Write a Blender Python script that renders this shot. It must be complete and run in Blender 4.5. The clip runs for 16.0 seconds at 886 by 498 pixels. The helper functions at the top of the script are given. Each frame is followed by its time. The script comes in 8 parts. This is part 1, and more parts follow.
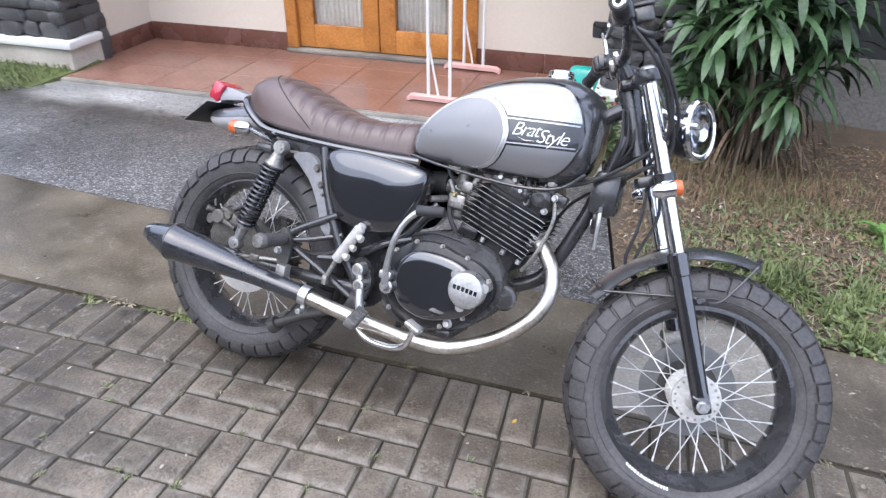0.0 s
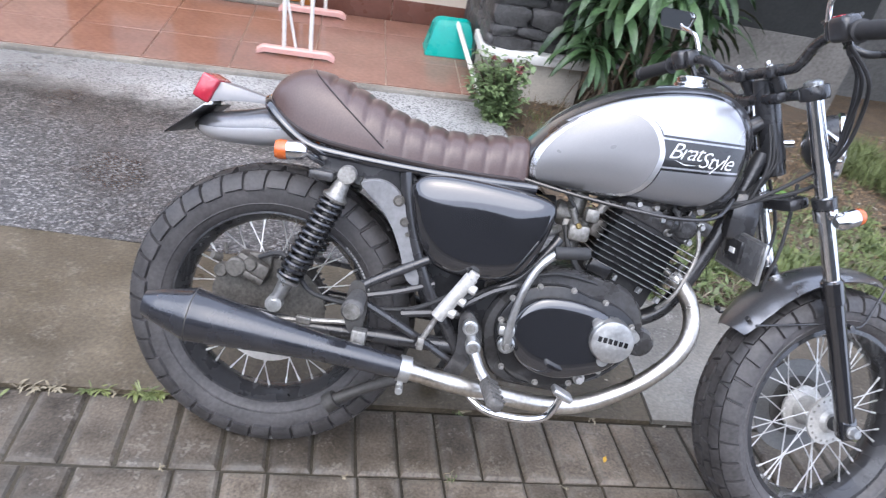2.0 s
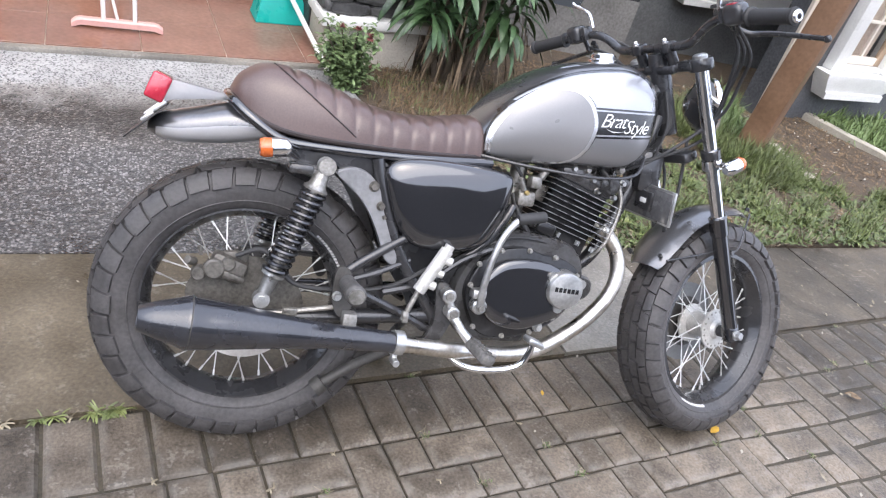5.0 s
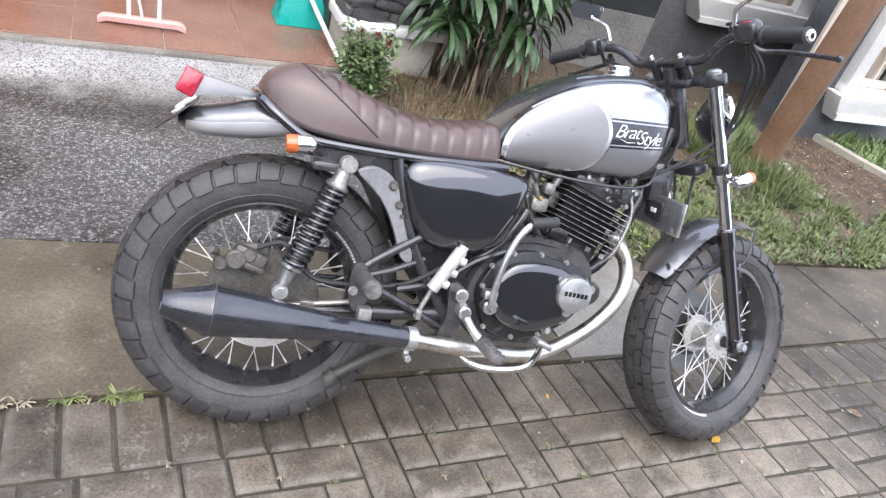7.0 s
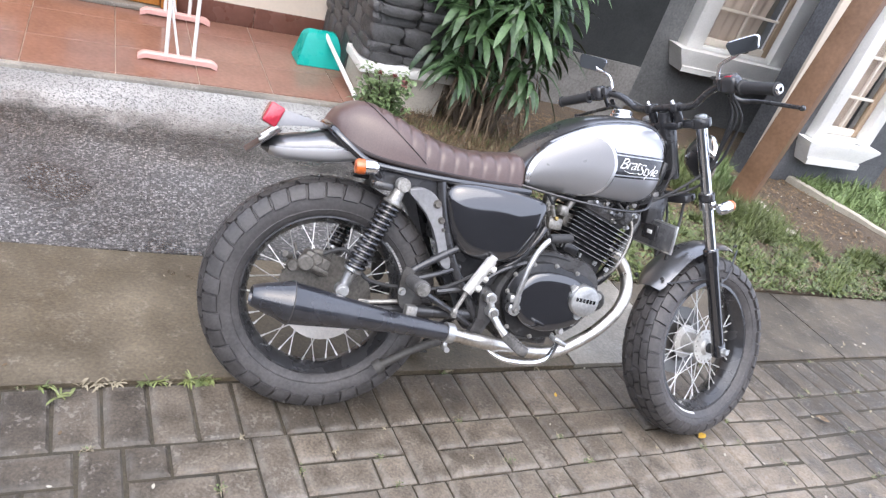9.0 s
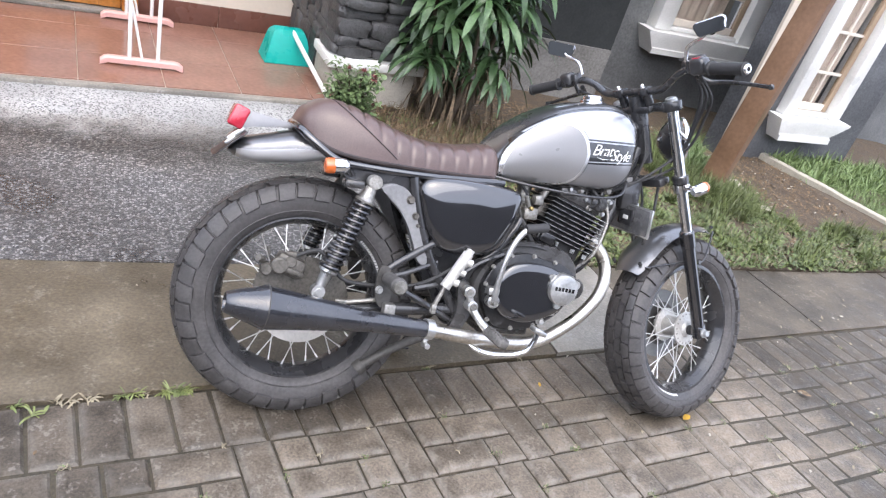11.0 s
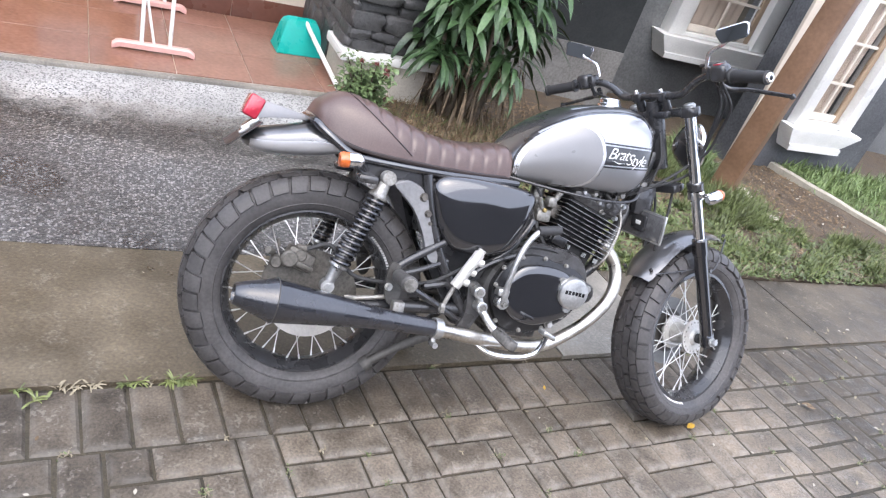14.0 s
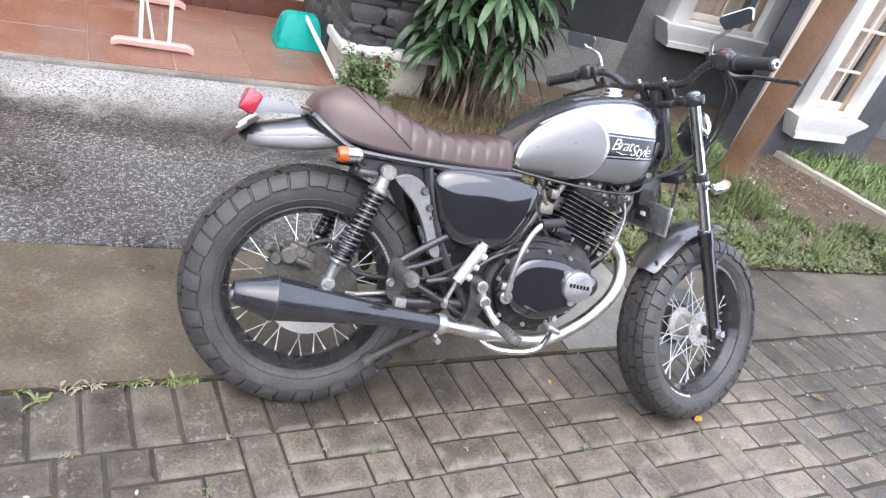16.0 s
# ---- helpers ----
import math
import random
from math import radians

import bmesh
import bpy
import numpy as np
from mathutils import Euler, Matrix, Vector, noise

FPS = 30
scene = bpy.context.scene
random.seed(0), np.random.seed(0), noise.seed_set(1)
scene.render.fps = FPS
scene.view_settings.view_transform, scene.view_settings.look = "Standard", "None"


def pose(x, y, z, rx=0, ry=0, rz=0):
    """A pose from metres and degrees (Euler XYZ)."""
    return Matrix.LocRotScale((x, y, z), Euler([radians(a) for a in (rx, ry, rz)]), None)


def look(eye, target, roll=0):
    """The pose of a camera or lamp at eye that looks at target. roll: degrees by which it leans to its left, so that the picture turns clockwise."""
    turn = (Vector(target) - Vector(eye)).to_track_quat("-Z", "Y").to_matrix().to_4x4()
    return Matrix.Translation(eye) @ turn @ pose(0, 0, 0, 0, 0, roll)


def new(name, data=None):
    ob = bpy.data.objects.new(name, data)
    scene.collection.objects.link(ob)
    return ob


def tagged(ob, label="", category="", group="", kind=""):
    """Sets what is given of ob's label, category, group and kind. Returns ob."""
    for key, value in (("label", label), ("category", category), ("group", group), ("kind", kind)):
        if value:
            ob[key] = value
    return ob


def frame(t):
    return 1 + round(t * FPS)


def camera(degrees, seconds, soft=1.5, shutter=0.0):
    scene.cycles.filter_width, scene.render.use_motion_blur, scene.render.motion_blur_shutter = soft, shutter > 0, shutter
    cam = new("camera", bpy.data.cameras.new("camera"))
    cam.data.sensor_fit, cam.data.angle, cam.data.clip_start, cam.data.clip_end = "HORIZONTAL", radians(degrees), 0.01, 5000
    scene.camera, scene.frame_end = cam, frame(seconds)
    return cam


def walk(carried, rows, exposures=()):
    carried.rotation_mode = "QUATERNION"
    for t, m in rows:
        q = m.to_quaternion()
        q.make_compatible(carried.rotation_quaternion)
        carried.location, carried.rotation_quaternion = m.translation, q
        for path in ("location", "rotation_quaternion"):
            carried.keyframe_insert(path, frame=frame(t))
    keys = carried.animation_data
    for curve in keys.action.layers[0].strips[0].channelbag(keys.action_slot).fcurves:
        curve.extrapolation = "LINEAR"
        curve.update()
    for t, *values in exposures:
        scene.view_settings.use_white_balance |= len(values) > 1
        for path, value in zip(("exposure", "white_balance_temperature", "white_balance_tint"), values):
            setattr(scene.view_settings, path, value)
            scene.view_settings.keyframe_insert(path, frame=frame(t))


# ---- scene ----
cam = camera(64.5, 16.0, soft=1.25, shutter=0.4)
PATH = [
    (0, (0.751, -1.114, 1.374), (0.158, 0.491, 0.34), 0.2),
    (0.5, (0.512, -1.043, 1.358), (0.105, 0.598, 0.29), 2.9),
    (1, (0.266, -0.915, 1.334), (0.003, 0.741, 0.243), 5.9),
    (1.5, (0.026, -0.874, 1.336), (-0.07, 0.791, 0.232), 6.7),
    (2, (-0.179, -0.84, 1.34), (0.011, 0.786, 0.191), 10.6),
    (2.5, (-0.316, -0.794, 1.345), (0.089, 0.813, 0.227), 15.3),
    (3, (-0.492, -0.798, 1.354), (0.124, 0.718, 0.205), 12.6),
    (3.5, (-0.556, -0.82, 1.366), (0.194, 0.639, 0.221), 15.3),
    (6, (-0.594, -0.839, 1.363), (0.177, 0.616, 0.229), 17.1),
    (6.5, (-0.611, -0.837, 1.353), (0.148, 0.624, 0.218), 18.4),
    (7, (-0.614, -0.875, 1.37), (0.142, 0.598, 0.248), 18.0),
    (7.5, (-0.623, -0.997, 1.41), (0.109, 0.543, 0.364), 16.8),
    (8, (-0.678, -1.098, 1.441), (0.037, 0.489, 0.455), 17.7),
    (8.5, (-0.795, -1.094, 1.435), (-0.048, 0.478, 0.449), 19.5),
    (9, (-0.851, -1.098, 1.438), (-0.05, 0.423, 0.416), 19.3),
    (9.2, (-0.858, -1.093, 1.439), (-0.038, 0.413, 0.410), 20.1),
    (11.5, (-0.818, -1.081, 1.441), (0.037, 0.406, 0.413), 17.2),
    (12, (-0.809, -1.08, 1.438), (0.046, 0.407, 0.409), 17.7),
    (12.5, (-0.814, -1.076, 1.433), (0.045, 0.4, 0.391), 18.1),
    (13, (-0.831, -1.065, 1.43), (0.015, 0.409, 0.375), 18.7),
    (13.5, (-0.842, -1.057, 1.425), (-0.002, 0.422, 0.372), 18.9),
    (14, (-0.847, -1.056, 1.429), (0.001, 0.429, 0.392), 19.7),
    (14.5, (-0.833, -1.047, 1.426), (0.01, 0.435, 0.381), 19.1),
    (15, (-0.831, -1.043, 1.425), (0.013, 0.434, 0.373), 19.0),
    (15.5, (-0.831, -1.038, 1.422), (0.01, 0.439, 0.369), 18.9),
    (16, (-0.829, -1.04, 1.421), (0.006, 0.439, 0.365), 18.8),
]
walk(cam, [(t, look(eye, target, roll)) for t, eye, target, roll in PATH],
     [(0, 1.20, 6150, 10), (2.5, 1.20, 6150, 10), (3.5, 1.17, 6450, 10), (6.5, 1.33, 6500, 10), (9, 1.37, 6500, 10), (16, 1.36, 6450, 10)])

# ---- world and light: a bright overcast sky after rain ----
world = bpy.data.worlds.new("overcast_sky")
scene.world = world
world.use_nodes = True
wt = world.node_tree
sky = wt.nodes.new("ShaderNodeTexSky")
sky.sky_type = "NISHITA"
sky.sun_disc = False
sky.sun_elevation = radians(62)
sky.sun_rotation = radians(200)
sky.air_density, sky.dust_density, sky.ozone_density = 1.0, 6.0, 0.6
wash = wt.nodes.new("ShaderNodeMixRGB")
wash.inputs["Fac"].default_value = 0.62
wash.inputs["Color2"].default_value = (8.6, 9.45, 11.9, 1)
wt.links.new(sky.outputs[0], wash.inputs["Color1"])
wt.links.new(wash.outputs[0], wt.nodes["Background"].inputs["Color"])
wt.nodes["Background"].inputs["Strength"].default_value = 0.135
sun = new("sun", bpy.data.lights.new("sun", "SUN"))
sun.data.energy, sun.data.angle, sun.data.color = 0.94, radians(75), (1.0, 0.99, 1.0)
sun.matrix_world = look((-2.0, -4.0, 9.0), (0.4, 0.6, 0.0))

scene.view_settings.exposure = 1.25

# ---- materials ----


def mat(name, base, rough=0.5, metal=0.0, vary=0.25, scale=8.0, fine=60.0, bump=0.15, dist=0.002, coat=0.0, tint=None, rough_vary=0.15, per_piece=0.0, spec=0.5, world_wise=False, stain=0.0, specks=None, damp=0.0, wear=None):
    """A surface with blotches, fine grain and relief; scale and fine are in cycles a metre."""
    m = bpy.data.materials.new(name)
    m.use_nodes = True
    t = m.node_tree
    p = t.nodes["Principled BSDF"]
    p.inputs["Metallic"].default_value = metal
    p.inputs["Coat Weight"].default_value = coat
    p.inputs["Coat Roughness"].default_value = 0.04
    p.inputs["Specular IOR Level"].default_value = spec
    co = t.nodes.new("ShaderNodeTexCoord")
    big = t.nodes.new("ShaderNodeTexNoise")
    big.inputs["Scale"].default_value, big.inputs["Detail"].default_value = scale, 4
    small = t.nodes.new("ShaderNodeTexNoise")
    small.inputs["Scale"].default_value, small.inputs["Detail"].default_value = fine, 5
    where = t.nodes.new("ShaderNodeNewGeometry").outputs["Position"] if world_wise else co.outputs["Object"]
    for n in (big, small):
        t.links.new(where, n.inputs["Vector"])
    mul = t.nodes.new("ShaderNodeMath")
    mul.operation = "MULTIPLY_ADD"
    mul.inputs[1].default_value, mul.inputs[2].default_value = 0.5, 0.0
    t.links.new(small.outputs["Fac"], mul.inputs[0])
    add = t.nodes.new("ShaderNodeMath")
    add.operation = "MULTIPLY_ADD"
    add.inputs[1].default_value = 0.5
    t.links.new(big.outputs["Fac"], add.inputs[0])
    t.links.new(mul.outputs[0], add.inputs[2])
    ramp = t.nodes.new("ShaderNodeValToRGB")
    other = tint or base
    ramp.color_ramp.elements[0].position, ramp.color_ramp.elements[1].position = 0.32, 0.68
    ramp.color_ramp.elements[0].color = (*[c * (1 - vary) for c in other], 1)
    ramp.color_ramp.elements[1].color = (*[min(1, c * (1 + vary)) for c in base], 1)
    t.links.new(add.outputs[0], ramp.inputs["Fac"])
    out = ramp.outputs["Color"]
    if per_piece:
        info = t.nodes.new("ShaderNodeObjectInfo")
        rng = t.nodes.new("ShaderNodeMapRange")
        rng.inputs["To Min"].default_value, rng.inputs["To Max"].default_value = 1 - per_piece, 1 + per_piece
        t.links.new(info.outputs["Random"], rng.inputs["Value"])
        hsv = t.nodes.new("ShaderNodeHueSaturation")
        t.links.new(out, hsv.inputs["Color"])
        t.links.new(rng.outputs["Result"], hsv.inputs["Value"])
        out = hsv.outputs["Color"]
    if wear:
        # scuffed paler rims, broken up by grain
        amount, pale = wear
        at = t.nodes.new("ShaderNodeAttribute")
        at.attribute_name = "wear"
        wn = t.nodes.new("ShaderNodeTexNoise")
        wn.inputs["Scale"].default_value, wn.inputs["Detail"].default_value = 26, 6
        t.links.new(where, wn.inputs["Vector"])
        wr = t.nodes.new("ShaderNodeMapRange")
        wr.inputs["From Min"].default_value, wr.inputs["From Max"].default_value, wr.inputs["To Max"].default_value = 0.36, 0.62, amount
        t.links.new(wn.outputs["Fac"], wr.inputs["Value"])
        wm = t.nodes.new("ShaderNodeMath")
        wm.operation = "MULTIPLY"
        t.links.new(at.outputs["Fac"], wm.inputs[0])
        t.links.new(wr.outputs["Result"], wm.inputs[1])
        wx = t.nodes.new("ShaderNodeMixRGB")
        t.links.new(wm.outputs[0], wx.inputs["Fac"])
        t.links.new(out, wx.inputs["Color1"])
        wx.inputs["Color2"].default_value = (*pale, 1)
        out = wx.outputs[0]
    if stain:
        st = t.nodes.new("ShaderNodeTexNoise")
        st.inputs["Scale"].default_value, st.inputs["Detail"].default_value, st.inputs["Roughness"].default_value = 1.3, 7, 0.65
        t.links.new(where, st.inputs["Vector"])
        sr = t.nodes.new("ShaderNodeMapRange")
        sr.inputs["From Min"].default_value, sr.inputs["From Max"].default_value = 0.38, 0.62
        sr.inputs["To Min"].default_value, sr.inputs["To Max"].default_value = 1 - stain, 1 + stain * 0.4
        t.links.new(st.outputs["Fac"], sr.inputs["Value"])
        sh = t.nodes.new("ShaderNodeHueSaturation")
        t.links.new(out, sh.inputs["Color"])
        t.links.new(sr.outputs["Result"], sh.inputs["Value"])
        out = sh.outputs["Color"]
    if damp:
        # the street is still soaked but for a drier stretch in the middle, with ragged drying fronts
        dx = t.nodes.new("ShaderNodeSeparateXYZ")
        t.links.new(where, dx.inputs[0])
        dn = t.nodes.new("ShaderNodeTexNoise")
        dn.inputs["Scale"].default_value, dn.inputs["Detail"].default_value = 3.0, 5
        t.links.new(where, dn.inputs["Vector"])
        mid = t.nodes.new("ShaderNodeMath")
        mid.operation = "SUBTRACT"
        mid.inputs[1].default_value = 0.45
        t.links.new(dx.outputs["X"], mid.inputs[0])
        far = t.nodes.new("ShaderNodeMath")
        far.operation = "ABSOLUTE"
        t.links.new(mid.outputs[0], far.inputs[0])
        # water also stands along the muddy edge, west of the front wheel
        out_y = t.nodes.new("ShaderNodeMath")
        out_y.operation = "MULTIPLY_ADD"
        out_y.inputs[1].default_value = -0.0928
        t.links.new(dx.outputs["X"], out_y.inputs[0])
        t.links.new(dx.outputs["Y"], out_y.inputs[2])
        near_edge = t.nodes.new("ShaderNodeMapRange")
        near_edge.inputs["From Min"].default_value, near_edge.inputs["From Max"].default_value, near_edge.inputs["To Max"].default_value = 0.12, 0.22, 0.75
        t.links.new(out_y.outputs[0], near_edge.inputs["Value"])
        west = t.nodes.new("ShaderNodeMapRange")
        west.inputs["From Min"].default_value, west.inputs["From Max"].default_value = 1.15, 0.85
        t.links.new(dx.outputs["X"], west.inputs["Value"])
        soaked = t.nodes.new("ShaderNodeMath")
        soaked.operation = "MULTIPLY_ADD"
        t.links.new(near_edge.outputs["Result"], soaked.inputs[0])
        t.links.new(west.outputs["Result"], soaked.inputs[1])
        t.links.new(far.outputs[0], soaked.inputs[2])
        ds = t.nodes.new("ShaderNodeMath")
        ds.operation = "MULTIPLY_ADD"
        ds.inputs[1].default_value = 1.1
        t.links.new(dn.outputs["Fac"], ds.inputs[0])
        t.links.new(soaked.outputs[0], ds.inputs[2])
        dr = t.nodes.new("ShaderNodeMapRange")
        dr.inputs["From Min"].default_value, dr.inputs["From Max"].default_value = 1.35, 1.95
        dr.inputs["To Min"].default_value, dr.inputs["To Max"].default_value = 1.0, 1 - damp
        t.links.new(ds.outputs[0], dr.inputs["Value"])
        dh = t.nodes.new("ShaderNodeHueSaturation")
        t.links.new(out, dh.inputs["Color"])
        t.links.new(dr.outputs["Result"], dh.inputs["Value"])
        out = dh.outputs["Color"]
    if specks:
        amount, pale = specks
        sn = t.nodes.new("ShaderNodeTexNoise")
        sn.inputs["Scale"].default_value, sn.inputs["Detail"].default_value, sn.inputs["Roughness"].default_value = 95, 3, 0.6
        t.links.new(where, sn.inputs["Vector"])
        sp = t.nodes.new("ShaderNodeTexNoise")
        sp.inputs["Scale"].default_value, sp.inputs["Detail"].default_value = 20, 5
        t.links.new(where, sp.inputs["Vector"])
        both = t.nodes.new("ShaderNodeMath")
        both.operation = "MULTIPLY"
        t.links.new(sn.outputs["Fac"], both.inputs[0])
        t.links.new(sp.outputs["Fac"], both.inputs[1])
        sr2 = t.nodes.new("ShaderNodeMapRange")
        sr2.inputs["From Min"].default_value, sr2.inputs["From Max"].default_value, sr2.inputs["To Max"].default_value = 0.315, 0.38, amount
        t.links.new(both.outputs[0], sr2.inputs["Value"])
        sm = t.nodes.new("ShaderNodeMixRGB")
        t.links.new(sr2.outputs["Result"], sm.inputs["Fac"])
        t.links.new(out, sm.inputs["Color1"])
        sm.inputs["Color2"].default_value = (*pale, 1)
        out = sm.outputs[0]
    t.links.new(out, p.inputs["Base Color"])
    rr = t.nodes.new("ShaderNodeMapRange")
    rr.inputs["From Min"].default_value, rr.inputs["From Max"].default_value = 0.3, 0.7
    rr.inputs["To Min"].default_value, rr.inputs["To Max"].default_value = max(0.02, rough - rough_vary), min(1, rough + rough_vary)
    t.links.new(big.outputs["Fac"], rr.inputs["Value"])
    t.links.new(rr.outputs["Result"], p.inputs["Roughness"])
    if bump:
        b = t.nodes.new("ShaderNodeBump")
        b.inputs["Strength"].default_value, b.inputs["Distance"].default_value = bump, dist
        t.links.new(small.outputs["Fac"], b.inputs["Height"])
        t.links.new(b.outputs["Normal"], p.inputs["Normal"])
    return m


def pebbles(name, dark, light, mortar, size, wet=0.35, rough=0.55, band=None):
    """Exposed aggregate: small stones of mixed greys set in mortar, in patches of wet and dry."""
    m = mat(name, mortar, rough, 0, 0.2, 3, 90, 0.0)
    t = m.node_tree
    p = t.nodes["Principled BSDF"]
    co = t.nodes.new("ShaderNodeTexCoord")
    warp = t.nodes.new("ShaderNodeTexNoise")
    warp.inputs["Scale"].default_value = size * 0.7
    t.links.new(co.outputs["Object"], warp.inputs["Vector"])
    mixv = t.nodes.new("ShaderNodeMixRGB")
    mixv.blend_type, mixv.inputs["Fac"].default_value = "ADD", 0.012
    t.links.new(co.outputs["Object"], mixv.inputs["Color1"])
    t.links.new(warp.outputs["Color"], mixv.inputs["Color2"])
    v = t.nodes.new("ShaderNodeTexVoronoi")
    v.inputs["Scale"].default_value = size
    t.links.new(mixv.outputs[0], v.inputs["Vector"])
    ramp = t.nodes.new("ShaderNodeValToRGB")
    ramp.color_ramp.elements[0].color, ramp.color_ramp.elements[1].color = (*dark, 1), (*light, 1)
    ramp.color_ramp.elements[0].position, ramp.color_ramp.elements[1].position = 0.30, 1.0
    sep = t.nodes.new("ShaderNodeSeparateColor")
    t.links.new(v.outputs["Color"], sep.inputs["Color"])
    t.links.new(sep.outputs[0], ramp.inputs["Fac"])
    edge = t.nodes.new("ShaderNodeMapRange")
    edge.inputs["From Min"].default_value, edge.inputs["From Max"].default_value = 0.42, 0.62
    t.links.new(v.outputs["Distance"], edge.inputs["Value"])
    mix = t.nodes.new("ShaderNodeMixRGB")
    t.links.new(edge.outputs["Result"], mix.inputs["Fac"])
    t.links.new(ramp.outputs["Color"], mix.inputs["Color1"])
    mix.inputs["Color2"].default_value = (*mortar, 1)
    if band:
        edge_at, pale_mortar, pale_dark, pale_light = band
        r2 = t.nodes.new("ShaderNodeValToRGB")
        r2.color_ramp.elements[0].color, r2.color_ramp.elements[1].color = (*pale_dark, 1), (*pale_light, 1)
        r2.color_ramp.elements[0].position, r2.color_ramp.elements[1].position = 0.15, 0.9
        t.links.new(sep.outputs[1], r2.inputs["Fac"])
        m2 = t.nodes.new("ShaderNodeMixRGB")
        t.links.new(edge.outputs["Result"], m2.inputs["Fac"])
        t.links.new(r2.outputs["Color"], m2.inputs["Color1"])
        m2.inputs["Color2"].default_value = (*pale_mortar, 1)
        xyz = t.nodes.new("ShaderNodeSeparateXYZ")
        t.links.new(co.outputs["Object"], xyz.inputs[0])
        rag = t.nodes.new("ShaderNodeTexNoise")
        rag.inputs["Scale"].default_value, rag.inputs["Detail"].default_value, rag.inputs["Roughness"].default_value = 2.2, 8, 0.7
        t.links.new(co.outputs["Object"], rag.inputs["Vector"])
        off = t.nodes.new("ShaderNodeMath")
        off.operation = "MULTIPLY_ADD"
        off.inputs[1].default_value = 0.85
        t.links.new(rag.outputs["Fac"], off.inputs[0])
        t.links.new(xyz.outputs["Y"], off.inputs[2])
        fr = t.nodes.new("ShaderNodeMapRange")
        fr.inputs["From Min"].default_value, fr.inputs["From Max"].default_value = edge_at + 0.425 - 0.10, edge_at + 0.425 + 0.14
        t.links.new(off.outputs[0], fr.inputs["Value"])
        m3 = t.nodes.new("ShaderNodeMixRGB")
        t.links.new(fr.outputs["Result"], m3.inputs["Fac"])
        t.links.new(mix.outputs[0], m3.inputs["Color1"])
        t.links.new(m2.outputs[0], m3.inputs["Color2"])
        mix = m3
        # a soaked streak along the foot of the paler strip
        soak = t.nodes.new("ShaderNodeMapRange")
        soak.inputs["From Min"].default_value, soak.inputs["From Max"].default_value = edge_at + 0.425 - 0.42, edge_at + 0.425 + 0.16
        t.links.new(off.outputs[0], soak.inputs["Value"])
        sramp = t.nodes.new("ShaderNodeValToRGB")
        el = sramp.color_ramp.elements
        el[0].color, el[1].color = (1, 1, 1, 1), (1, 1, 1, 1)
        for pos, k in ((0.30, 1.0), (0.42, 0.60), (0.62, 0.72), (0.86, 1.0)):
            e = el.new(pos)
            e.color = (k, k * 0.97, k * 0.93, 1)
        t.links.new(soak.outputs["Result"], sramp.inputs["Fac"])
        m4 = t.nodes.new("ShaderNodeMixRGB")
        m4.blend_type, m4.inputs["Fac"].default_value = "MULTIPLY", 1.0
        t.links.new(m3.outputs[0], m4.inputs["Color1"])
        t.links.new(sramp.outputs["Color"], m4.inputs["Color2"])
        mix = m4
    patch = t.nodes.new("ShaderNodeTexNoise")
    patch.inputs["Scale"].default_value, patch.inputs["Detail"].default_value = 1.6, 6
    t.links.new(co.outputs["Object"], patch.inputs["Vector"])
    pr = t.nodes.new("ShaderNodeMapRange")
    pr.inputs["From Min"].default_value, pr.inputs["From Max"].default_value = 0.35, 0.65
    pr.inputs["To Min"].default_value, pr.inputs["To Max"].default_value = 1 - wet, 1.0 + wet * 0.3
    t.links.new(patch.outputs["Fac"], pr.inputs["Value"])
    hsv = t.nodes.new("ShaderNodeHueSaturation")
    t.links.new(mix.outputs[0], hsv.inputs["Color"])
    t.links.new(pr.outputs["Result"], hsv.inputs["Value"])
    t.links.new(hsv.outputs["Color"], p.inputs["Base Color"])
    rr = t.nodes.new("ShaderNodeMapRange")
    rr.inputs["From Min"].default_value, rr.inputs["From Max"].default_value = 0.35, 0.65
    rr.inputs["To Min"].default_value, rr.inputs["To Max"].default_value = rough - 0.25, rough + 0.15
    t.links.new(patch.outputs["Fac"], rr.inputs["Value"])
    t.links.new(rr.outputs["Result"], p.inputs["Roughness"])
    b = t.nodes.new("ShaderNodeBump")
    b.inputs["Strength"].default_value, b.inputs["Distance"].default_value, b.invert = 0.8, 0.004, True
    t.links.new(v.outputs["Distance"], b.inputs["Height"])
    t.links.new(b.outputs["Normal"], p.inputs["Normal"])
    return m


def glassy(name, color, rough=0.02, weight=1.0, ior=1.45):
    m = bpy.data.materials.new(name)
    m.use_nodes = True
    p = m.node_tree.nodes["Principled BSDF"]
    p.inputs["Base Color"].default_value = (*color, 1)
    p.inputs["Roughness"].default_value, p.inputs["IOR"].default_value = rough, ior
    p.inputs["Transmission Weight"].default_value = weight
    return m


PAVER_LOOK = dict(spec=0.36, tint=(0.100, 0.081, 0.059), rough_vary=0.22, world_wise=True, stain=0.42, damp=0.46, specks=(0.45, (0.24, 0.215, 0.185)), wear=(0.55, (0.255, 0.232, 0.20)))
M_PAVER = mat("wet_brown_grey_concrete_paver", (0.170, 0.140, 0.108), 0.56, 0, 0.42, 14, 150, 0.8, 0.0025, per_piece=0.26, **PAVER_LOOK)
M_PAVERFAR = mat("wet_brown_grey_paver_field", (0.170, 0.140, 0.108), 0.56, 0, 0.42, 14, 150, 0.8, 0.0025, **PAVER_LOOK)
isl = M_PAVERFAR.node_tree.nodes.new("ShaderNodeNewGeometry")
isr = M_PAVERFAR.node_tree.nodes.new("ShaderNodeMapRange")
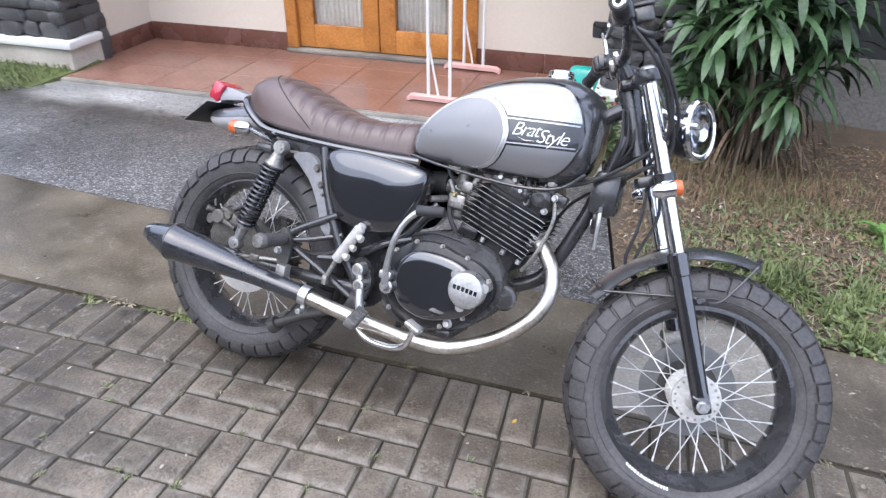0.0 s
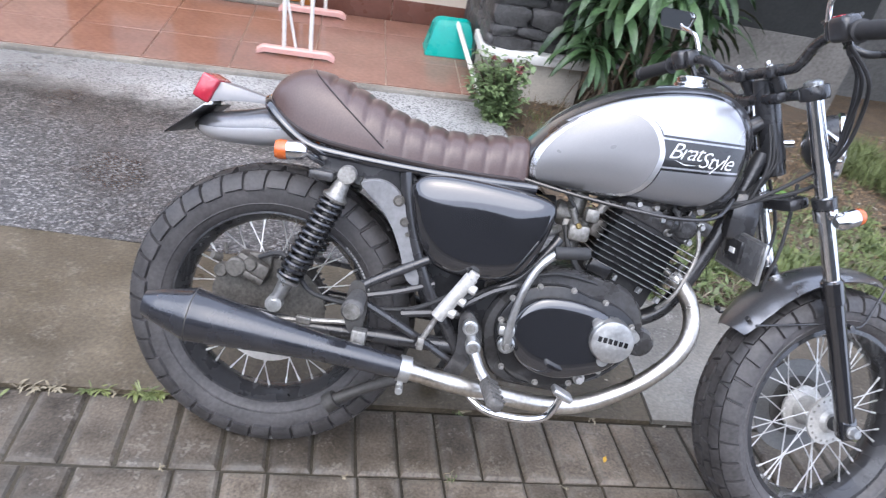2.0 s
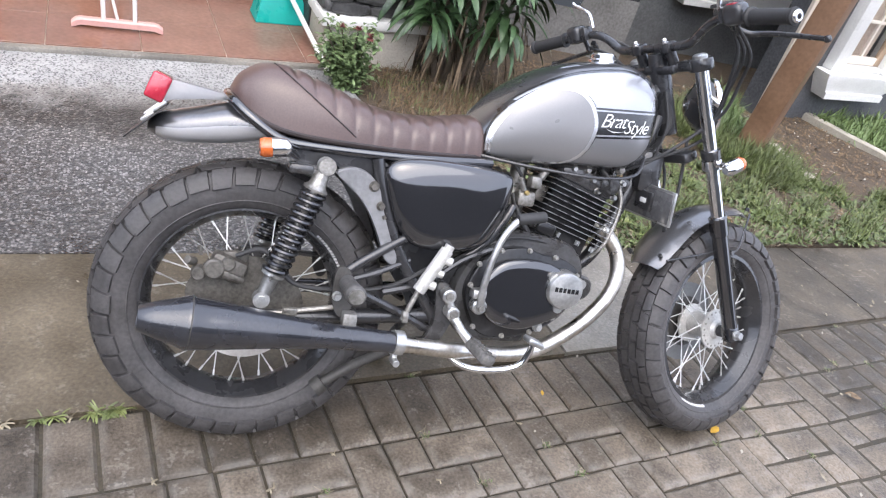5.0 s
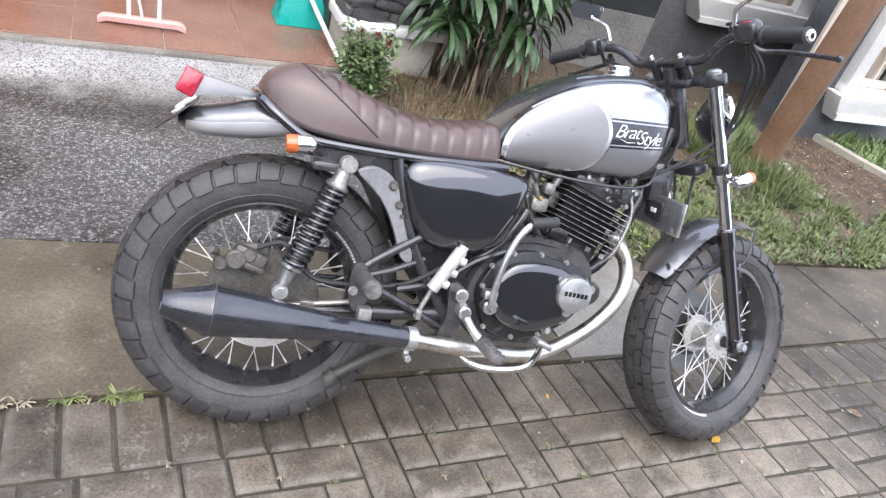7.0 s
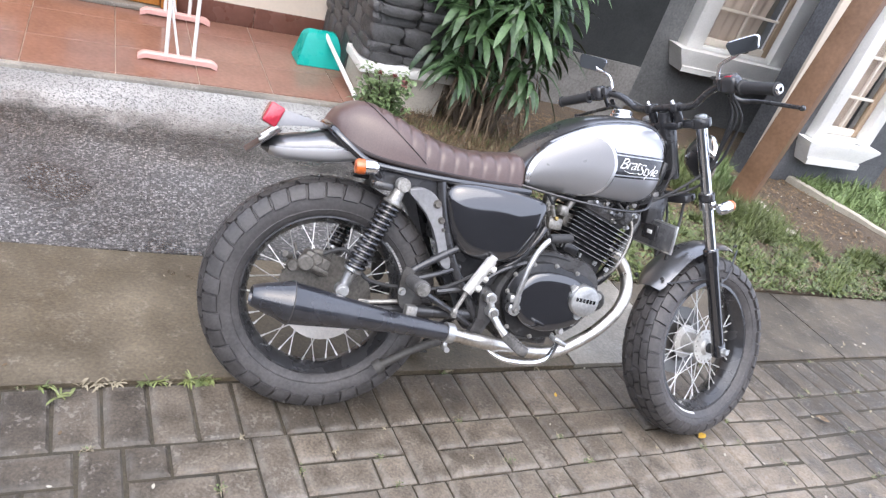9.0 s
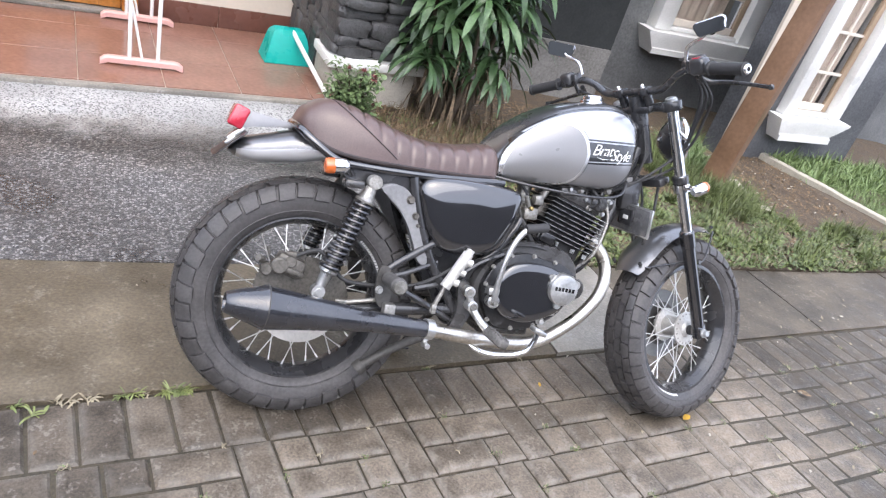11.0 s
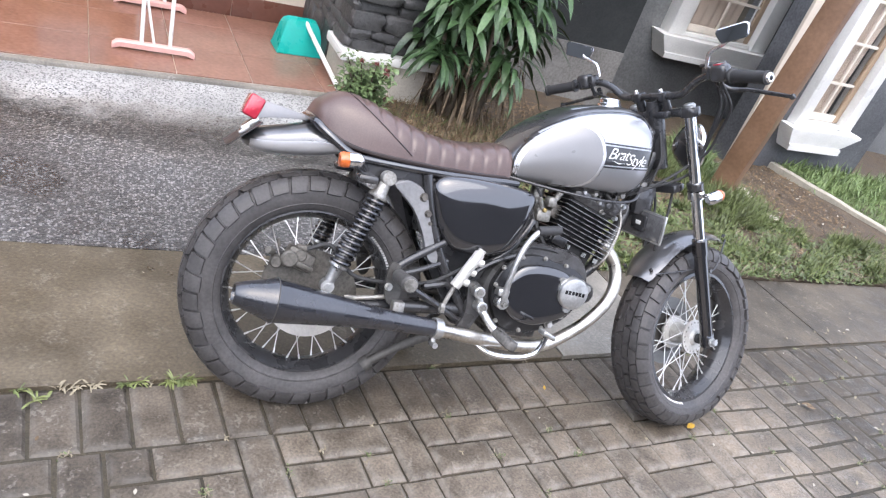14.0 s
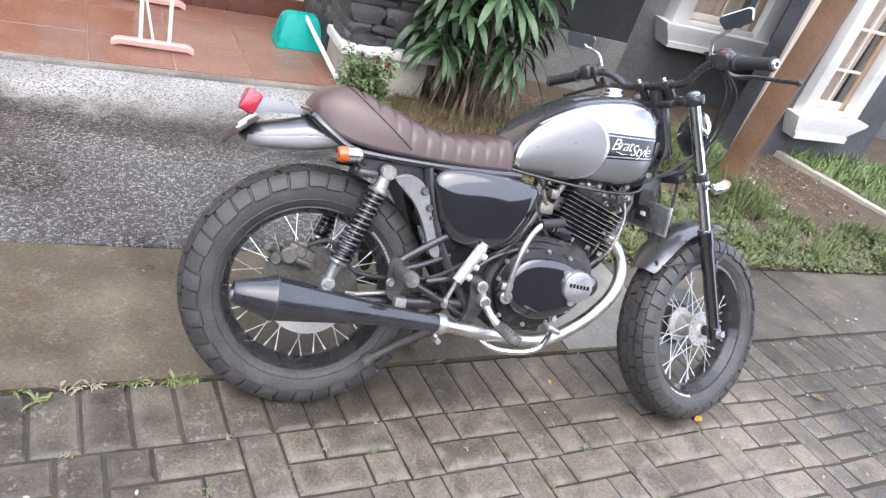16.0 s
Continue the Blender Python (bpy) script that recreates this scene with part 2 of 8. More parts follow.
ish = M_PAVERFAR.node_tree.nodes.new("ShaderNodeHueSaturation")
isr.inputs["To Min"].default_value, isr.inputs["To Max"].default_value = 0.72, 1.28
M_PAVERFAR.node_tree.links.new(isl.outputs["Random Per Island"], isr.inputs["Value"])
M_PAVERFAR.node_tree.links.new(isr.outputs["Result"], ish.inputs["Value"])
M_PAVERFAR.node_tree.links.new(M_PAVERFAR.node_tree.nodes["Principled BSDF"].inputs["Base Color"].links[0].from_socket, ish.inputs["Color"])
M_PAVERFAR.node_tree.links.new(ish.outputs["Color"], M_PAVERFAR.node_tree.nodes["Principled BSDF"].inputs["Base Color"])
M_JOINT = mat("mossy_joint_sand", (0.050, 0.040, 0.027), 0.85, 0, 0.5, 12, 160, 0.7, 0.003, tint=(0.036, 0.034, 0.020), stain=0.3)
M_GUTTER = mat("muddy_wet_concrete", (0.114, 0.092, 0.062), 0.48, 0, 0.32, 5, 110, 0.6, 0.003, tint=(0.080, 0.064, 0.042), rough_vary=0.24, stain=0.32, specks=(0.32, (0.25, 0.225, 0.19)))
M_SLAB = mat("weathered_brown_concrete", (0.094, 0.077, 0.056), 0.6, 0, 0.38, 6, 110, 0.6, 0.003, tint=(0.060, 0.049, 0.034), stain=0.5, specks=(0.5, (0.23, 0.20, 0.165)))
M_DRIVE = pebbles("exposed_aggregate", (0.042, 0.041, 0.042), (0.33, 0.315, 0.305), (0.076, 0.073, 0.070), 112, 0.42, 0.45, (1.985, (0.40, 0.395, 0.385), (0.06, 0.06, 0.06), (0.42, 0.42, 0.41)))
M_TILE = mat("glossy_terracotta_tile", (0.245, 0.130, 0.096), 0.14, 0, 0.14, 5, 40, 0.04, 0.001, tint=(0.21, 0.108, 0.079), rough_vary=0.08, per_piece=0.06)
M_GROUT = mat("pale_tile_grout", (0.42, 0.32, 0.25), 0.8, 0, 0.2, 10, 80, 0.2)
M_SKIRT = mat("brown_skirting_tile", (0.14, 0.062, 0.045), 0.25, 0, 0.18, 6, 40, 0.05, per_piece=0.05)
M_CREAM = mat("cream_painted_plaster", (0.64, 0.565, 0.47), 0.75, 0, 0.05, 2, 50, 0.12, 0.002)
M_GREYWALL = mat("dark_grey_painted_plaster", (0.105, 0.108, 0.116), 0.7, 0, 0.3, 2.4, 60, 0.2, 0.002, tint=(0.06, 0.062, 0.068), stain=0.35)
# base dropped to near black to include the shade of unbuilt eaves
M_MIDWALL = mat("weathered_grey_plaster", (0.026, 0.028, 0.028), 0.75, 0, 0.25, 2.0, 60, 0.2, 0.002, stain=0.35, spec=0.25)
M_PLINTH = mat("dusty_grey_wall_plinth", (0.17, 0.165, 0.155), 0.75, 0, 0.28, 2.5, 60, 0.25, 0.002, tint=(0.12, 0.112, 0.10), stain=0.3)
M_WHITE = mat("white_gloss_paint", (0.71, 0.705, 0.68), 0.4, 0, 0.1, 4, 70, 0.1, stain=0.12)
M_DOOR = mat("orange_varnished_wood", (0.50, 0.21, 0.05), 0.35, 0, 0.2, 6, 60, 0.12, tint=(0.40, 0.155, 0.035))
M_FRAMEWOOD = mat("weathered_brown_casement", (0.36, 0.265, 0.18), 0.5, 0, 0.15, 6, 60, 0.12)
M_SASH = mat("cream_glazing_bar", (0.66, 0.60, 0.52), 0.5, 0, 0.1, 6, 60, 0.1)
M_POST = mat("brown_stained_timber", (0.228, 0.131, 0.078), 0.5, 0, 0.14, 4, 50, 0.12, tint=(0.185, 0.103, 0.060), stain=0.15)
M_STONE = mat("dark_slate_stone", (0.062, 0.061, 0.061), 0.55, 0, 0.4, 12, 80, 0.8, 0.006, per_piece=0.35)
M_CURTAIN = mat("pale_lace_curtain", (0.50, 0.475, 0.43), 0.9, 0, 0.2, 30, 200, 0.3, stain=0.3)
M_DRAPE = mat("beige_window_drape", (0.58, 0.49, 0.42), 0.9, 0, 0.12, 12, 160, 0.2, stain=0.15)
M_ROOM = mat("dim_room_wall", (0.15, 0.135, 0.11), 0.9, 0, 0.2, 3, 30, 0.0)
M_GLASS = glassy("window_glass", (0.97, 0.97, 0.96), 0.03)
M_SOIL = mat("damp_garden_soil", (0.096, 0.070, 0.046), 0.9, 0, 0.45, 14, 120, 0.9, 0.012, tint=(0.06, 0.042, 0.026))
M_KERB = mat("pale_garden_kerb", (0.36, 0.33, 0.27), 0.75, 0, 0.25, 12, 90, 0.4, 0.004)
M_GRASS = mat("fresh_green_grass", (0.112, 0.143, 0.045), 0.6, 0, 0.45, 5, 40, 0.0, tint=(0.080, 0.086, 0.036))
M_DRYGRASS = mat("dry_brown_litter", (0.175, 0.120, 0.068), 0.8, 0, 0.5, 14, 60, 0.0, tint=(0.085, 0.052, 0.028))
M_LEAF = mat("glossy_strap_leaf", (0.056, 0.104, 0.040), 0.4, 0, 0.35, 6, 60, 0.05, tint=(0.036, 0.070, 0.028), per_piece=0.35)
M_LEAFBRIGHT = mat("bright_weed_leaf", (0.10, 0.21, 0.042), 0.45, 0, 0.3, 10, 60, 0.0)
M_YELLOW = mat("yellow_dead_leaf", (0.55, 0.33, 0.04), 0.6, 0, 0.25, 30, 90, 0.0)
M_ROSE = mat("faded_red_petal", (0.17, 0.05, 0.047), 0.6, 0, 0.35, 30, 90, 0.0)
M_BARK = mat("grey_brown_bark", (0.085, 0.064, 0.045), 0.85, 0, 0.4, 20, 90, 0.8, 0.006)
M_TEAL = mat("teal_plastic", (0.0, 0.36, 0.31), 0.35, 0, 0.08, 8, 60, 0.05)
M_PLASTICWHITE = mat("white_plastic_pipe", (0.74, 0.73, 0.70), 0.4, 0, 0.06, 8, 60, 0.04)
M_PINK = mat("faded_pink_plastic", (0.62, 0.36, 0.32), 0.5, 0, 0.1, 10, 60, 0.06)

M_RUBBER = mat("dusty_black_tyre_rubber", (0.070, 0.066, 0.066), 0.58, 0, 0.35, 16, 120, 0.35, 0.001, tint=(0.052, 0.049, 0.049), stain=0.2)
# the bike's blacks lie above the paint's own tone, lifted for lens haze
M_BLACK = mat("satin_black_paint", (0.030, 0.030, 0.032), 0.27, 0, 0.25, 20, 120, 0.08, 0.001, coat=0.45)
M_GLOSSBLACK = mat("gloss_black_paint", (0.014, 0.014, 0.016), 0.10, 0, 0.2, 10, 100, 0.03, 0.0006, coat=1.0, rough_vary=0.04)
M_GLOSSBLACK.node_tree.nodes["Principled BSDF"].inputs["Coat IOR"].default_value = 1.75
M_CASE = mat("oily_black_engine_paint", (0.048, 0.048, 0.050), 0.28, 0.0, 0.45, 25, 140, 0.2, 0.001, tint=(0.05, 0.046, 0.042), coat=0.3)
M_COVER = mat("black_engine_cover_paint", (0.018, 0.018, 0.019), 0.18, 0.0, 0.4, 25, 140, 0.15, 0.0006, coat=0.0, rough_vary=0.08, spec=0.4)
M_SPOKE = mat("bright_spoke_steel", (0.68, 0.68, 0.67), 0.4, 0.6, 0.04, 3, 8, 0.0, rough_vary=0.03)
M_ALLOY = mat("dull_cast_alloy", (0.50, 0.50, 0.49), 0.38, 0.9, 0.25, 25, 140, 0.2, 0.001)
M_DULLALLOY = mat("oxidised_grey_alloy", (0.31, 0.302, 0.285), 0.45, 0.7, 0.4, 25, 140, 0.3, 0.001, tint=(0.22, 0.205, 0.18))
M_CHROME = mat("chrome_plate", (0.78, 0.78, 0.79), 0.1, 1.0, 0.08, 25, 150, 0.03, 0.0004, rough_vary=0.06)
M_STEEL = mat("heat_worn_steel_pipe", (0.68, 0.65, 0.60), 0.36, 1.0, 0.2, 12, 120, 0.06, 0.0005, tint=(0.57, 0.52, 0.45), rough_vary=0.1)
M_FIN = mat("sooty_black_fin", (0.028, 0.028, 0.029), 0.65, 0, 0.3, 30, 140, 0.2, 0.001, spec=0.25)
M_FINEDGE = mat("polished_fin_edge", (0.46, 0.46, 0.455), 0.34, 0.9, 0.35, 40, 150, 0.1, 0.0005)
M_MUFFLER = mat("matt_black_heat_paint", (0.024, 0.025, 0.030), 0.27, 0.1, 0.35, 15, 150, 0.12, 0.0006, coat=1.0, rough_vary=0.1)
M_LEATHER = mat("brown_seat_leather", (0.102, 0.067, 0.060), 0.33, 0, 0.09, 7, 260, 0.12, 0.0005, tint=(0.084, 0.054, 0.048), coat=0.2, rough_vary=0.06)
M_PIPING = mat("dark_seat_piping", (0.022, 0.014, 0.013), 0.5, 0, 0.2, 20, 120, 0.1)
M_GUNMETAL = mat("dark_gunmetal_paint", (0.095, 0.095, 0.100), 0.27, 0.65, 0.12, 6, 300, 0.02, 0.0003, coat=1.0, rough_vary=0.05)
M_SILVER = mat("silver_metallic_paint", (0.44, 0.44, 0.455), 0.3, 0.75, 0.06, 5, 400, 0.02, 0.0003, coat=1.0, rough_vary=0.06)
M_GREYPAINT = mat("grey_metallic_paint", (0.25, 0.25, 0.26), 0.34, 0.6, 0.06, 5, 400, 0.02, 0.0003, coat=0.8, rough_vary=0.06)
M_PAD = mat("satin_grey_knee_panel", (0.225, 0.222, 0.225), 0.4, 0.35, 0.06, 5, 300, 0.04, 0.0004, coat=0.3)
M_CHROMEPAINT = mat("bright_silver_paint", (0.60, 0.60, 0.61), 0.28, 0.8, 0.05, 5, 400, 0.02, 0.0003, coat=0.8, rough_vary=0.05)
M_STRIPE = mat("black_tank_stripe", (0.012, 0.012, 0.013), 0.2, 0, 0.1, 10, 100, 0.0, coat=1.0)
M_LETTER = mat("off_white_lettering", (0.74, 0.74, 0.73), 0.4, 0, 0.05, 10, 100, 0.0)
M_GUSSET = mat("scuffed_grey_primer", (0.205, 0.205, 0.21), 0.42, 0.2, 0.22, 14, 120, 0.2, 0.001)
M_AMBER = mat("amber_lens", (0.52, 0.115, 0.025), 0.2, 0, 0.15, 60, 140, 0.1, coat=0.6)
M_RED = mat("red_lens", (0.40, 0.024, 0.045), 0.16, 0, 0.25, 60, 160, 0.25, coat=0.8)
M_GRIP = mat("black_grip_rubber", (0.03, 0.03, 0.031), 0.65, 0, 0.2, 20, 160, 0.3, 0.0008)
M_MIRROR = mat("mirror_glass", (0.86, 0.88, 0.9), 0.02, 1.0, 0.01, 5, 50, 0.0, rough_vary=0.0)
M_LENS = glassy("headlamp_glass", (0.95, 0.97, 1.0), 0.03)
M_BRASS = mat("tarnished_brass", (0.42, 0.32, 0.14), 0.4, 0.9, 0.3, 30, 140, 0.2, 0.001)
M_DISC = mat("ground_disc_steel", (0.66, 0.63, 0.59), 0.48, 0.7, 0.15, 20, 200, 0.1, 0.0004)
M_PLATEGREY = mat("scratched_dark_grey_enamel", (0.105, 0.105, 0.108), 0.3, 0.1, 0.35, 18, 140, 0.1, 0.0006, coat=0.4)
M_LAMPGREY = mat("dull_silver_lamp_paint", (0.20, 0.20, 0.207), 0.36, 0.3, 0.06, 14, 120, 0.0)
M_PEG = mat("dusty_footrest_rubber", (0.105, 0.100, 0.094), 0.6, 0, 0.4, 25, 140, 0.3, 0.001, tint=(0.06, 0.057, 0.053))
M_PLATE = mat("plain_black_plate", (0.02, 0.02, 0.021), 0.4, 0, 0.1, 10, 100, 0.03)

# ---- building helpers ----


def finish(name, bm, material, sharp=38):
    """A bmesh becomes a linked mesh object, smooth but for its sharp edges."""
    bmesh.ops.recalc_face_normals(bm, faces=bm.faces)
    lim = radians(sharp)
    for f in bm.faces:
        f.smooth = True
    for e in bm.edges:
        e.smooth = len(e.link_faces) == 2 and e.calc_face_angle(0) < lim
    me = bpy.data.meshes.new(name)
    bm.to_mesh(me)
    bm.free()
    for m in material if isinstance(material, (list, tuple)) else [material]:
        me.materials.append(m)
    return new(name, me)


def part(name, bm, material, parent, label="", xf=None, sharp=38):
    if xf is not None:
        bm.transform(xf)
    ob = finish(name, bm, material, sharp)
    ob.parent = parent
    if label:
        ob["label"] = label
    return ob


def share(src, parent, m, name=None):
    """Another object on the same mesh."""
    ob = new(name or src.name.split(".")[0], src.data)
    ob.parent = parent
    ob.matrix_basis = m
    return ob


def thing(name, m, label, category, group="", kind=""):
    e = new(name)
    e.empty_display_size = 0.05
    e.matrix_basis = m
    return tagged(e, label, category, group, kind)


def smooth_path(pts, n=8):
    """Catmull-Rom through the points."""
    pts = [Vector(p) for p in pts]
    if len(pts) < 3:
        return pts
    out = []
    for i in range(len(pts) - 1):
        p0, p1, p2, p3 = pts[max(i - 1, 0)], pts[i], pts[i + 1], pts[min(i + 2, len(pts) - 1)]
        for k in range(n):
            t = k / n
            out.append(0.5 * ((2 * p1) + (p2 - p0) * t + (2 * p0 - 5 * p1 + 4 * p2 - p3) * t * t + (3 * p1 - p0 - 3 * p2 + p3) * t ** 3))
    return out + [pts[-1]]


def tube(pts, r, seg=10, n=6, bm=None, cap=True):
    """A round tube along a smooth line; r is one radius or one for each end point of the line."""
    bm = bm or bmesh.new()
    path = smooth_path(pts, n)
    radii = [r] * len(path) if not isinstance(r, (list, tuple)) else list(np.interp(np.linspace(0, 1, len(path)), np.linspace(0, 1, len(r)), r))
    up = None
    rings = []
    for i, p in enumerate(path):
        d = (path[min(i + 1, len(path) - 1)] - path[max(i - 1, 0)]).normalized()
        if up is None:
            up = d.orthogonal().normalized()
        up = (up - d * up.dot(d)).normalized()
        side = d.cross(up)
        rings.append([bm.verts.new(p + (up * math.cos(a) + side * math.sin(a)) * radii[i]) for a in np.linspace(0, 2 * math.pi, seg, endpoint=False)])
    for a, b in zip(rings, rings[1:]):
        for k in range(seg):
            bm.faces.new((a[k], a[(k + 1) % seg], b[(k + 1) % seg], b[k]))
    if cap:
        bm.faces.new(rings[0][::-1])
        bm.faces.new(rings[-1])
    return bm


def lathe(profile, seg=32, bm=None, m=None, closed=False):
    """A profile of (radius, along) turned round the z axis, then moved by m."""
    bm = bm or bmesh.new()
    rings = []
    for r, z in profile:
        if r < 1e-6:
            rings.append([bm.verts.new((0, 0, z))])
        else:
            rings.append([bm.verts.new((r * math.cos(a), r * math.sin(a), z)) for a in np.linspace(0, 2 * math.pi, seg, endpoint=False)])
    pairs = list(zip(rings, rings[1:])) + ([(rings[-1], rings[0])] if closed else [])
    for a, b in pairs:
        for k in range(seg):
            j = (k + 1) % seg
            if len(a) == 1 and len(b) == 1:
                break
            if len(a) == 1:
                bm.faces.new((a[0], b[j], b[k]))
            elif len(b) == 1:
                bm.faces.new((a[k], a[j], b[0]))
            else:
                bm.faces.new((a[k], a[j], b[j], b[k]))
    if m is not None:
        bmesh.ops.transform(bm, matrix=m, verts=[v for ring in rings for v in ring])
    return bm


def along(a, b):
    """The pose that lays the z axis from a towards b."""
    a, b = Vector(a), Vector(b)
    return Matrix.Translation(a) @ (b - a).to_track_quat("Z", "Y").to_matrix().to_4x4()


def rod(a, b, r, seg=16, bevel=0.0015, bm=None, r2=None):
    """A straight round bar with softened ends."""
    d = (Vector(b) - Vector(a)).length
    r2 = r if r2 is None else r2
    e = min(bevel, r * 0.5, r2 * 0.5)
    return lathe([(0, 0), (r - e, 0), (r, e), (r2, d - e), (r2 - e, d), (0, d)], seg, bm, along(a, b))


def box(cx, cy, cz, sx, sy, sz, bevel=0.0, m=None, bm=None, seg=2):
    """A bevelled block about a middle point."""
    tmp = bmesh.new()
    bmesh.ops.create_cube(tmp, size=1, matrix=Matrix.Translation((cx, cy, cz)) @ Matrix.Diagonal((sx, sy, sz, 1)))
    if bevel:
        bmesh.ops.bevel(tmp, geom=tmp.edges[:], offset=min(bevel, 0.45 * min(sx, sy, sz)), segments=seg, affect="EDGES", profile=0.5)
    if m is not None:
        tmp.transform(m)
    if bm is None:
        return tmp
    me = bpy.data.meshes.new("tmp")
    tmp.to_mesh(me)
    tmp.free()
    bm.from_mesh(me)
    bpy.data.meshes.remove(me)
    return bm


def outline(pts, n=6):
    """A closed smooth outline in two dimensions."""
    pts = [Vector((p[0], p[1], 0)) for p in pts]
    k = len(pts)
    out = []
    for i in range(k):
        p0, p1, p2, p3 = pts[i - 1], pts[i], pts[(i + 1) % k], pts[(i + 2) % k]
        for j in range(n):
            t = j / n
            q = 0.5 * ((2 * p1) + (p2 - p0) * t + (2 * p0 - 5 * p1 + 4 * p2 - p3) * t * t + (3 * p1 - p0 - 3 * p2 + p3) * t ** 3)
            out.append((q.x, q.y))
    return out


def pillow(pts, rings):
    """An outline in x and z, shrunk ring by ring towards its middle: rings of (scale, y)."""
    bm = bmesh.new()
    cx, cz = sum(p[0] for p in pts) / len(pts), sum(p[1] for p in pts) / len(pts)
    rows = [[bm.verts.new((cx + (x - cx) * s, y, cz + (z - cz) * s)) for x, z in pts] for s, y in rings]
    k = len(pts)
    for a, b in zip(rows, rows[1:]):
        for i in range(k):
            bm.faces.new((a[i], a[(i + 1) % k], b[(i + 1) % k], b[i]))
    for row, y in ((rows[0], rings[0][1]), (rows[-1], rings[-1][1])):
        mid = bm.verts.new((cx, y, cz))
        for i in range(k):
            bm.faces.new((row[i], row[(i + 1) % k], mid))
    return bm


def bulge(pts, y0, y1, height, s, power=2.4, n=22):
    """A smooth dome over an outline in x and z: its rings round off towards an oval; it rises from y0 by a short wall to y1, then by height."""
    bm = bmesh.new()
    xs, zs = [p[0] for p in pts], [p[1] for p in pts]
    cx, cz = (min(xs) + max(xs)) / 2, (min(zs) + max(zs)) / 2
    rx, rz = (max(xs) - min(xs)) / 2, (max(zs) - min(zs)) / 2
    rings = [(1.0, s * y0)]
    for t in np.linspace(0, math.pi / 2, n):
        k = math.cos(t) ** (2 / power)
        rings.append((max(k, 0.02), s * (y1 + height * math.sin(t) ** (2 / power))))
    rows = []
    for k, y in rings:
        row = []
        for x, z in pts:
            a = math.atan2((z - cz) / rz, (x - cx) / rx)
            ox, oz = rx * math.cos(a), rz * math.sin(a)
            f = (1 - k) ** 0.9
            row.append(bm.verts.new((cx + k * ((x - cx) * (1 - f) + ox * f), y, cz + k * ((z - cz) * (1 - f) + oz * f))))
        rows.append(row)
    m = len(pts)
    for a, b in zip(rows, rows[1:]):
        for i in range(m):
            bm.faces.new((a[i], a[(i + 1) % m], b[(i + 1) % m], b[i]))
    bm.faces.new(rows[0])
    bm.faces.new(rows[-1][::-1])
    return bm


def loft(sections, bm=None, cap=True):
    """Skin over closed sections of equal length."""
    bm = bm or bmesh.new()
    rows = [[bm.verts.new(p) for p in s] for s in sections]
    k = len(rows[0])
    for a, b in zip(rows, rows[1:]):
        for i in range(k):
            bm.faces.new((a[i], a[(i + 1) % k], b[(i + 1) % k], b[i]))
    if cap:
        bm.faces.new(rows[0])
        bm.faces.new(rows[-1][::-1])
    return bm


def bolt(a, b, r, bm=None):
    """A hexagon bolt head on a washer, facing from a to b."""
    d = (Vector(b) - Vector(a)).length
    bm = lathe([(0, 0), (r * 1.3, 0), (r * 1.3, d * 0.25), (0, d * 0.25)], 16, bm, along(a, b))
    return lathe([(0, d * 0.2), (r, d * 0.2), (r, d * 0.85), (r * 0.85, d), (0, d)], 6, bm, along(a, b))
M_GUARD = mat("satin_graphite_paint", (0.135, 0.135, 0.14), 0.28, 0.7, 0.15, 8, 200, 0.03, 0.0004, coat=0.9, rough_vary=0.05)
M_SWOOSH = mat("pale_silver_swoosh_paint", (0.58, 0.58, 0.595), 0.3, 0.5, 0.06, 5, 300, 0.02, 0.0003, coat=0.6, rough_vary=0.05)
M_DEAD = mat("withered_brown_leaf", (0.125, 0.090, 0.055), 0.85, 0, 0.5, 14, 60, 0.0, tint=(0.065, 0.046, 0.028))
M_BACKWALL = mat("mid_grey_painted_plaster", (0.135, 0.139, 0.139), 0.75, 0, 0.4, 2, 60, 0.2, 0.002, stain=0.25)
M_STRAW = mat("pale_dry_straw", (0.27, 0.235, 0.165), 0.8, 0, 0.4, 14, 60, 0.0, tint=(0.17, 0.14, 0.09))
M_SPRING = mat("dark_plated_spring_steel", (0.085, 0.085, 0.09), 0.25, 0.85, 0.2, 25, 150, 0.05, 0.0005)
# copy of the disc steel, darkened as the far side lies in shade
M_DISCSHADED = mat("dull_far_disc_steel", (0.20, 0.20, 0.195), 0.45, 0.8, 0.2, 20, 200, 0.1, 0.0004)
M_PLINTHPALE = mat("pale_cream_cement", (0.50, 0.46, 0.39), 0.7, 0, 0.2, 5, 90, 0.3, 0.002, stain=0.3)
M_SLABPALE = mat("pale_grey_concrete", (0.265, 0.242, 0.205), 0.55, 0, 0.3, 6, 110, 0.6, 0.003, tint=(0.21, 0.195, 0.17), stain=0.4, specks=(0.5, (0.38, 0.36, 0.33)))
M_FARWALL = mat("plain_street_wall_plaster", (0.075, 0.075, 0.072), 0.75, 0, 0.2, 2.5, 60, 0.2, 0.002)
M_STAND = mat("dusty_worn_stand_steel", (0.062, 0.059, 0.055), 0.55, 0.3, 0.4, 20, 120, 0.2, 0.001)
M_BUSHLEAF = mat("pale_green_bush_leaf", (0.155, 0.215, 0.092), 0.42, 0, 0.45, 20, 90, 0.0, tint=(0.075, 0.115, 0.048))
M_GRIMY = mat("grimy_brown_grey_casting", (0.118, 0.110, 0.098), 0.5, 0.35, 0.45, 30, 140, 0.4, 0.001, tint=(0.075, 0.068, 0.058))
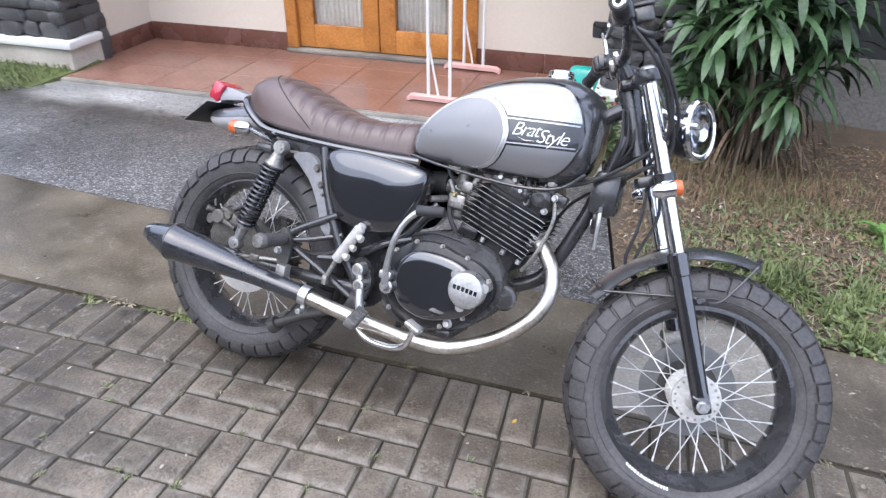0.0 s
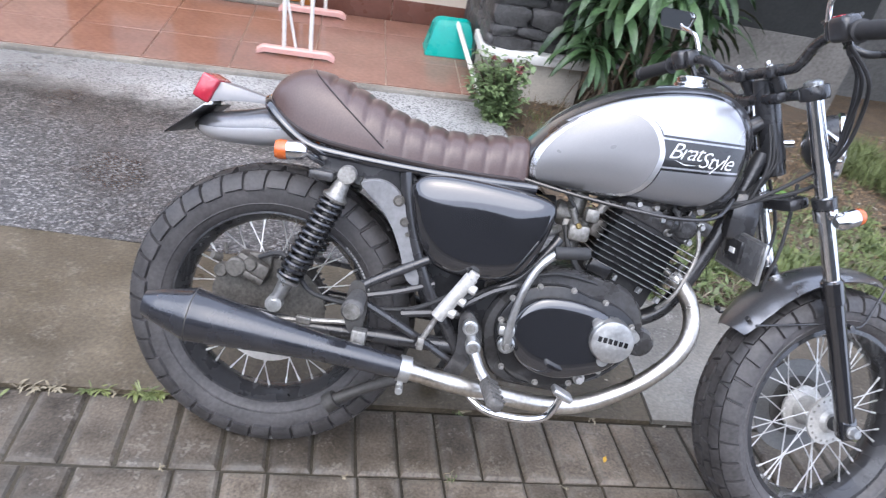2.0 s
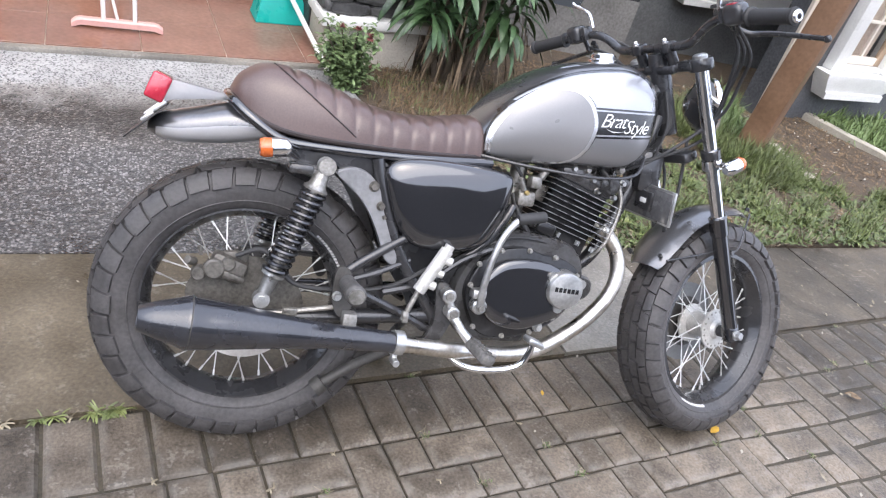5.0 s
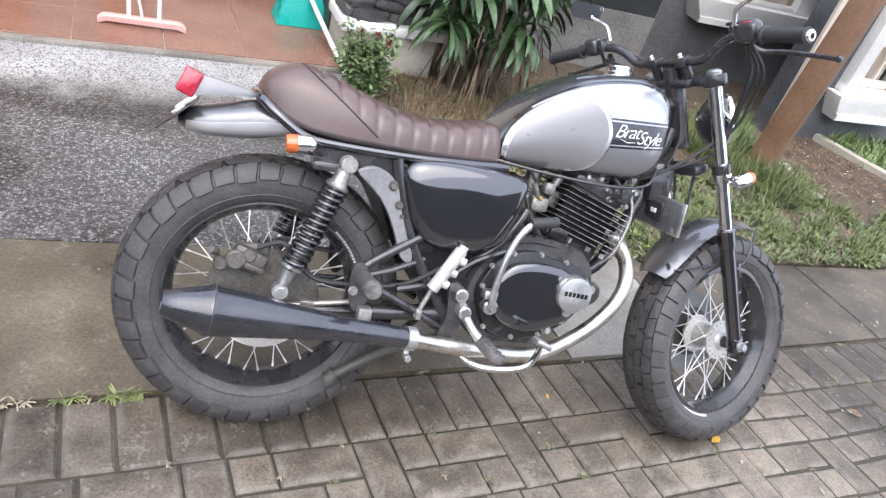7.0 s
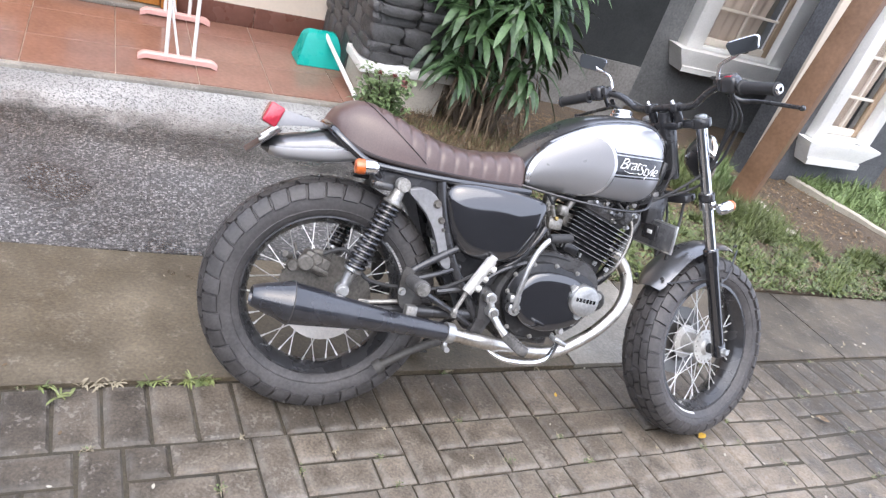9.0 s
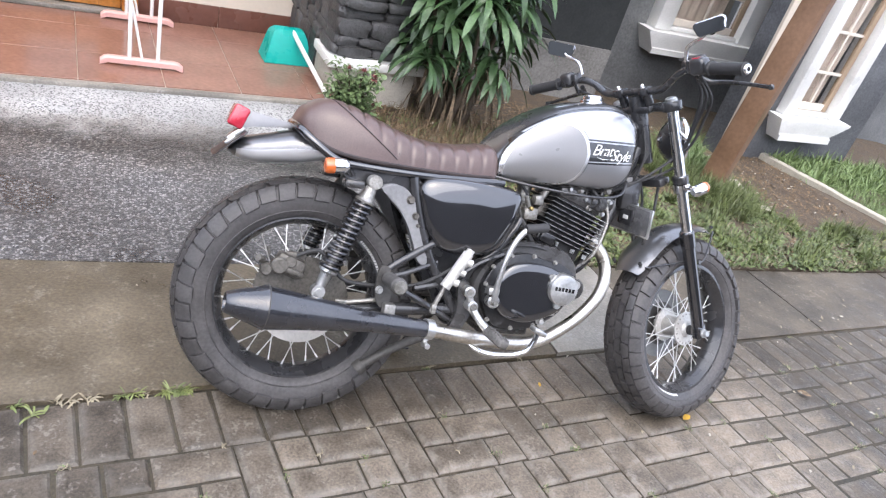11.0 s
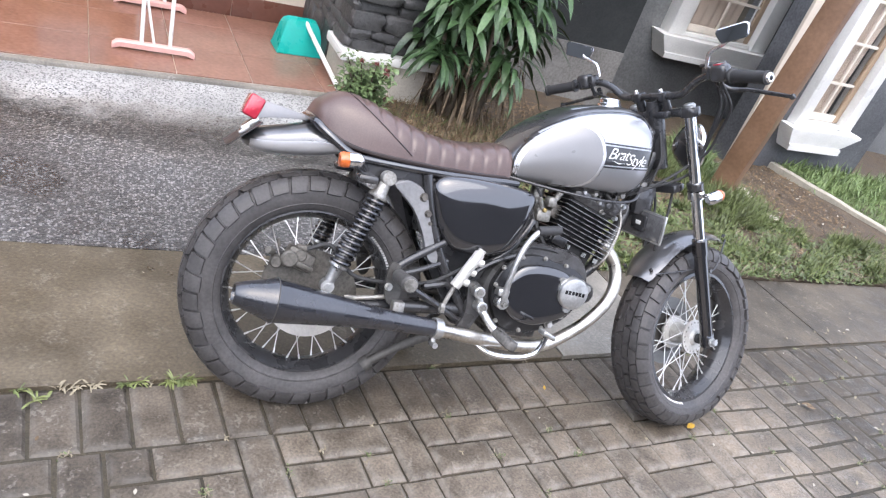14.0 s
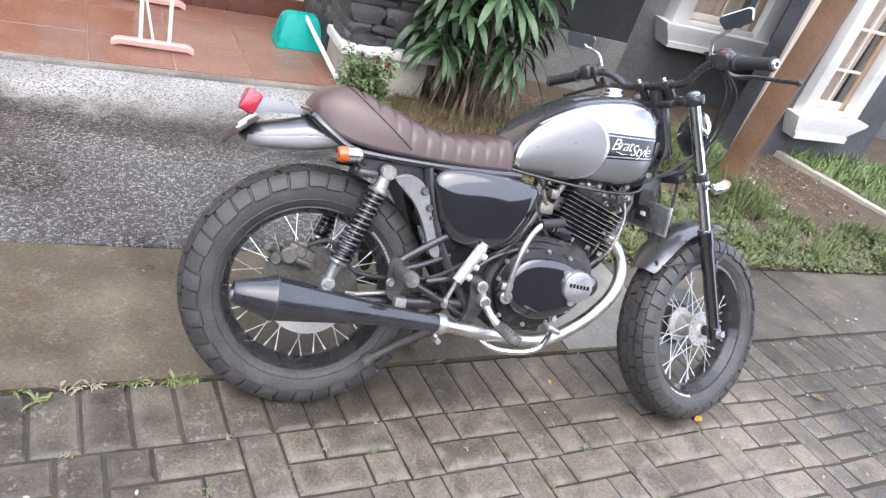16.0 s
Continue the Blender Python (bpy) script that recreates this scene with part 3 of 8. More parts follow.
M_CASTPALE = mat("pale_rough_casting", (0.50, 0.49, 0.465), 0.48, 0.35, 0.25, 40, 150, 0.3, 0.001)
M_YELLOWGREEN = mat("yellow_green_weed_leaf", (0.185, 0.215, 0.075), 0.5, 0, 0.4, 10, 60, 0.0, tint=(0.13, 0.15, 0.05))
M_LAWN = mat("bright_green_lawn", (0.152, 0.212, 0.080), 0.6, 0, 0.4, 5, 40, 0.0, tint=(0.115, 0.165, 0.050))
M_BEDLEAF = mat("olive_weed_leaf", (0.108, 0.143, 0.050), 0.5, 0, 0.5, 16, 80, 0.0, tint=(0.062, 0.080, 0.030))
# ---- ground ----
SLOPE_X, SLOPE_Y = 0.0408, 0.0828      # the street falls to its far edge
EDGE_Y, EDGE_TURN = 0.386, 5.3         # the line where the pavers end
PORCH_Z = -0.08


def road_z(x, y):
    return -(SLOPE_X * x + SLOPE_Y * y)


def edge_y(x):
    return EDGE_Y + math.tan(radians(EDGE_TURN)) * x


def bend(x):
    """The course runs a little further out beyond the front wheel."""
    t = max(0.0, min(1.0, (x - 0.9) / 0.5))
    return 0.020 * t * t * (3 - 2 * t)


def drive_y(x):
    return 0.985 + 0.04 * x


def porch_y(x):
    return 2.56 + 0.061 * x


def sheet(name, us, vs, place, material, depth=0.0):
    """A sheet over a grid of u and v, with a skirt down to its depth."""
    bm = bmesh.new()
    rows = [[bm.verts.new(place(u, v)) for v in vs] for u in us]
    for a, b in zip(rows, rows[1:]):
        for i in range(len(vs) - 1):
            bm.faces.new((a[i], b[i], b[i + 1], a[i + 1]))
    if depth:
        rim = [r[0] for r in rows] + rows[-1][1:] + [r[-1] for r in rows[-2::-1]] + rows[0][-2:0:-1]
        low = [bm.verts.new(v.co - Vector((0, 0, depth))) for v in rim]
        for i in range(len(rim)):
            j = (i + 1) % len(rim)
            bm.faces.new((rim[i], rim[j], low[j], low[i]))
    return finish(name, bm, material)


def wavy(x, y, amount=0.004, scale=2.2):
    return amount * noise.noise((x * scale, y * scale, 0.3))


far = [-3000, -300, -60, -20, -8, -5, -3, -1, 0, 1, 3, 5, 8, 20, 60, 300, 3000]


def ground_place(x, y):
    cx, cy = max(-9, min(9, x)), max(-7, min(3, y))
    return (x, y, road_z(cx, min(cy, 1.2)) - 0.22 - (0.1 if y > 3 else 0))


tagged(sheet("ground", far, far, ground_place, M_JOINT), "dark damp earth under and beyond the paving", "ground", kind="structure")
road = sheet("road", np.linspace(-7, 7, 57), np.linspace(0, 1, 9), lambda x, v: (x, edge_y(x) + 0.01 - v * 6, road_z(x, edge_y(x) + 0.01 - v * 6) - 0.0120 + 0.0065 * max(0.0, min(1.0, max(min(0.62, -x - 0.2), 2.5 * (x - 0.8))))), M_JOINT, 0.1)
tagged(road, "street of grey concrete block pavers with mossy sand joints", "road", kind="structure")

gutter = sheet("gutter", np.linspace(-7, 0.62, 40), np.linspace(0, 1, 9),
               lambda x, v: (x, edge_y(x) + v * (drive_y(x) - edge_y(x)), road_z(x, edge_y(x) + v * (drive_y(x) - edge_y(x))) + 0.006 + wavy(x, v * 0.6)), M_GUTTER, 0.12)
tagged(gutter, "brown muddy wet concrete strip between pavers and driveway", "pavement", kind="structure")


def slab(x0, x1, lift, y1, skew=(0.0, 0.0), material=M_SLAB):
    def place(x, v):
        x = x + (v - 0.5) * (skew[0] + (skew[1] - skew[0]) * (x - x0) / (x1 - x0))
        y = edge_y(x) + 0.004 - bend(x) * 1.1 + v * (y1 - edge_y(x) + 0.05 * x)
        return (x, y, road_z(x, y) + lift + wavy(x + 5, y))
    ob = sheet("concrete_slab", np.linspace(x0, x1, 16), np.linspace(0, 1, 8), place, material, 0.12)
    return tagged(ob, "pale weathered concrete slab along the paving edge", "pavement", kind="structure")


slab(0.628, 1.18, 0.006, 1.03, material=M_SLABPALE)
slab(1.186, 2.256, 0.005, 1.03, (0.0, 0.03))
slab(2.274, 3.5, 0.001, 1.03, (0.03, 0.0))
slab(3.512, 7.0, 0.003, 1.03)


def drive_right(y):
    return 0.62 - (y - 1.0) * 0.2


def drive_place(u, v, v0=0.0, v1=1.0, lift=0.0):
    v = v0 + v * (v1 - v0)
    y0, y1 = 0.985, 2.56
    right = drive_right(y0 + v * (y1 - y0))
    x = -7 + (right + 7) * u
    ya, yb = drive_y(x), porch_y(x) - 0.05
    y = ya + v * (yb - ya)
    z = (road_z(x, ya) + 0.008) * (1 - v) + (PORCH_Z - 0.02) * v
    return (x, y, z + lift + wavy(x, y, 0.003))


U = [0, 0.2, 0.35, 0.45, *np.linspace(0.5, 1, 24)]
tagged(sheet("driveway", U, np.linspace(0, 1, 22), drive_place, M_DRIVE, 0.1), "driveway of wet exposed pebbles, paler along the porch step", "driveway", kind="structure")


def garden_z(x, y):
    return road_z(x, 1.2) + 0.02 - 0.02 * (y - 1.2) + wavy(x, y, 0.025, 1.7) + wavy(x, y, 0.012, 6)


def garden_place(u, v):
    x0 = drive_right(1.0 + v * 3.6) + 0.008
    x = x0 + (8.5 - x0) * u ** 1.6
    y = 1.04 + 0.05 * x + v * 3.4
    if v == 0:
        return (x, y, min(garden_z(x, y), road_z(x, y) - 0.004))
    return (x, y, garden_z(x, y))


tagged(sheet("garden_bed", np.linspace(0, 1, 60), np.linspace(0, 1, 40), garden_place, M_SOIL, 0.15), "damp brown garden soil strewn with dead leaves", "ground", kind="structure")
tagged(sheet("lawn", np.linspace(-9, -3.25, 12), np.linspace(0, 1, 8), lambda x, v: (x, 1.75 + v * 0.95 + 0.06 * (x + 3.2), -0.07 + wavy(x, v, 0.015, 3)), M_GRASS, 0.1), "small green lawn patch beside the porch", "lawn", kind="structure")

# ---- house: its own axes, x along the porch step ----
HOUSE = pose(0, 2.56, 0, 0, 0, 3.5)


def hset(name, bm, material, label, category="wall"):
    bm.transform(HOUSE)
    return tagged(finish(name, bm, material), label, category, kind="structure")


def hbox(x0, x1, y0, y1, z0, z1, bevel=0.0, bm=None):
    return box((x0 + x1) / 2, (y0 + y1) / 2, (z0 + z1) / 2, x1 - x0, y1 - y0, z1 - z0, bevel, None, bm)


WALL_Y = 1.03
porch = hset("porch_floor", hbox(-3.3, 0.32, 0.0, WALL_Y, -0.3, PORCH_Z - 0.006, 0.004), M_GROUT, "raised porch floor laid with glossy terracotta tiles", "floor")
hset("porch_edge", hbox(-3.3, 0.32, -0.045, -0.001, -0.3, PORCH_Z - 0.004, 0.006), M_SLABPALE, "thin grey cement nosing along the porch step", "step")
DOOR_X0, DOOR_X1, DOOR_H = -2.05, -0.72, 2.1
wall_front = hbox(-3.3, DOOR_X0, WALL_Y, WALL_Y + 0.15, PORCH_Z - 0.2, 2.9)
hbox(DOOR_X1, 1.0, WALL_Y, WALL_Y + 0.15, PORCH_Z - 0.2, 2.9, 0, wall_front)
hbox(DOOR_X0, DOOR_X1, WALL_Y, WALL_Y + 0.15, PORCH_Z + DOOR_H, 2.9, 0, wall_front)
hset("wall_front", wall_front, M_CREAM, "cream painted plaster house wall round the doorway")
hset("wall_left", hbox(-3.45, -3.3, 0.5, WALL_Y + 0.15, PORCH_Z - 0.2, 2.9), M_CREAM, "cream painted return wall at the porch end")
hset("ceiling", hbox(-4.6, 1.0, 0.3, WALL_Y + 0.3, 2.9, 3.0), M_WHITE, "white porch ceiling", "ceiling")
hset("wall_room", hbox(-3.4, 1.0, WALL_Y + 1.4, WALL_Y + 1.5, -0.3, 3.0), M_ROOM, "dim wall of the room behind the door")


def skirting(x0, x1, y, n, turn=False):
    for i in range(n):
        a, b = x0 + (x1 - x0) * i / n + 0.0015, x0 + (x1 - x0) * (i + 1) / n - 0.0015
        bm = hbox(a, b, y - 0.012, y - 0.001, PORCH_Z - 0.002, PORCH_Z + 0.13, 0.002) if not turn else hbox(y + 0.001, y + 0.012, a, b, PORCH_Z - 0.002, PORCH_Z + 0.13, 0.002)
        hset("baseboard", bm, M_SKIRT, "dark brown glazed skirting tile along the porch wall", "baseboard")


skirting(-3.3, DOOR_X0 - 0.06, WALL_Y, 3)
skirting(DOOR_X1 + 0.06, 0.28, WALL_Y, 2)
skirting(0.5, WALL_Y - 0.014, -3.3, 1, True)


def door():
    """A pair of varnished doors, each with a solid foot rail and a curtained glass light."""
    d = thing("door_1", HOUSE @ pose(0, WALL_Y, PORCH_Z), "pair of orange varnished wooden doors with curtained glass lights, closed", "door", kind="structure")
    fr = hbox(DOOR_X0 - 0.06, DOOR_X0 + 0.03, -0.03, 0.12, 0.03, DOOR_H + 0.05, 0.006)
    hbox(DOOR_X1 - 0.03, DOOR_X1 + 0.06, -0.03, 0.12, 0.03, DOOR_H + 0.05, 0.006, fr)
    hbox(DOOR_X0 + 0.03, DOOR_X1 - 0.03, -0.03, 0.12, DOOR_H, DOOR_H + 0.05, 0.006, fr)
    part("door_frame", fr, M_DOOR, d)
    part("threshold", hbox(DOOR_X0 - 0.06, DOOR_X1 + 0.06, -0.05, 0.12, 0, 0.028, 0.006), M_SLABPALE, d, "pale grey stone threshold")
    mid = (DOOR_X0 + DOOR_X1) / 2
    for a, b in ((DOOR_X0 + 0.034, mid - 0.004), (mid + 0.004, DOOR_X1 - 0.034)):
        leaf = hbox(a, a + 0.12, 0.0, 0.045, 0.036, DOOR_H - 0.006, 0.004)
        hbox(b - 0.12, b, 0.0, 0.045, 0.036, DOOR_H - 0.006, 0.004, leaf)
        for z0, z1 in ((0.036, 0.20), (DOOR_H - 0.13, DOOR_H - 0.006)):
            hbox(a + 0.12, b - 0.12, 0.003, 0.042, z0, z1, 0.004, leaf)
        lf = part("door_leaf", leaf, M_DOOR, d)
        p = part("pane", hbox(a + 0.12, b - 0.12, 0.018, 0.024, 0.20, DOOR_H - 0.13), M_GLASS, lf)
        p.visible_shadow = False
        cur = bmesh.new()
        n = 60
        rows = [[cur.verts.new((a + 0.1 + (b - a - 0.2) * i / n, 0.06 + 0.008 * math.sin(i * 1.3), z)) for i in range(n + 1)] for z in (0.17, DOOR_H - 0.1)]
        for i in range(n):
            cur.faces.new((rows[0][i], rows[0][i + 1], rows[1][i + 1], rows[1][i]))
        part("curtain", cur, M_CURTAIN, lf, "pale gathered lace curtain")


door()


def rough_stone(x0, x1, y0, y1, z0, z1, rnd):
    """A lump of lava rock filling a box, its corners worn away and its faces uneven."""
    bm = bmesh.new()
    bmesh.ops.create_cube(bm, size=2.0)
    bmesh.ops.subdivide_edges(bm, edges=bm.edges[:], cuts=3, use_grid_fill=True)
    seed = rnd.uniform(0, 90)
    lean = rnd.uniform(-0.22, 0.22)
    for v in bm.verts:
        c = v.co
        k = 1.0 - 0.22 * max(0.0, (c.length - 1.0) / 0.73) + 0.16 * noise.noise((c.x * 1.3 + seed, c.y * 1.3, c.z * 1.3))
        v.co = ((x0 + x1) / 2 + c.x * k * (x1 - x0) / 2, (y0 + y1) / 2 + c.y * k * (y1 - y0) / 2, (z0 + z1) / 2 + (c.z * k + lean * c.x * 0.6) * (z1 - z0) / 2 * 1.06)
    return bm


def stone_pillar(x0, x1, y0, y1, rows, seed, top=0.052):
    """A porch pillar: cement plinth, white ledge, rough dark stones laid in courses."""
    rnd = random.Random(seed)
    p = thing("stone_pillar", HOUSE, "porch pillar faced with rough dark stones over a white ledge and cement plinth", "pillar", "porch pillars", "structure")
    part("plinth", hbox(x0, x1, y0, min(y1, y0 + 0.30), -0.4, top - 0.002, 0.008), M_PLINTHPALE, p, "pale cream cement plinth")
    part("ledge", hbox(x0 - 0.03, x1 + 0.05, y0 - 0.04, y0 + 0.28, top, top + 0.053, 0.008), M_WHITE, p, "white painted ledge")
    core = hbox(x0 + 0.05, x1 - 0.05, y0 + 0.05, y1, top + 0.055, 2.9)
    if y1 > y0 + 0.35:
        # behind the ledge the stones go down to the floor
        hbox(x0 + 0.05, x1 - 0.05, y0 + 0.302, y1, -0.4, top + 0.053, 0, core)
        for face, sx in ((x0, -1), (x1, 1)):
            y = y0 + 0.302
            while y < y1 - 0.05:
                w = min(rnd.uniform(0.14, 0.26), y1 - y)
                a, b = (face - 0.01, face + 0.07) if sx < 0 else (face - 0.07, face + 0.01)
                part("stone", rough_stone(a, b, y, y + w + 0.004, PORCH_Z - 0.01, top + 0.06, rnd), M_STONE, p, "", None, 50)
                y += w
    part("core", core, M_STONE, p)
    z = top + 0.056
    for r in range(rows):
        h = rnd.uniform(0.055, 0.10)
        x = x0 + rnd.uniform(-0.0, 0.02)
        while x < x1 - 0.03:
            w = min(rnd.uniform(0.12, 0.28), x1 - x)
            bm = rough_stone(x - 0.004, x + w + 0.004, y0 + rnd.uniform(-0.022, 0.02), y0 + 0.10, z - 0.002, z + h + 0.002, rnd)
            part("stone", bm, M_STONE, p, "", None, 50)
            x += w
        for face, sx in ((x0, -1), (x1, 1)):
            y = y0 + 0.02
            while y < y1 - 0.05:
                w = min(rnd.uniform(0.12, 0.26), y1 - y)
                off = rnd.uniform(-0.02, 0.022)
                a, b = (face - off, face + 0.06) if sx < 0 else (face - 0.06, face + off)
                part("stone", rough_stone(a, b, y - 0.004, y + w + 0.004, z - 0.002, z + h + 0.002, rnd), M_STONE, p, "", None, 50)
                y += w
        z += h


stone_pillar(0.27, 0.80, 0.10, WALL_Y, 18, 3, 0.09)
stone_pillar(-4.3, -3.26, 0.10, 0.50, 14, 8, 0.075)

# ---- neighbouring grey house with white windows ----


def nset(name, bm, material, label, category="wall"):
    return tagged(finish(name, bm, material), label, category, kind="structure")


def turned_wall(name, a, b, thick, z0, z1, material, label, hole=None):
    """A wall from a to b; hole: (from, to, sill, head) along it."""
    a, b = Vector((*a, 0)), Vector((*b, 0))
    d = b - a
    m = Matrix.Translation(a) @ Euler((0, 0, math.atan2(d.y, d.x))).to_matrix().to_4x4()
    L = d.length
    if hole:
        h0, h1, s0, s1 = hole
        bm = hbox(0, h0, 0, thick, z0, z1)
        hbox(h1, L, 0, thick, z0, z1, 0, bm)
        hbox(h0, h1, 0, thick, z0, s0, 0, bm)
        hbox(h0, h1, 0, thick, s1, z1, 0, bm)
    else:
        bm = hbox(0, L, 0, thick, z0, z1)
    bm.transform(m)
    return nset(name, bm, material, label)


def window(name, x, y, turn, width, height, sill_z, jamb, over):
    """A white wooden window standing proud of its wall: frame, one casement of six panes, a bevelled sill that narrows downwards."""
    w = thing(name, pose(x, y, sill_z, 0, 0, turn), "white framed window with small panes and a bevelled sill", "window", "white windows", "structure")
    f, front = jamb, -0.085
    fr = hbox(0, f, front, 0.1, 0.0, height, 0.006)
    hbox(width - f, width, front, 0.1, 0.0, height, 0.006, fr)
    hbox(f, width - f, front, 0.1, height - f, height, 0.006, fr)
    hbox(f, width - f, front + 0.03, 0.1, 0.0, 0.035, 0.004, fr)
    part("window_frame", fr, M_WHITE, w)
    prof = [(-0.155, -0.004), (-0.155, -0.022), (-0.110, -0.140), (-0.110, -0.148), (-0.126, -0.152), (-0.126, -0.198), (0.05, -0.198), (0.05, -0.004)]
    ends = [0.11 * min(1.0, max(0.0, -z - 0.022) / 0.12) for _, z in prof]
    si = loft([[(-over + e, yy, zz) for (yy, zz), e in zip(prof, ends)], [(width + over - e, yy, zz) for (yy, zz), e in zip(prof, ends)]])
    part("window_sill", si, M_WHITE, w, "white bevelled window sill")
    a, b, top = f, width - f, height - f
    cs = hbox(a + 0.004, a + 0.045, -0.015, 0.02, 0.04, top - 0.004, 0.004)
    hbox(a + 0.045, b - 0.06, -0.013, 0.018, 0.04, 0.10, 0.004, cs)
    hbox(a + 0.045, b - 0.06, -0.013, 0.018, top - 0.06, top - 0.004, 0.004, cs)
    c = part("casement", cs, M_SASH, w, "cream wooden casement")
    part("stile", hbox(b - 0.06, b - 0.004, -0.015, 0.02, 0.04, top - 0.004, 0.004), M_FRAMEWOOD, c, "bare brown wooden stile")
    mid = (a + b) / 2 - 0.008
    mu = hbox(mid - 0.011, mid + 0.011, -0.009, 0.014, 0.10, top - 0.06, 0.002)
    for zz in (0.355, 0.675, 0.995):
        hbox(a + 0.045, mid - 0.011, -0.009, 0.014, zz - 0.011, zz + 0.011, 0.002, mu)
        hbox(mid + 0.011, b - 0.06, -0.009, 0.014, zz - 0.011, zz + 0.011, 0.002, mu)
    part("glazing_bar", mu, M_SASH, c)
    p = part("pane", hbox(a + 0.045, b - 0.06, 0.000, 0.004, 0.10, top - 0.06), M_GLASS, c)
    p.visible_shadow = False
    # a gathered curtain, drawn aside at its foot
    cu = bmesh.new()
    n = 40
    rows = []
    for zz in np.linspace(0.03, top, 9):
        far = a + 0.02 + (b - a - 0.04) * (0.76 + 0.2 * (zz / top) ** 2)
        rows.append([cu.verts.new((a + 0.02 + (far - a - 0.02) * q / n, 0.055 + 0.012 * math.sin(q * 0.9), zz)) for q in range(n + 1)])
    for lo, hi in zip(rows, rows[1:]):
        for q in range(n):
            cu.faces.new((lo[q], lo[q + 1], hi[q + 1], hi[q]))
    part("curtain", cu, M_DRAPE, c, "pale beige gathered curtain")
    return w


turned_wall("wall_plinth", (0.80, 3.608), (2.70, 3.493), 0.010, -0.5, 0.215, M_PLINTH, "paler dusty plinth along the grey wall's foot")
turned_wall("wall_side", (0.80, 3.62), (2.70, 3.505), 0.15, -0.5, 3.0, M_MIDWALL, "weathered grey plaster wall behind the garden bed, colour darkened for shade")
turned_wall("wall_return", (2.70, 3.66), (2.70, 3.93), 0.12, -0.6, 3.0, M_GREYWALL, "dark grey return of the garden wall")
turned_wall("wall_back", (2.58, 3.935), (5.5, 3.97), 0.15, -0.6, 3.0, M_BACKWALL, "grey plaster wall with a white window", (0.80, 1.70, 0.36, 1.75))
turned_wall("wall_recess", (5.5, 3.97), (9.0, 4.01), 0.15, -0.6, 3.0, M_BACKWALL, "grey plaster wall of the recess beyond the bay", (0.90, 1.60, 0.62, 1.95))
turned_wall("wall_bay", (3.50, 2.808), (5.14, 2.894), 0.15, -0.6, 3.0, M_GREYWALL, "dark grey projecting house wall with a white window", (0.50, 1.08, 0.15, 1.50))
turned_wall("wall_bay_side", (4.95, 3.93), (3.62, 2.98), 0.12, -0.6, 3.0, M_GREYWALL, "dark grey return of the projecting wall")
turned_wall("wall_bay_end", (5.13, 3.05), (5.13, 3.96), 0.12, -0.6, 3.0, M_GREYWALL, "dark grey far return of the projecting wall")
turned_wall("wall_inner", (2.8, 5.3), (9.0, 5.6), 0.1, -0.6, 3.0, M_ROOM, "dim wall inside the neighbouring house")
nset("bay_corner", box(3.645, 2.802, 1.36, 0.29, 0.04, 3.2, 0.006), M_CREAM, "cream painted corner strip of the projecting wall", "trim")
window("window_1", 3.285, 3.90, 0.7, 1.14, 1.4, 0.376, 0.17, 0.088)
window("window_2", 3.935, 2.832, 3, 0.70, 1.4, 0.150, 0.12, 0.08)
window("window_3", 6.33, 3.93, 0.7, 0.86, 1.4, 0.66, 0.12, 0.08)
# unseen walls added behind the viewpoint; height and tone shape the bike's reflections
turned_wall("wall_far_side", (-8.9, -5.95), (9.0, -6.6), 0.2, -0.2, 3.1, M_FARWALL, "unseen plain wall added across the street for dark reflections")
turned_wall("wall_far_left", (-8.8, 3.0), (-8.8, -6.2), 0.2, -0.2, 3.4, M_FARWALL, "unseen plain wall added at the street end for mirror reflections")


def post():
    ob = finish("timber_post", box(0, 0, 1.25, 0.147, 0.147, 3.2, 0.01), M_POST)
    ob.matrix_basis = Matrix.Translation((2.838, 2.12, -0.2)) @ pose(0, 0, 0, 2.4, 2.8, 28) @ Matrix.Translation((0, 0, 0.2))
    return tagged(ob, "square brown stained timber post standing in the garden soil", "post", kind="structure")


post()


def rough_kerb(name, a, b, width, height, material, label, n=14):
    """A low uneven border, laid from a to b."""
    a, b = Vector(a), Vector(b)
    side = (b - a).cross(Vector((0, 0, 1))).normalized()
    secs = []
    for i in range(n + 1):
        c = a.lerp(b, i / n) + side * wavy(i, 3.1, 0.02, 0.7)
        h = height * (1 + 0.3 * noise.noise((i * 0.6, 1.7, 0)))
        w = width / 2
        secs.append([c + side * x + Vector((0, 0, z)) for x, z in ((-w, -0.08), (-w, h * 0.8), (-w * 0.7, h), (w * 0.7, h), (w, h * 0.8), (w, -0.08))])
    return nset(name, loft(secs), material, label, "kerb")


rough_kerb("garden_kerb", (3.93, 3.2, -0.25), (4.56, 1.6, -0.27), 0.07, 0.035, M_KERB, "pale chipped kerb between flower bed and lawn")
rough_kerb("bed_kerb", (3.13, 2.20, -0.215), (3.09, 1.80, -0.215), 0.08, 0.035, M_KERB, "pale broken kerb at the end of the soil bed", 8)
# ---- motorcycle: its own axes, x ahead, y to its left, z up, from the rear axle ----
BIKE = thing("motorcycle", pose(-0.386, 0.375, 0.279, -23.5, 1.9, -5.2), "silver and black custom motorcycle, brown ribbed seat, leaning on side stand", "motorcycle")
RAKE, STEER_TURN = 23.0, 15.0
STEER = Matrix.Translation((0.945, 0, 0.665)) @ pose(0, 0, 0, 0, -RAKE, 0) @ pose(0, 0, 0, 0, 0, STEER_TURN)
FRONT = STEER @ Matrix.Translation((0.03, -0.007, -0.751)) @ pose(0, 0, 0, -1, RAKE, 0)
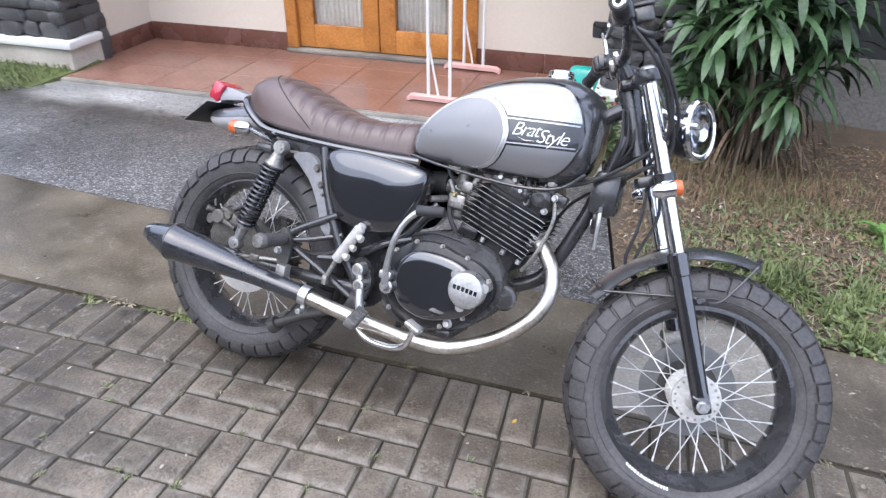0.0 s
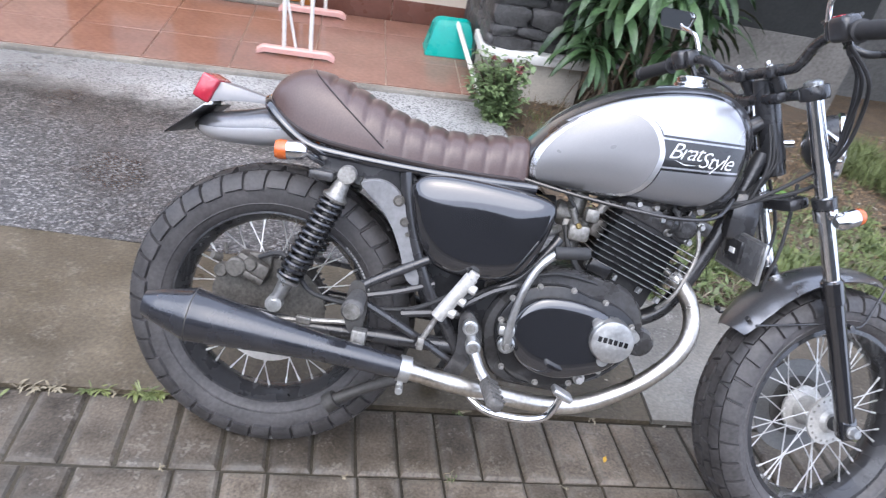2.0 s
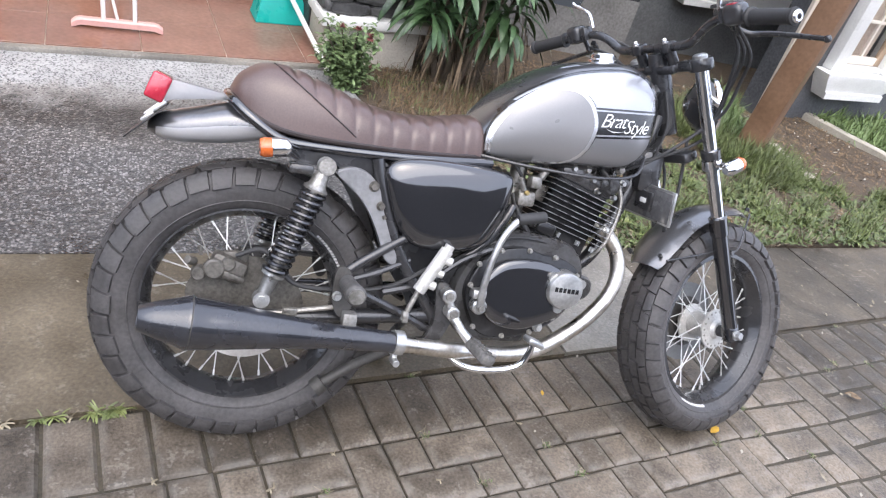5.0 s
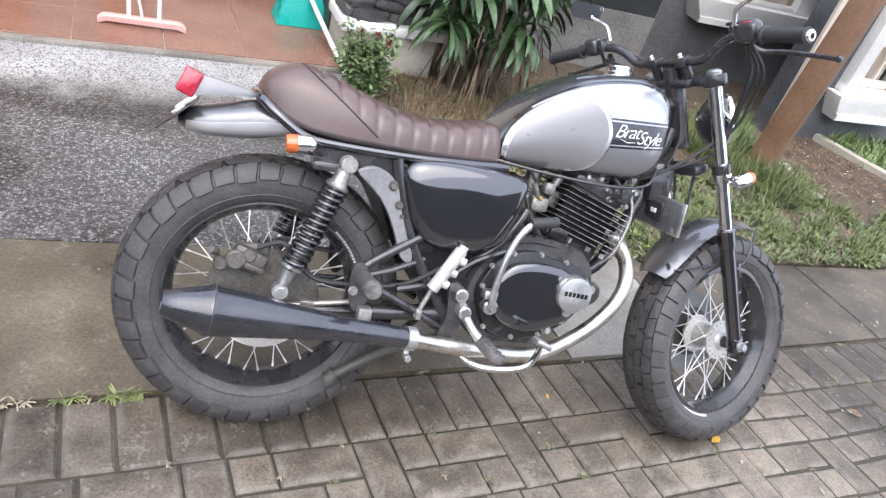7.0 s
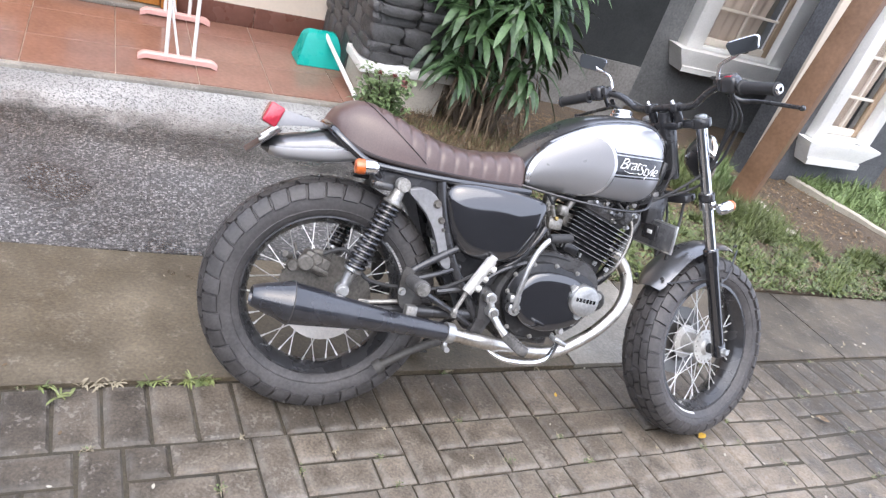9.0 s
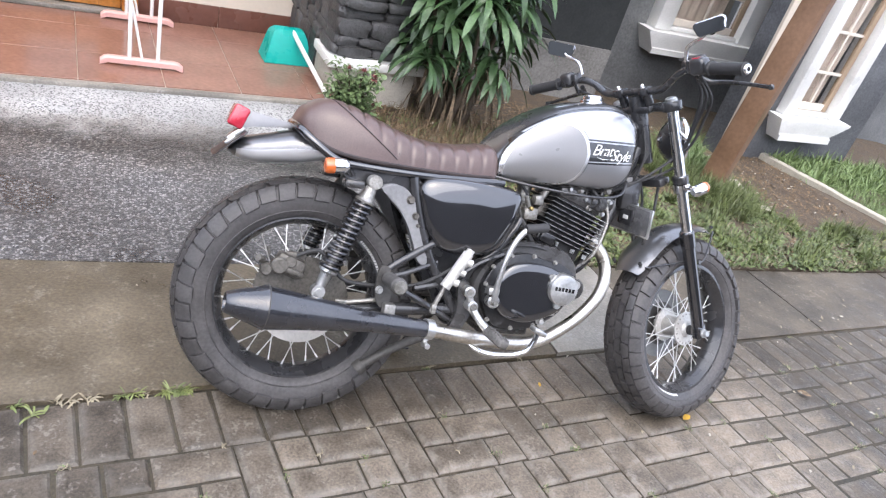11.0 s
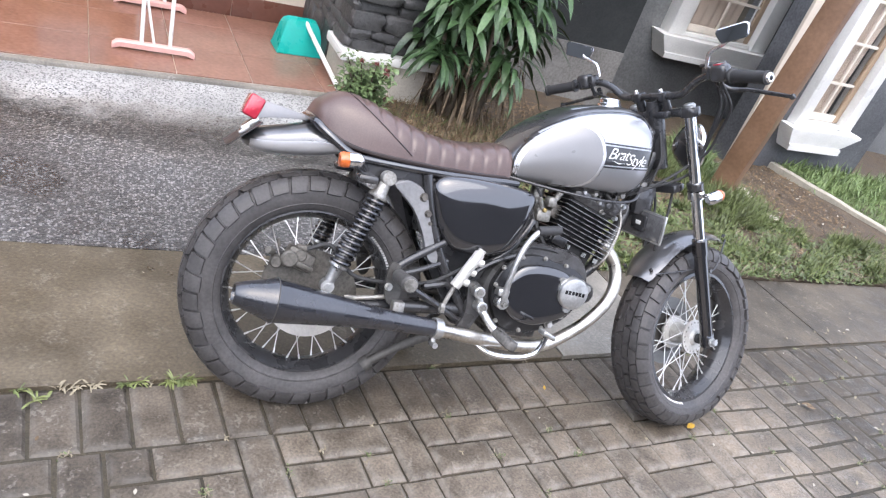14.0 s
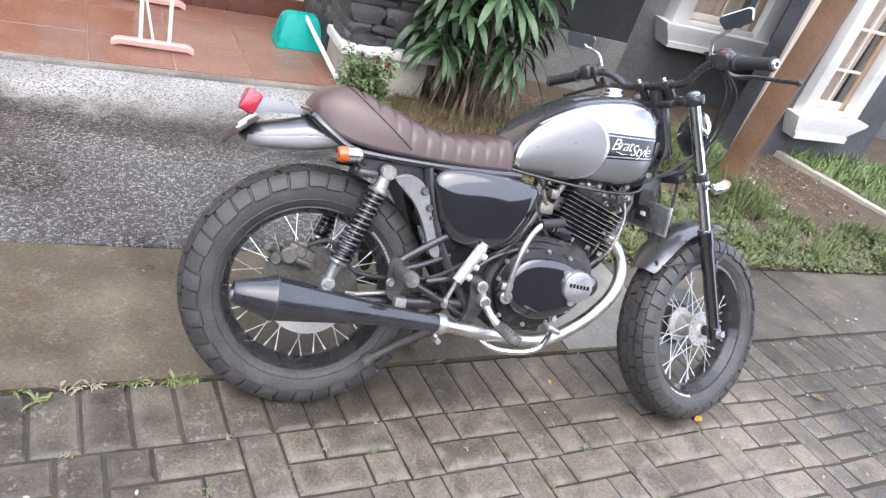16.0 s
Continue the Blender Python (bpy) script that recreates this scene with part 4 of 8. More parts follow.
WHEEL_AXIS = pose(0, 0, 0, 90)          # lathes turn round z; this lays them across the bike
lerp = np.interp


def mirrored(fn):
    for s in (-1, 1):
        fn(s)


# -- wheels --


def tyre_mesh(R, half, count):
    """Carcass with rounded walls, and block tread standing proud of it."""
    bead = 0.214
    # half the outer line, from the crown down over the shoulder to the bead: (radius, out)
    line = [(R - 0.007, 0.0), (R - 0.0085, half * 0.35), (R - 0.014, half * 0.65), (R - 0.024, half * 0.87), (R - 0.037, half * 0.99), (R - 0.055, half * 1.03), (bead + 0.022, half * 0.98), (bead + 0.008, half * 0.86), (bead, half * 0.70)]
    prof = [(r, -y) for r, y in line[::-1]] + line[1:] + [(bead - 0.004, half * 0.62), (bead - 0.004, -half * 0.62)]
    bm = lathe(prof, 96, None, None, True)
    ys = [q[1] for q in line[:6]]
    rs = [q[0] for q in line[:6]]
    arc = [0.0]
    for i in range(1, 6):
        arc.append(arc[-1] + math.hypot(ys[i] - ys[i - 1], rs[i] - rs[i - 1]))

    def skin(q, rise):
        """A place on the outer line, q from -1 to 1, lifted off it."""
        s, q = math.copysign(1, q), abs(q) * arc[-1]
        y, r = lerp(q, arc, ys), lerp(q, arc, rs)
        e = 0.003
        dy, dr = lerp(q + e, arc, ys) - lerp(q - e, arc, ys), lerp(q + e, arc, rs) - lerp(q - e, arc, rs)
        n = math.hypot(dy, dr) or 1
        return s * (y - dr / n * rise), r + dy / n * rise

    def block(a0, a1, q0, q1, rise, lean=0.0, cut=0.06):
        bm = bmesh.new()
        grid = []
        n = 3
        da, dq = (a1 - a0) * cut, (q1 - q0) * cut
        for j in range(n + 1):
            row = []
            for a, top in ((a0, 0), (a0 + da, 1), (a1 - da, 1), (a1, 0)):
                q = q0 + (q1 - q0) * j / n
                lift = rise if top else -0.002
                row.append((a, q, lift))
            grid.append(row)
        grid = [[(a, q0 - dq, -0.002) for a, _, _ in grid[0]]] + grid + [[(a, q1 + dq, -0.002) for a, _, _ in grid[-1]]]
        vs = []
        for row in grid:
            out = []
            for a, q, lift in row:
                y, r = skin(q, lift)
                a = a + lean * (q - (q0 + q1) / 2)
                out.append(bm.verts.new((r * math.cos(a), r * math.sin(a), y)))
            vs.append(out)
        for x, y in zip(vs, vs[1:]):
            for i in range(3):
                bm.faces.new((x[i], x[i + 1], y[i + 1], y[i]))
        return bm

    pitch = 2 * math.pi / count
    blocks = []
    for s in (-1, 1):
        o = 0.25 * pitch if s > 0 else 0
        # by turns a long and a short shoulder block, then two staggered rows of smaller slanted blocks
        blocks.append(block(o + 0.02 * pitch, o + 0.475 * pitch, s * 0.53, s * 0.95, 0.0080, 0.06 * s, 0.045))
        blocks.append(block(o + 0.52 * pitch, o + 0.98 * pitch, s * 0.53, s * 0.90, 0.0080, 0.04 * s, 0.045))
        blocks.append(block(o + 0.20 * pitch, o + 0.66 * pitch, s * 0.29, s * 0.50, 0.0080, -0.10 * s, 0.05))
        blocks.append(block(o + 0.71 * pitch, o + 1.15 * pitch, s * 0.27, s * 0.50, 0.0080, 0.08 * s, 0.05))
        blocks.append(block(o + 0.06 * pitch, o + 0.51 * pitch, s * 0.03, s * 0.255, 0.0080, 0.10 * s, 0.05))
        blocks.append(block(o + 0.57 * pitch, o + 1.01 * pitch, s * 0.03, s * 0.24, 0.0080, -0.07 * s, 0.05))
    for s in (-1, 1):
        lathe([(bead + 0.018, s * half * 0.94), (bead + 0.021, s * half * 1.0), (bead + 0.024, s * half * 0.97)], 96, bm)
    return bm, blocks


def wheel(name, m, R, half, rim_r, hub_r, disc_side, disc_r, label):
    tb, blocks = tyre_mesh(R, half, 19)
    rim_w = half * 0.74
    rb = lathe([(rim_r + 0.010, rim_w), (rim_r + 0.011, rim_w - 0.005), (rim_r - 0.004, rim_w - 0.007), (rim_r - 0.012, rim_w * 0.45), (rim_r - 0.016, 0.012), (rim_r - 0.016, -0.012), (rim_r - 0.012, -rim_w * 0.45),
                (rim_r - 0.004, -rim_w + 0.007), (rim_r + 0.011, -rim_w + 0.005), (rim_r + 0.010, -rim_w), (rim_r - 0.002, -rim_w - 0.001), (rim_r - 0.015, -rim_w * 0.5), (rim_r - 0.021, -0.012), (rim_r - 0.021, 0.012), (rim_r - 0.015, rim_w * 0.5), (rim_r - 0.002, rim_w + 0.001)], 96, None, None, True)
    w = part(name, rb, M_BLACK, BIKE, label, m @ WHEEL_AXIS)
    part("tyre", tb, M_RUBBER, w, "fat block-tread black tyre, dusty", m @ WHEEL_AXIS, 30)
    for bm in blocks:
        first = part("tread_block", bm, M_RUBBER, w, "", None, 30)
        first.matrix_basis = m @ WHEEL_AXIS
        for k in range(1, 19):
            share(first, w, m @ WHEEL_AXIS @ pose(0, 0, 0, 0, 0, k * 360 / 19), "tread_block")
    f = 0.036
    hub = lathe([(0, -0.062), (0.018, -0.062), (0.022, -0.05), (0.028, -0.045), (hub_r, -f - 0.006), (hub_r, -f), (hub_r * 0.62, -f + 0.006), (hub_r * 0.55, 0), (hub_r * 0.62, f - 0.006), (hub_r, f), (hub_r, f + 0.006), (0.028, 0.045), (0.022, 0.055), (0, 0.055)], 40)
    h = part("hub", hub, M_CASTPALE, w, "cast silver hub", m @ WHEEL_AXIS)
    head = None
    for k in range(36):
        a = (k // 2) * 2 * math.pi / 18
        mm = m @ WHEEL_AXIS @ Matrix.Translation((math.cos(a) * hub_r * 0.86, math.sin(a) * hub_r * 0.86, (f + 0.0045) * (1 if k % 2 else -1)))
        if head is None:
            head = part("spoke_head", lathe([(0, 0), (0.0032, 0), (0.0032, 0.003), (0, 0.003)], 8), M_DULLALLOY, w)
            head.matrix_basis = mm
        else:
            share(head, w, mm, "spoke_head")
    rods = bmesh.new()
    lathe([(0.0015, 0), (0.0015, 0.91), (0.0026, 0.91), (0.0026, 1.0), (0, 1.0)], 6, rods)
    first = None
    for k in range(36):
        s = -1 if k % 2 else 1
        q = (k // 2) * 2 * math.pi / 18
        fwd = radians(35) if (k // 2 + (s > 0)) % 2 else -radians(35)
        a = Vector((math.cos(q) * hub_r * 0.88, math.sin(q) * hub_r * 0.88, s * f))
        b = Vector((math.cos(q + fwd) * (rim_r - 0.019), math.sin(q + fwd) * (rim_r - 0.019), s * 0.008))
        mm = m @ WHEEL_AXIS @ along(a, b) @ Matrix.Diagonal((1, 1, (b - a).length, 1))
        if first is None:
            first = part("spoke", rods, M_SPOKE, w, "thin bright steel spoke")
            first.matrix_basis = mm
        else:
            share(first, w, mm, "spoke")
    d = disc_side * 0.062
    disc = lathe([(disc_r * 0.60, d - 0.002), (disc_r, d - 0.002), (disc_r, d + 0.002), (disc_r * 0.60, d + 0.002)], 56, None, None, True)
    dd = part("brake_disc", disc, M_DISC if disc_side > 0 else M_DISCSHADED, w, "bright steel brake disc", m @ WHEEL_AXIS)
    sp = bmesh.new()
    lathe([(hub_r * 0.7, d - 0.004), (disc_r * 0.64, d - 0.001), (disc_r * 0.64, d + 0.003), (hub_r * 0.7, d + 0.004)], 40, sp, None, True)
    part("disc_carrier", sp, M_CASE if disc_side > 0 else M_STAND, w, "", m @ WHEEL_AXIS)
    # unreadable white wall lettering: short bars
    bars = bmesh.new()
    rnd = random.Random(5)
    a = 0.38 if disc_side > 0 else 4.15
    for k in range(15):
        da = rnd.uniform(0.016, 0.030)
        r0 = 0.2195
        v = [bars.verts.new((r * math.cos(t), r * math.sin(t), half * (0.70 + 0.16 * (r - 0.214) / 0.008) + 0.0012)) for r, t in ((r0 - 0.003, a), (r0 + 0.0025, a), (r0 + 0.0025, a + da), (r0 - 0.003, a + da))]
        bars.faces.new(v)
        a += da + 0.010
    part("wall_marks", bars, M_LETTER, w, "small worn white marks", m @ WHEEL_AXIS)
    return w


rear_wheel = wheel("rear_wheel", Matrix.Identity(4), 0.315, 0.066, 0.214, 0.062, 1, 0.112, "black spoked rear wheel with block tyre")
front_wheel = wheel("front_wheel", FRONT, 0.303, 0.060, 0.208, 0.056, -1, 0.115, "black spoked front wheel turned to its left")

# -- rear brake, axle, sprocket, swingarm --
cal = box(-0.075, -0.085, 0.075, 0.075, 0.045, 0.05, 0.01, pose(0, 0, 0, 0, 20, 0))
lathe([(0, 0), (0.021, 0), (0.021, 0.014), (0.017, 0.018), (0, 0.018)], 20, cal, along((-0.072, -0.104, 0.098), (-0.072, -0.13, 0.098)))
rod((-0.11, -0.09, 0.105), (-0.125, -0.105, 0.112), 0.009, 10, 0.001, cal)
box(-0.03, -0.08, 0.115, 0.05, 0.02, 0.03, 0.005, None, cal)
for x, z in ((-0.102, 0.085), (-0.045, 0.108)):
    lathe([(0, 0), (0.015, 0), (0.015, 0.022), (0.012, 0.026), (0, 0.026)], 16, cal, along((x, -0.088, z), (x, -0.12, z)))
box(-0.072, -0.112, 0.066, 0.07, 0.012, 0.014, 0.004, pose(0, 0, 0, 0, 20, 0), cal)
rod((-0.098, -0.1, 0.122), (-0.104, -0.1, 0.142), 0.004, 8, 0.001, cal)
part("rear_caliper", cal, M_GRIMY, BIKE, "dull grey rear brake caliper")
part("caliper_bracket", pillow(outline([(-0.118, 0.015), (-0.116, 0.065), (-0.065, 0.108), (0.025, 0.117), (0.098, 0.072), (0.119, 0.0), (0.06, -0.035), (0.0, -0.035), (-0.05, -0.015)]), [(1, -0.068), (1, -0.074)]), M_GRIMY, BIKE)
part("brake_hose", tube([(-0.03, -0.1, 0.125), (0.02, -0.115, 0.145), (0.06, -0.12, 0.105), (0.10, -0.12, 0.075), (0.2, -0.12, 0.07), (0.3, -0.12, 0.085), (0.38, -0.14, 0.14)], 0.0055, 8), M_GRIP, BIKE, "black rubber brake hose")
part("rear_axle", bolt((0, -0.125, 0), (0, -0.16, 0), 0.014, rod((0, -0.15, 0), (0, 0.15, 0), 0.009)), M_ALLOY, BIKE)


def swingarm(s):
    bm = tube([(-0.035, s * 0.118, 0.0), (0.1, s * 0.118, 0.004), (0.3, s * 0.108, 0.012), (0.43, s * 0.10, 0.018)], 0.017, 12)
    box(-0.02, s * 0.118, 0.0, 0.08, 0.014, 0.05, 0.006, None, bm)
    part("swingarm", bm, M_BLACK, BIKE)


mirrored(swingarm)
part("torque_link", tube([(0.03, -0.128, 0.012), (0.1, -0.13, 0.022), (0.18, -0.13, 0.034)], 0.006, 8), M_DULLALLOY, BIKE)
part("chain_adjuster", box(0.085, -0.135, 0.022, 0.03, 0.012, 0.016, 0.003), M_DULLALLOY, BIKE)
spr = lathe([(0.05, 0.07), (0.098, 0.07), (0.098, 0.077), (0.05, 0.077)], 44, None, WHEEL_AXIS, True)
for k in range(44):
    a = k * 2 * math.pi / 44
    box(0.1, 0, -0.0735, 0.012, 0.006, 0.006, 0.001, pose(0, 0, 0, 90) @ pose(0, 0, 0, 0, 0, math.degrees(a)) @ Matrix.Translation((0, 0, 0.147)), spr)
bmesh.ops.transform(spr, matrix=Matrix.Diagonal((1, -1, 1, 1)), verts=spr.verts)
part("sprocket", spr, M_CASE, BIKE, "dark toothed rear sprocket")
ch = tube([(0.0, 0.074, 0.104), (0.25, 0.074, 0.09), (0.48, 0.074, 0.075)], 0.007, 6)
tube([(0.0, 0.074, -0.104), (0.25, 0.074, -0.055), (0.48, 0.074, -0.01)], 0.007, 6, 6, ch)
part("chain", ch, M_CASE, BIKE)

# -- shock absorbers --


def shock(s):
    top, bot = Vector((0.125, s * 0.148, 0.335)), Vector((0.023, s * 0.142, 0.049))
    d = (top - bot).normalized()
    up = top - d * 0.055
    bm = rod(bot, bot + d * 0.11, 0.013, 16)
    rod(bot + d * 0.1, up, 0.007, 12, 0.001, bm)
    body = part("shock_absorber", bm, M_DULLALLOY, BIKE, "black spring shock absorber with silver eyes")
    eye = lathe([(0.009, -0.014), (0.017, -0.014), (0.0185, -0.011), (0.0185, 0.011), (0.017, 0.014), (0.009, 0.014)], 20, None, Matrix.Translation(top) @ WHEEL_AXIS, True)
    lathe([(0.0, -0.016), (0.011, -0.016), (0.011, 0.016), (0, 0.016)], 6, eye, Matrix.Translation(top) @ WHEEL_AXIS)
    lathe([(0.0, 0), (0.025, 0), (0.026, 0.005), (0.019, 0.012), (0.013, 0.045), (0, 0.045)], 20, eye, along(up, top))
    part("top_eye", eye, M_DULLALLOY, body)
    low = lathe([(0.008, -0.013), (0.017, -0.013), (0.017, 0.013), (0.008, 0.013)], 20, None, Matrix.Translation(bot) @ WHEEL_AXIS, True)
    lathe([(0.0, -0.018), (0.01, -0.018), (0.01, 0.018), (0, 0.018)], 6, low, Matrix.Translation(bot) @ WHEEL_AXIS)
    lathe([(0, 0.012), (0.013, 0.012), (0.016, 0.05), (0.024, 0.055), (0.024, 0.062), (0, 0.062)], 20, low, along(bot, top))
    part("bottom_eye", low, M_ALLOY, body)
    a0, a1 = bot + d * 0.062, up - d * 0.002
    L = (a1 - a0).length
    turns = 13
    mm = along(a0, a1)
    pts = [mm @ Vector((0.0235 * math.cos(t), 0.0235 * math.sin(t), L * t / (turns * 2 * math.pi))) for t in np.linspace(0, turns * 2 * math.pi, turns * 14)]
    part("spring", tube(pts, 0.0048, 7, 1), M_SPRING, body, "black coil spring")


mirrored(shock)

# -- frame --


def rail(s):
    part("seat_rail", tube([(0.50, s * 0.095, 0.377), (0.3, s * 0.112, 0.368), (0.1, s * 0.118, 0.368), (0.03, s * 0.118, 0.376), (-0.03, s * 0.108, 0.412), (-0.062, s * 0.075, 0.438), (-0.07, s * 0.0, 0.446)], 0.0105, 12), M_GLOSSBLACK, BIKE, "gloss black rear frame rail")
    part("rail_plate", pillow(outline([(0.045, 0.365), (0.24, 0.362), (0.25, 0.31), (0.2, 0.30), (0.15, 0.335), (0.08, 0.33)], 4), [(1, s * 0.098), (1, s * 0.112)]), M_BLACK, BIKE)
    part("rear_downtube", tube([(0.235, s * 0.115, 0.36), (0.265, s * 0.118, 0.26), (0.32, s * 0.118, 0.14), (0.40, s * 0.112, 0.03), (0.43, s * 0.11, -0.02)], 0.014, 12), M_BLACK, BIKE)
    g = pillow(outline([(0.15, 0.322), (0.185, 0.336), (0.222, 0.325), (0.252, 0.288), (0.278, 0.24), (0.298, 0.175), (0.302, 0.135), (0.276, 0.145), (0.255, 0.195), (0.225, 0.25), (0.185, 0.296)], 4), [(0.99, s * 0.108), (1, s * 0.112), (1, s * 0.126), (0.97, s * 0.129)])
    ob = part("frame_gusset", g, M_GUSSET, BIKE, "scuffed grey curved bracket")
    b = bmesh.new()
    for x, z, r in ((0.232, 0.302, 0.009), (0.252, 0.262, 0.008), (0.262, 0.238, 0.004)):
        bolt((x, s * 0.127, z), (x, s * 0.138, z), r, b)
    part("bolt", b, M_GRIMY, ob)
    part("signal_bracket", box(0.075, s * 0.135, 0.325, 0.05, 0.05, 0.02, 0.006, None), M_CASE, BIKE)


mirrored(rail)
part("steering_head", rod((0.935, 0, 0.69), (1.01, 0, 0.50), 0.026, 20), M_BLACK, BIKE)
part("backbone", tube([(0.95, 0, 0.60), (0.75, 0, 0.47), (0.48, 0, 0.40)], 0.02, 10), M_BLACK, BIKE)
part("front_downtube", tube([(0.975, 0, 0.54), (0.93, 0, 0.36), (0.89, 0, 0.24), (0.85, 0, 0.16), (0.79, 0, 0.12)], 0.018, 12), M_BLACK, BIKE, "satin black single front down tube")


def peg_set(s):
    def y(v):
        return s * v
    part("peg_bracket", tube([(0.188, y(0.145), 0.112), (0.215, y(0.14), 0.135), (0.318, y(0.122), 0.197)], 0.0105, 10), M_BLACK, BIKE)
    tubes = tube([(0.19, y(0.145), 0.098), (0.26, y(0.135), 0.118), (0.335, y(0.118), 0.146)], 0.0075, 8)
    tube([(0.19, y(0.14), 0.09), (0.30, y(0.13), 0.04), (0.405, y(0.115), -0.015)], 0.009, 8, 6, tubes)
    tube([(0.28, y(0.125), 0.072), (0.36, y(0.118), 0.088), (0.41, y(0.115), 0.09)], 0.009, 8, 6, tubes)
    part("peg_strut", tubes, M_BLACK, BIKE)
    plate = pillow(outline([(0.170, 0.124), (0.196, 0.126), (0.210, 0.085), (0.206, 0.035), (0.185, 0.022), (0.168, 0.055)], 4), [(1, y(0.148)), (1, y(0.158))])
    pl = part("peg_plate", plate, M_STAND, BIKE, "scuffed grey passenger footrest plate")
    part("bolt", bolt((0.175, y(0.158), 0.068), (0.175, y(0.172), 0.068), 0.008), M_ALLOY, pl)
    foot = lathe([(0, 0), (0.013, 0), (0.0175, 0.012), (0.019, 0.09), (0.021, 0.094), (0.021, 0.106), (0.017, 0.112), (0, 0.112)], 20, None, along((0.19, y(0.165), 0.103), (0.19, y(0.3), 0.105)))
    fp = part("passenger_peg", foot, M_PEG, BIKE, "dusty grey rubber passenger footrest, folded out")
    part("peg_cap", lathe([(0, 0), (0.0165, 0), (0.0155, 0.004), (0, 0.005)], 20, None, along((0.19, y(0.277), 0.105), (0.19, y(0.3), 0.105))), M_DULLALLOY, fp)


mirrored(peg_set)

# -- rear master cylinder, rider's pegs, pedals, kick lever --
mc = rod((0.405, -0.158, 0.185), (0.352, -0.158, 0.088), 0.0145, 16)
rod((0.41, -0.158, 0.195), (0.405, -0.158, 0.183), 0.011, 12, 0.001, mc)
for t, r in ((0.2, 0.010), (0.5, 0.009), (0.78, 0.010)):
    c = Vector((0.405, -0.158, 0.185)).lerp(Vector((0.352, -0.158, 0.088)), t)
    rod(c, c + Vector((0.024, -0.006, -0.008)), r, 12, 0.002, mc)
m1 = part("master_cylinder", mc, M_CASTPALE, BIKE, "cast alloy rear brake master cylinder")
part("push_rod", rod((0.352, -0.158, 0.088), (0.325, -0.158, 0.02), 0.006, 10, 0.001, box(0.33, -0.158, 0.028, 0.014, 0.016, 0.026, 0.003)), M_DULLALLOY, m1)
part("footrest_hanger", pillow(outline([(0.40, 0.10), (0.43, 0.10), (0.455, 0.05), (0.43, -0.02), (0.40, -0.06), (0.385, -0.04), (0.405, 0.02)], 4), [(1, -0.125), (1, -0.142)]), M_CASE, BIKE)
link = rod((0.423, -0.14, 0.082), (0.423, -0.172, 0.082), 0.016, 20, 0.003)
rod((0.436, -0.14, 0.044), (0.436, -0.178, 0.044), 0.0155, 20, 0.003, link)
tube([(0.423, -0.16, 0.08), (0.436, -0.162, 0.044)], 0.01, 10, 4, link)
tube([(0.438, -0.165, 0.038), (0.455, -0.19, 0.012), (0.478, -0.215, -0.012)], [0.012, 0.010, 0.012], 12, 6, link)
lk = part("footrest_arm", link, M_ALLOY, BIKE, "bright alloy footrest arm with two pivots")
part("pivot_cap", lathe([(0, 0), (0.010, 0), (0.009, 0.003), (0, 0.003)], 16, lathe([(0, 0), (0.010, 0), (0.009, 0.003), (0, 0.003)], 16, None, along((0.423, -0.172, 0.082), (0.423, -0.2, 0.082))), along((0.436, -0.178, 0.044), (0.436, -0.2, 0.044))), M_DULLALLOY, lk)


def rider_peg(s):
    bm = box(0, 0, 0, 0.032, 0.086, 0.026, 0.008, Matrix.Translation((0.482, s * 0.245, -0.016)) @ pose(0, 0, 0, 10, 24, -s * 14), None, 3)
    for k in range(5):
        box(0, -0.033 + k * 0.0165, 0.0135, 0.029, 0.006, 0.004, 0.001, Matrix.Translation((0.482, s * 0.245, -0.016)) @ pose(0, 0, 0, 10, 24, -s * 14), bm)
    part("rider_peg", bm, M_PEG, BIKE, "worn dusty rubber rider's footrest")


mirrored(rider_peg)
pe = tube([(0.44, -0.15, -0.045), (0.455, -0.168, -0.066), (0.495, -0.185, -0.079), (0.56, -0.195, -0.077), (0.602, -0.205, -0.06), (0.618, -0.21, -0.03), (0.622, -0.212, -0.008)], [0.0085, 0.0085, 0.0085, 0.0085, 0.008, 0.0075, 0.007], 12)
pd = part("brake_pedal", pe, M_CHROME, BIKE, "chromed bent brake pedal arm")
part("pedal_pad", box(0, 0, 0, 0.044, 0.036, 0.014, 0.005, Matrix.Translation((0.624, -0.213, 0.0)) @ pose(0, 0, 0, 0, 22, 0)), M_ALLOY, pd, "ribbed alloy pedal pad")
kk = tube([(0.503, -0.158, 0.06), (0.500, -0.165, 0.10), (0.507, -0.172, 0.17), (0.525, -0.172, 0.225), (0.552, -0.168, 0.26), (0.575, -0.165, 0.27)], [0.0105, 0.0085, 0.0075, 0.0075, 0.0085, 0.0095], 12)
lathe([(0, 0), (0.017, 0), (0.018, 0.004), (0.018, 0.026), (0.014, 0.03), (0, 0.03)], 20, kk, along((0.503, -0.13, 0.058), (0.503, -0.2, 0.058)))
box(0.497, -0.148, 0.088, 0.034, 0.03, 0.022, 0.005, None, kk)
ks = part("kick_lever", kk, M_ALLOY, BIKE, "polished alloy kick-start lever, folded up")
part("kick_rubber", lathe([(0, 0), (0.0115, 0), (0.013, 0.004), (0.013, 0.066), (0.011, 0.07), (0, 0.07)], 16, None, along((0.553, -0.170, 0.268), (0.63, -0.163, 0.28))), M_GRIP, ks, "black ribbed kick-start rubber")
part("bolt", bolt((0.503, -0.16, 0.058), (0.503, -0.171, 0.058), 0.008), M_DULLALLOY, ks)

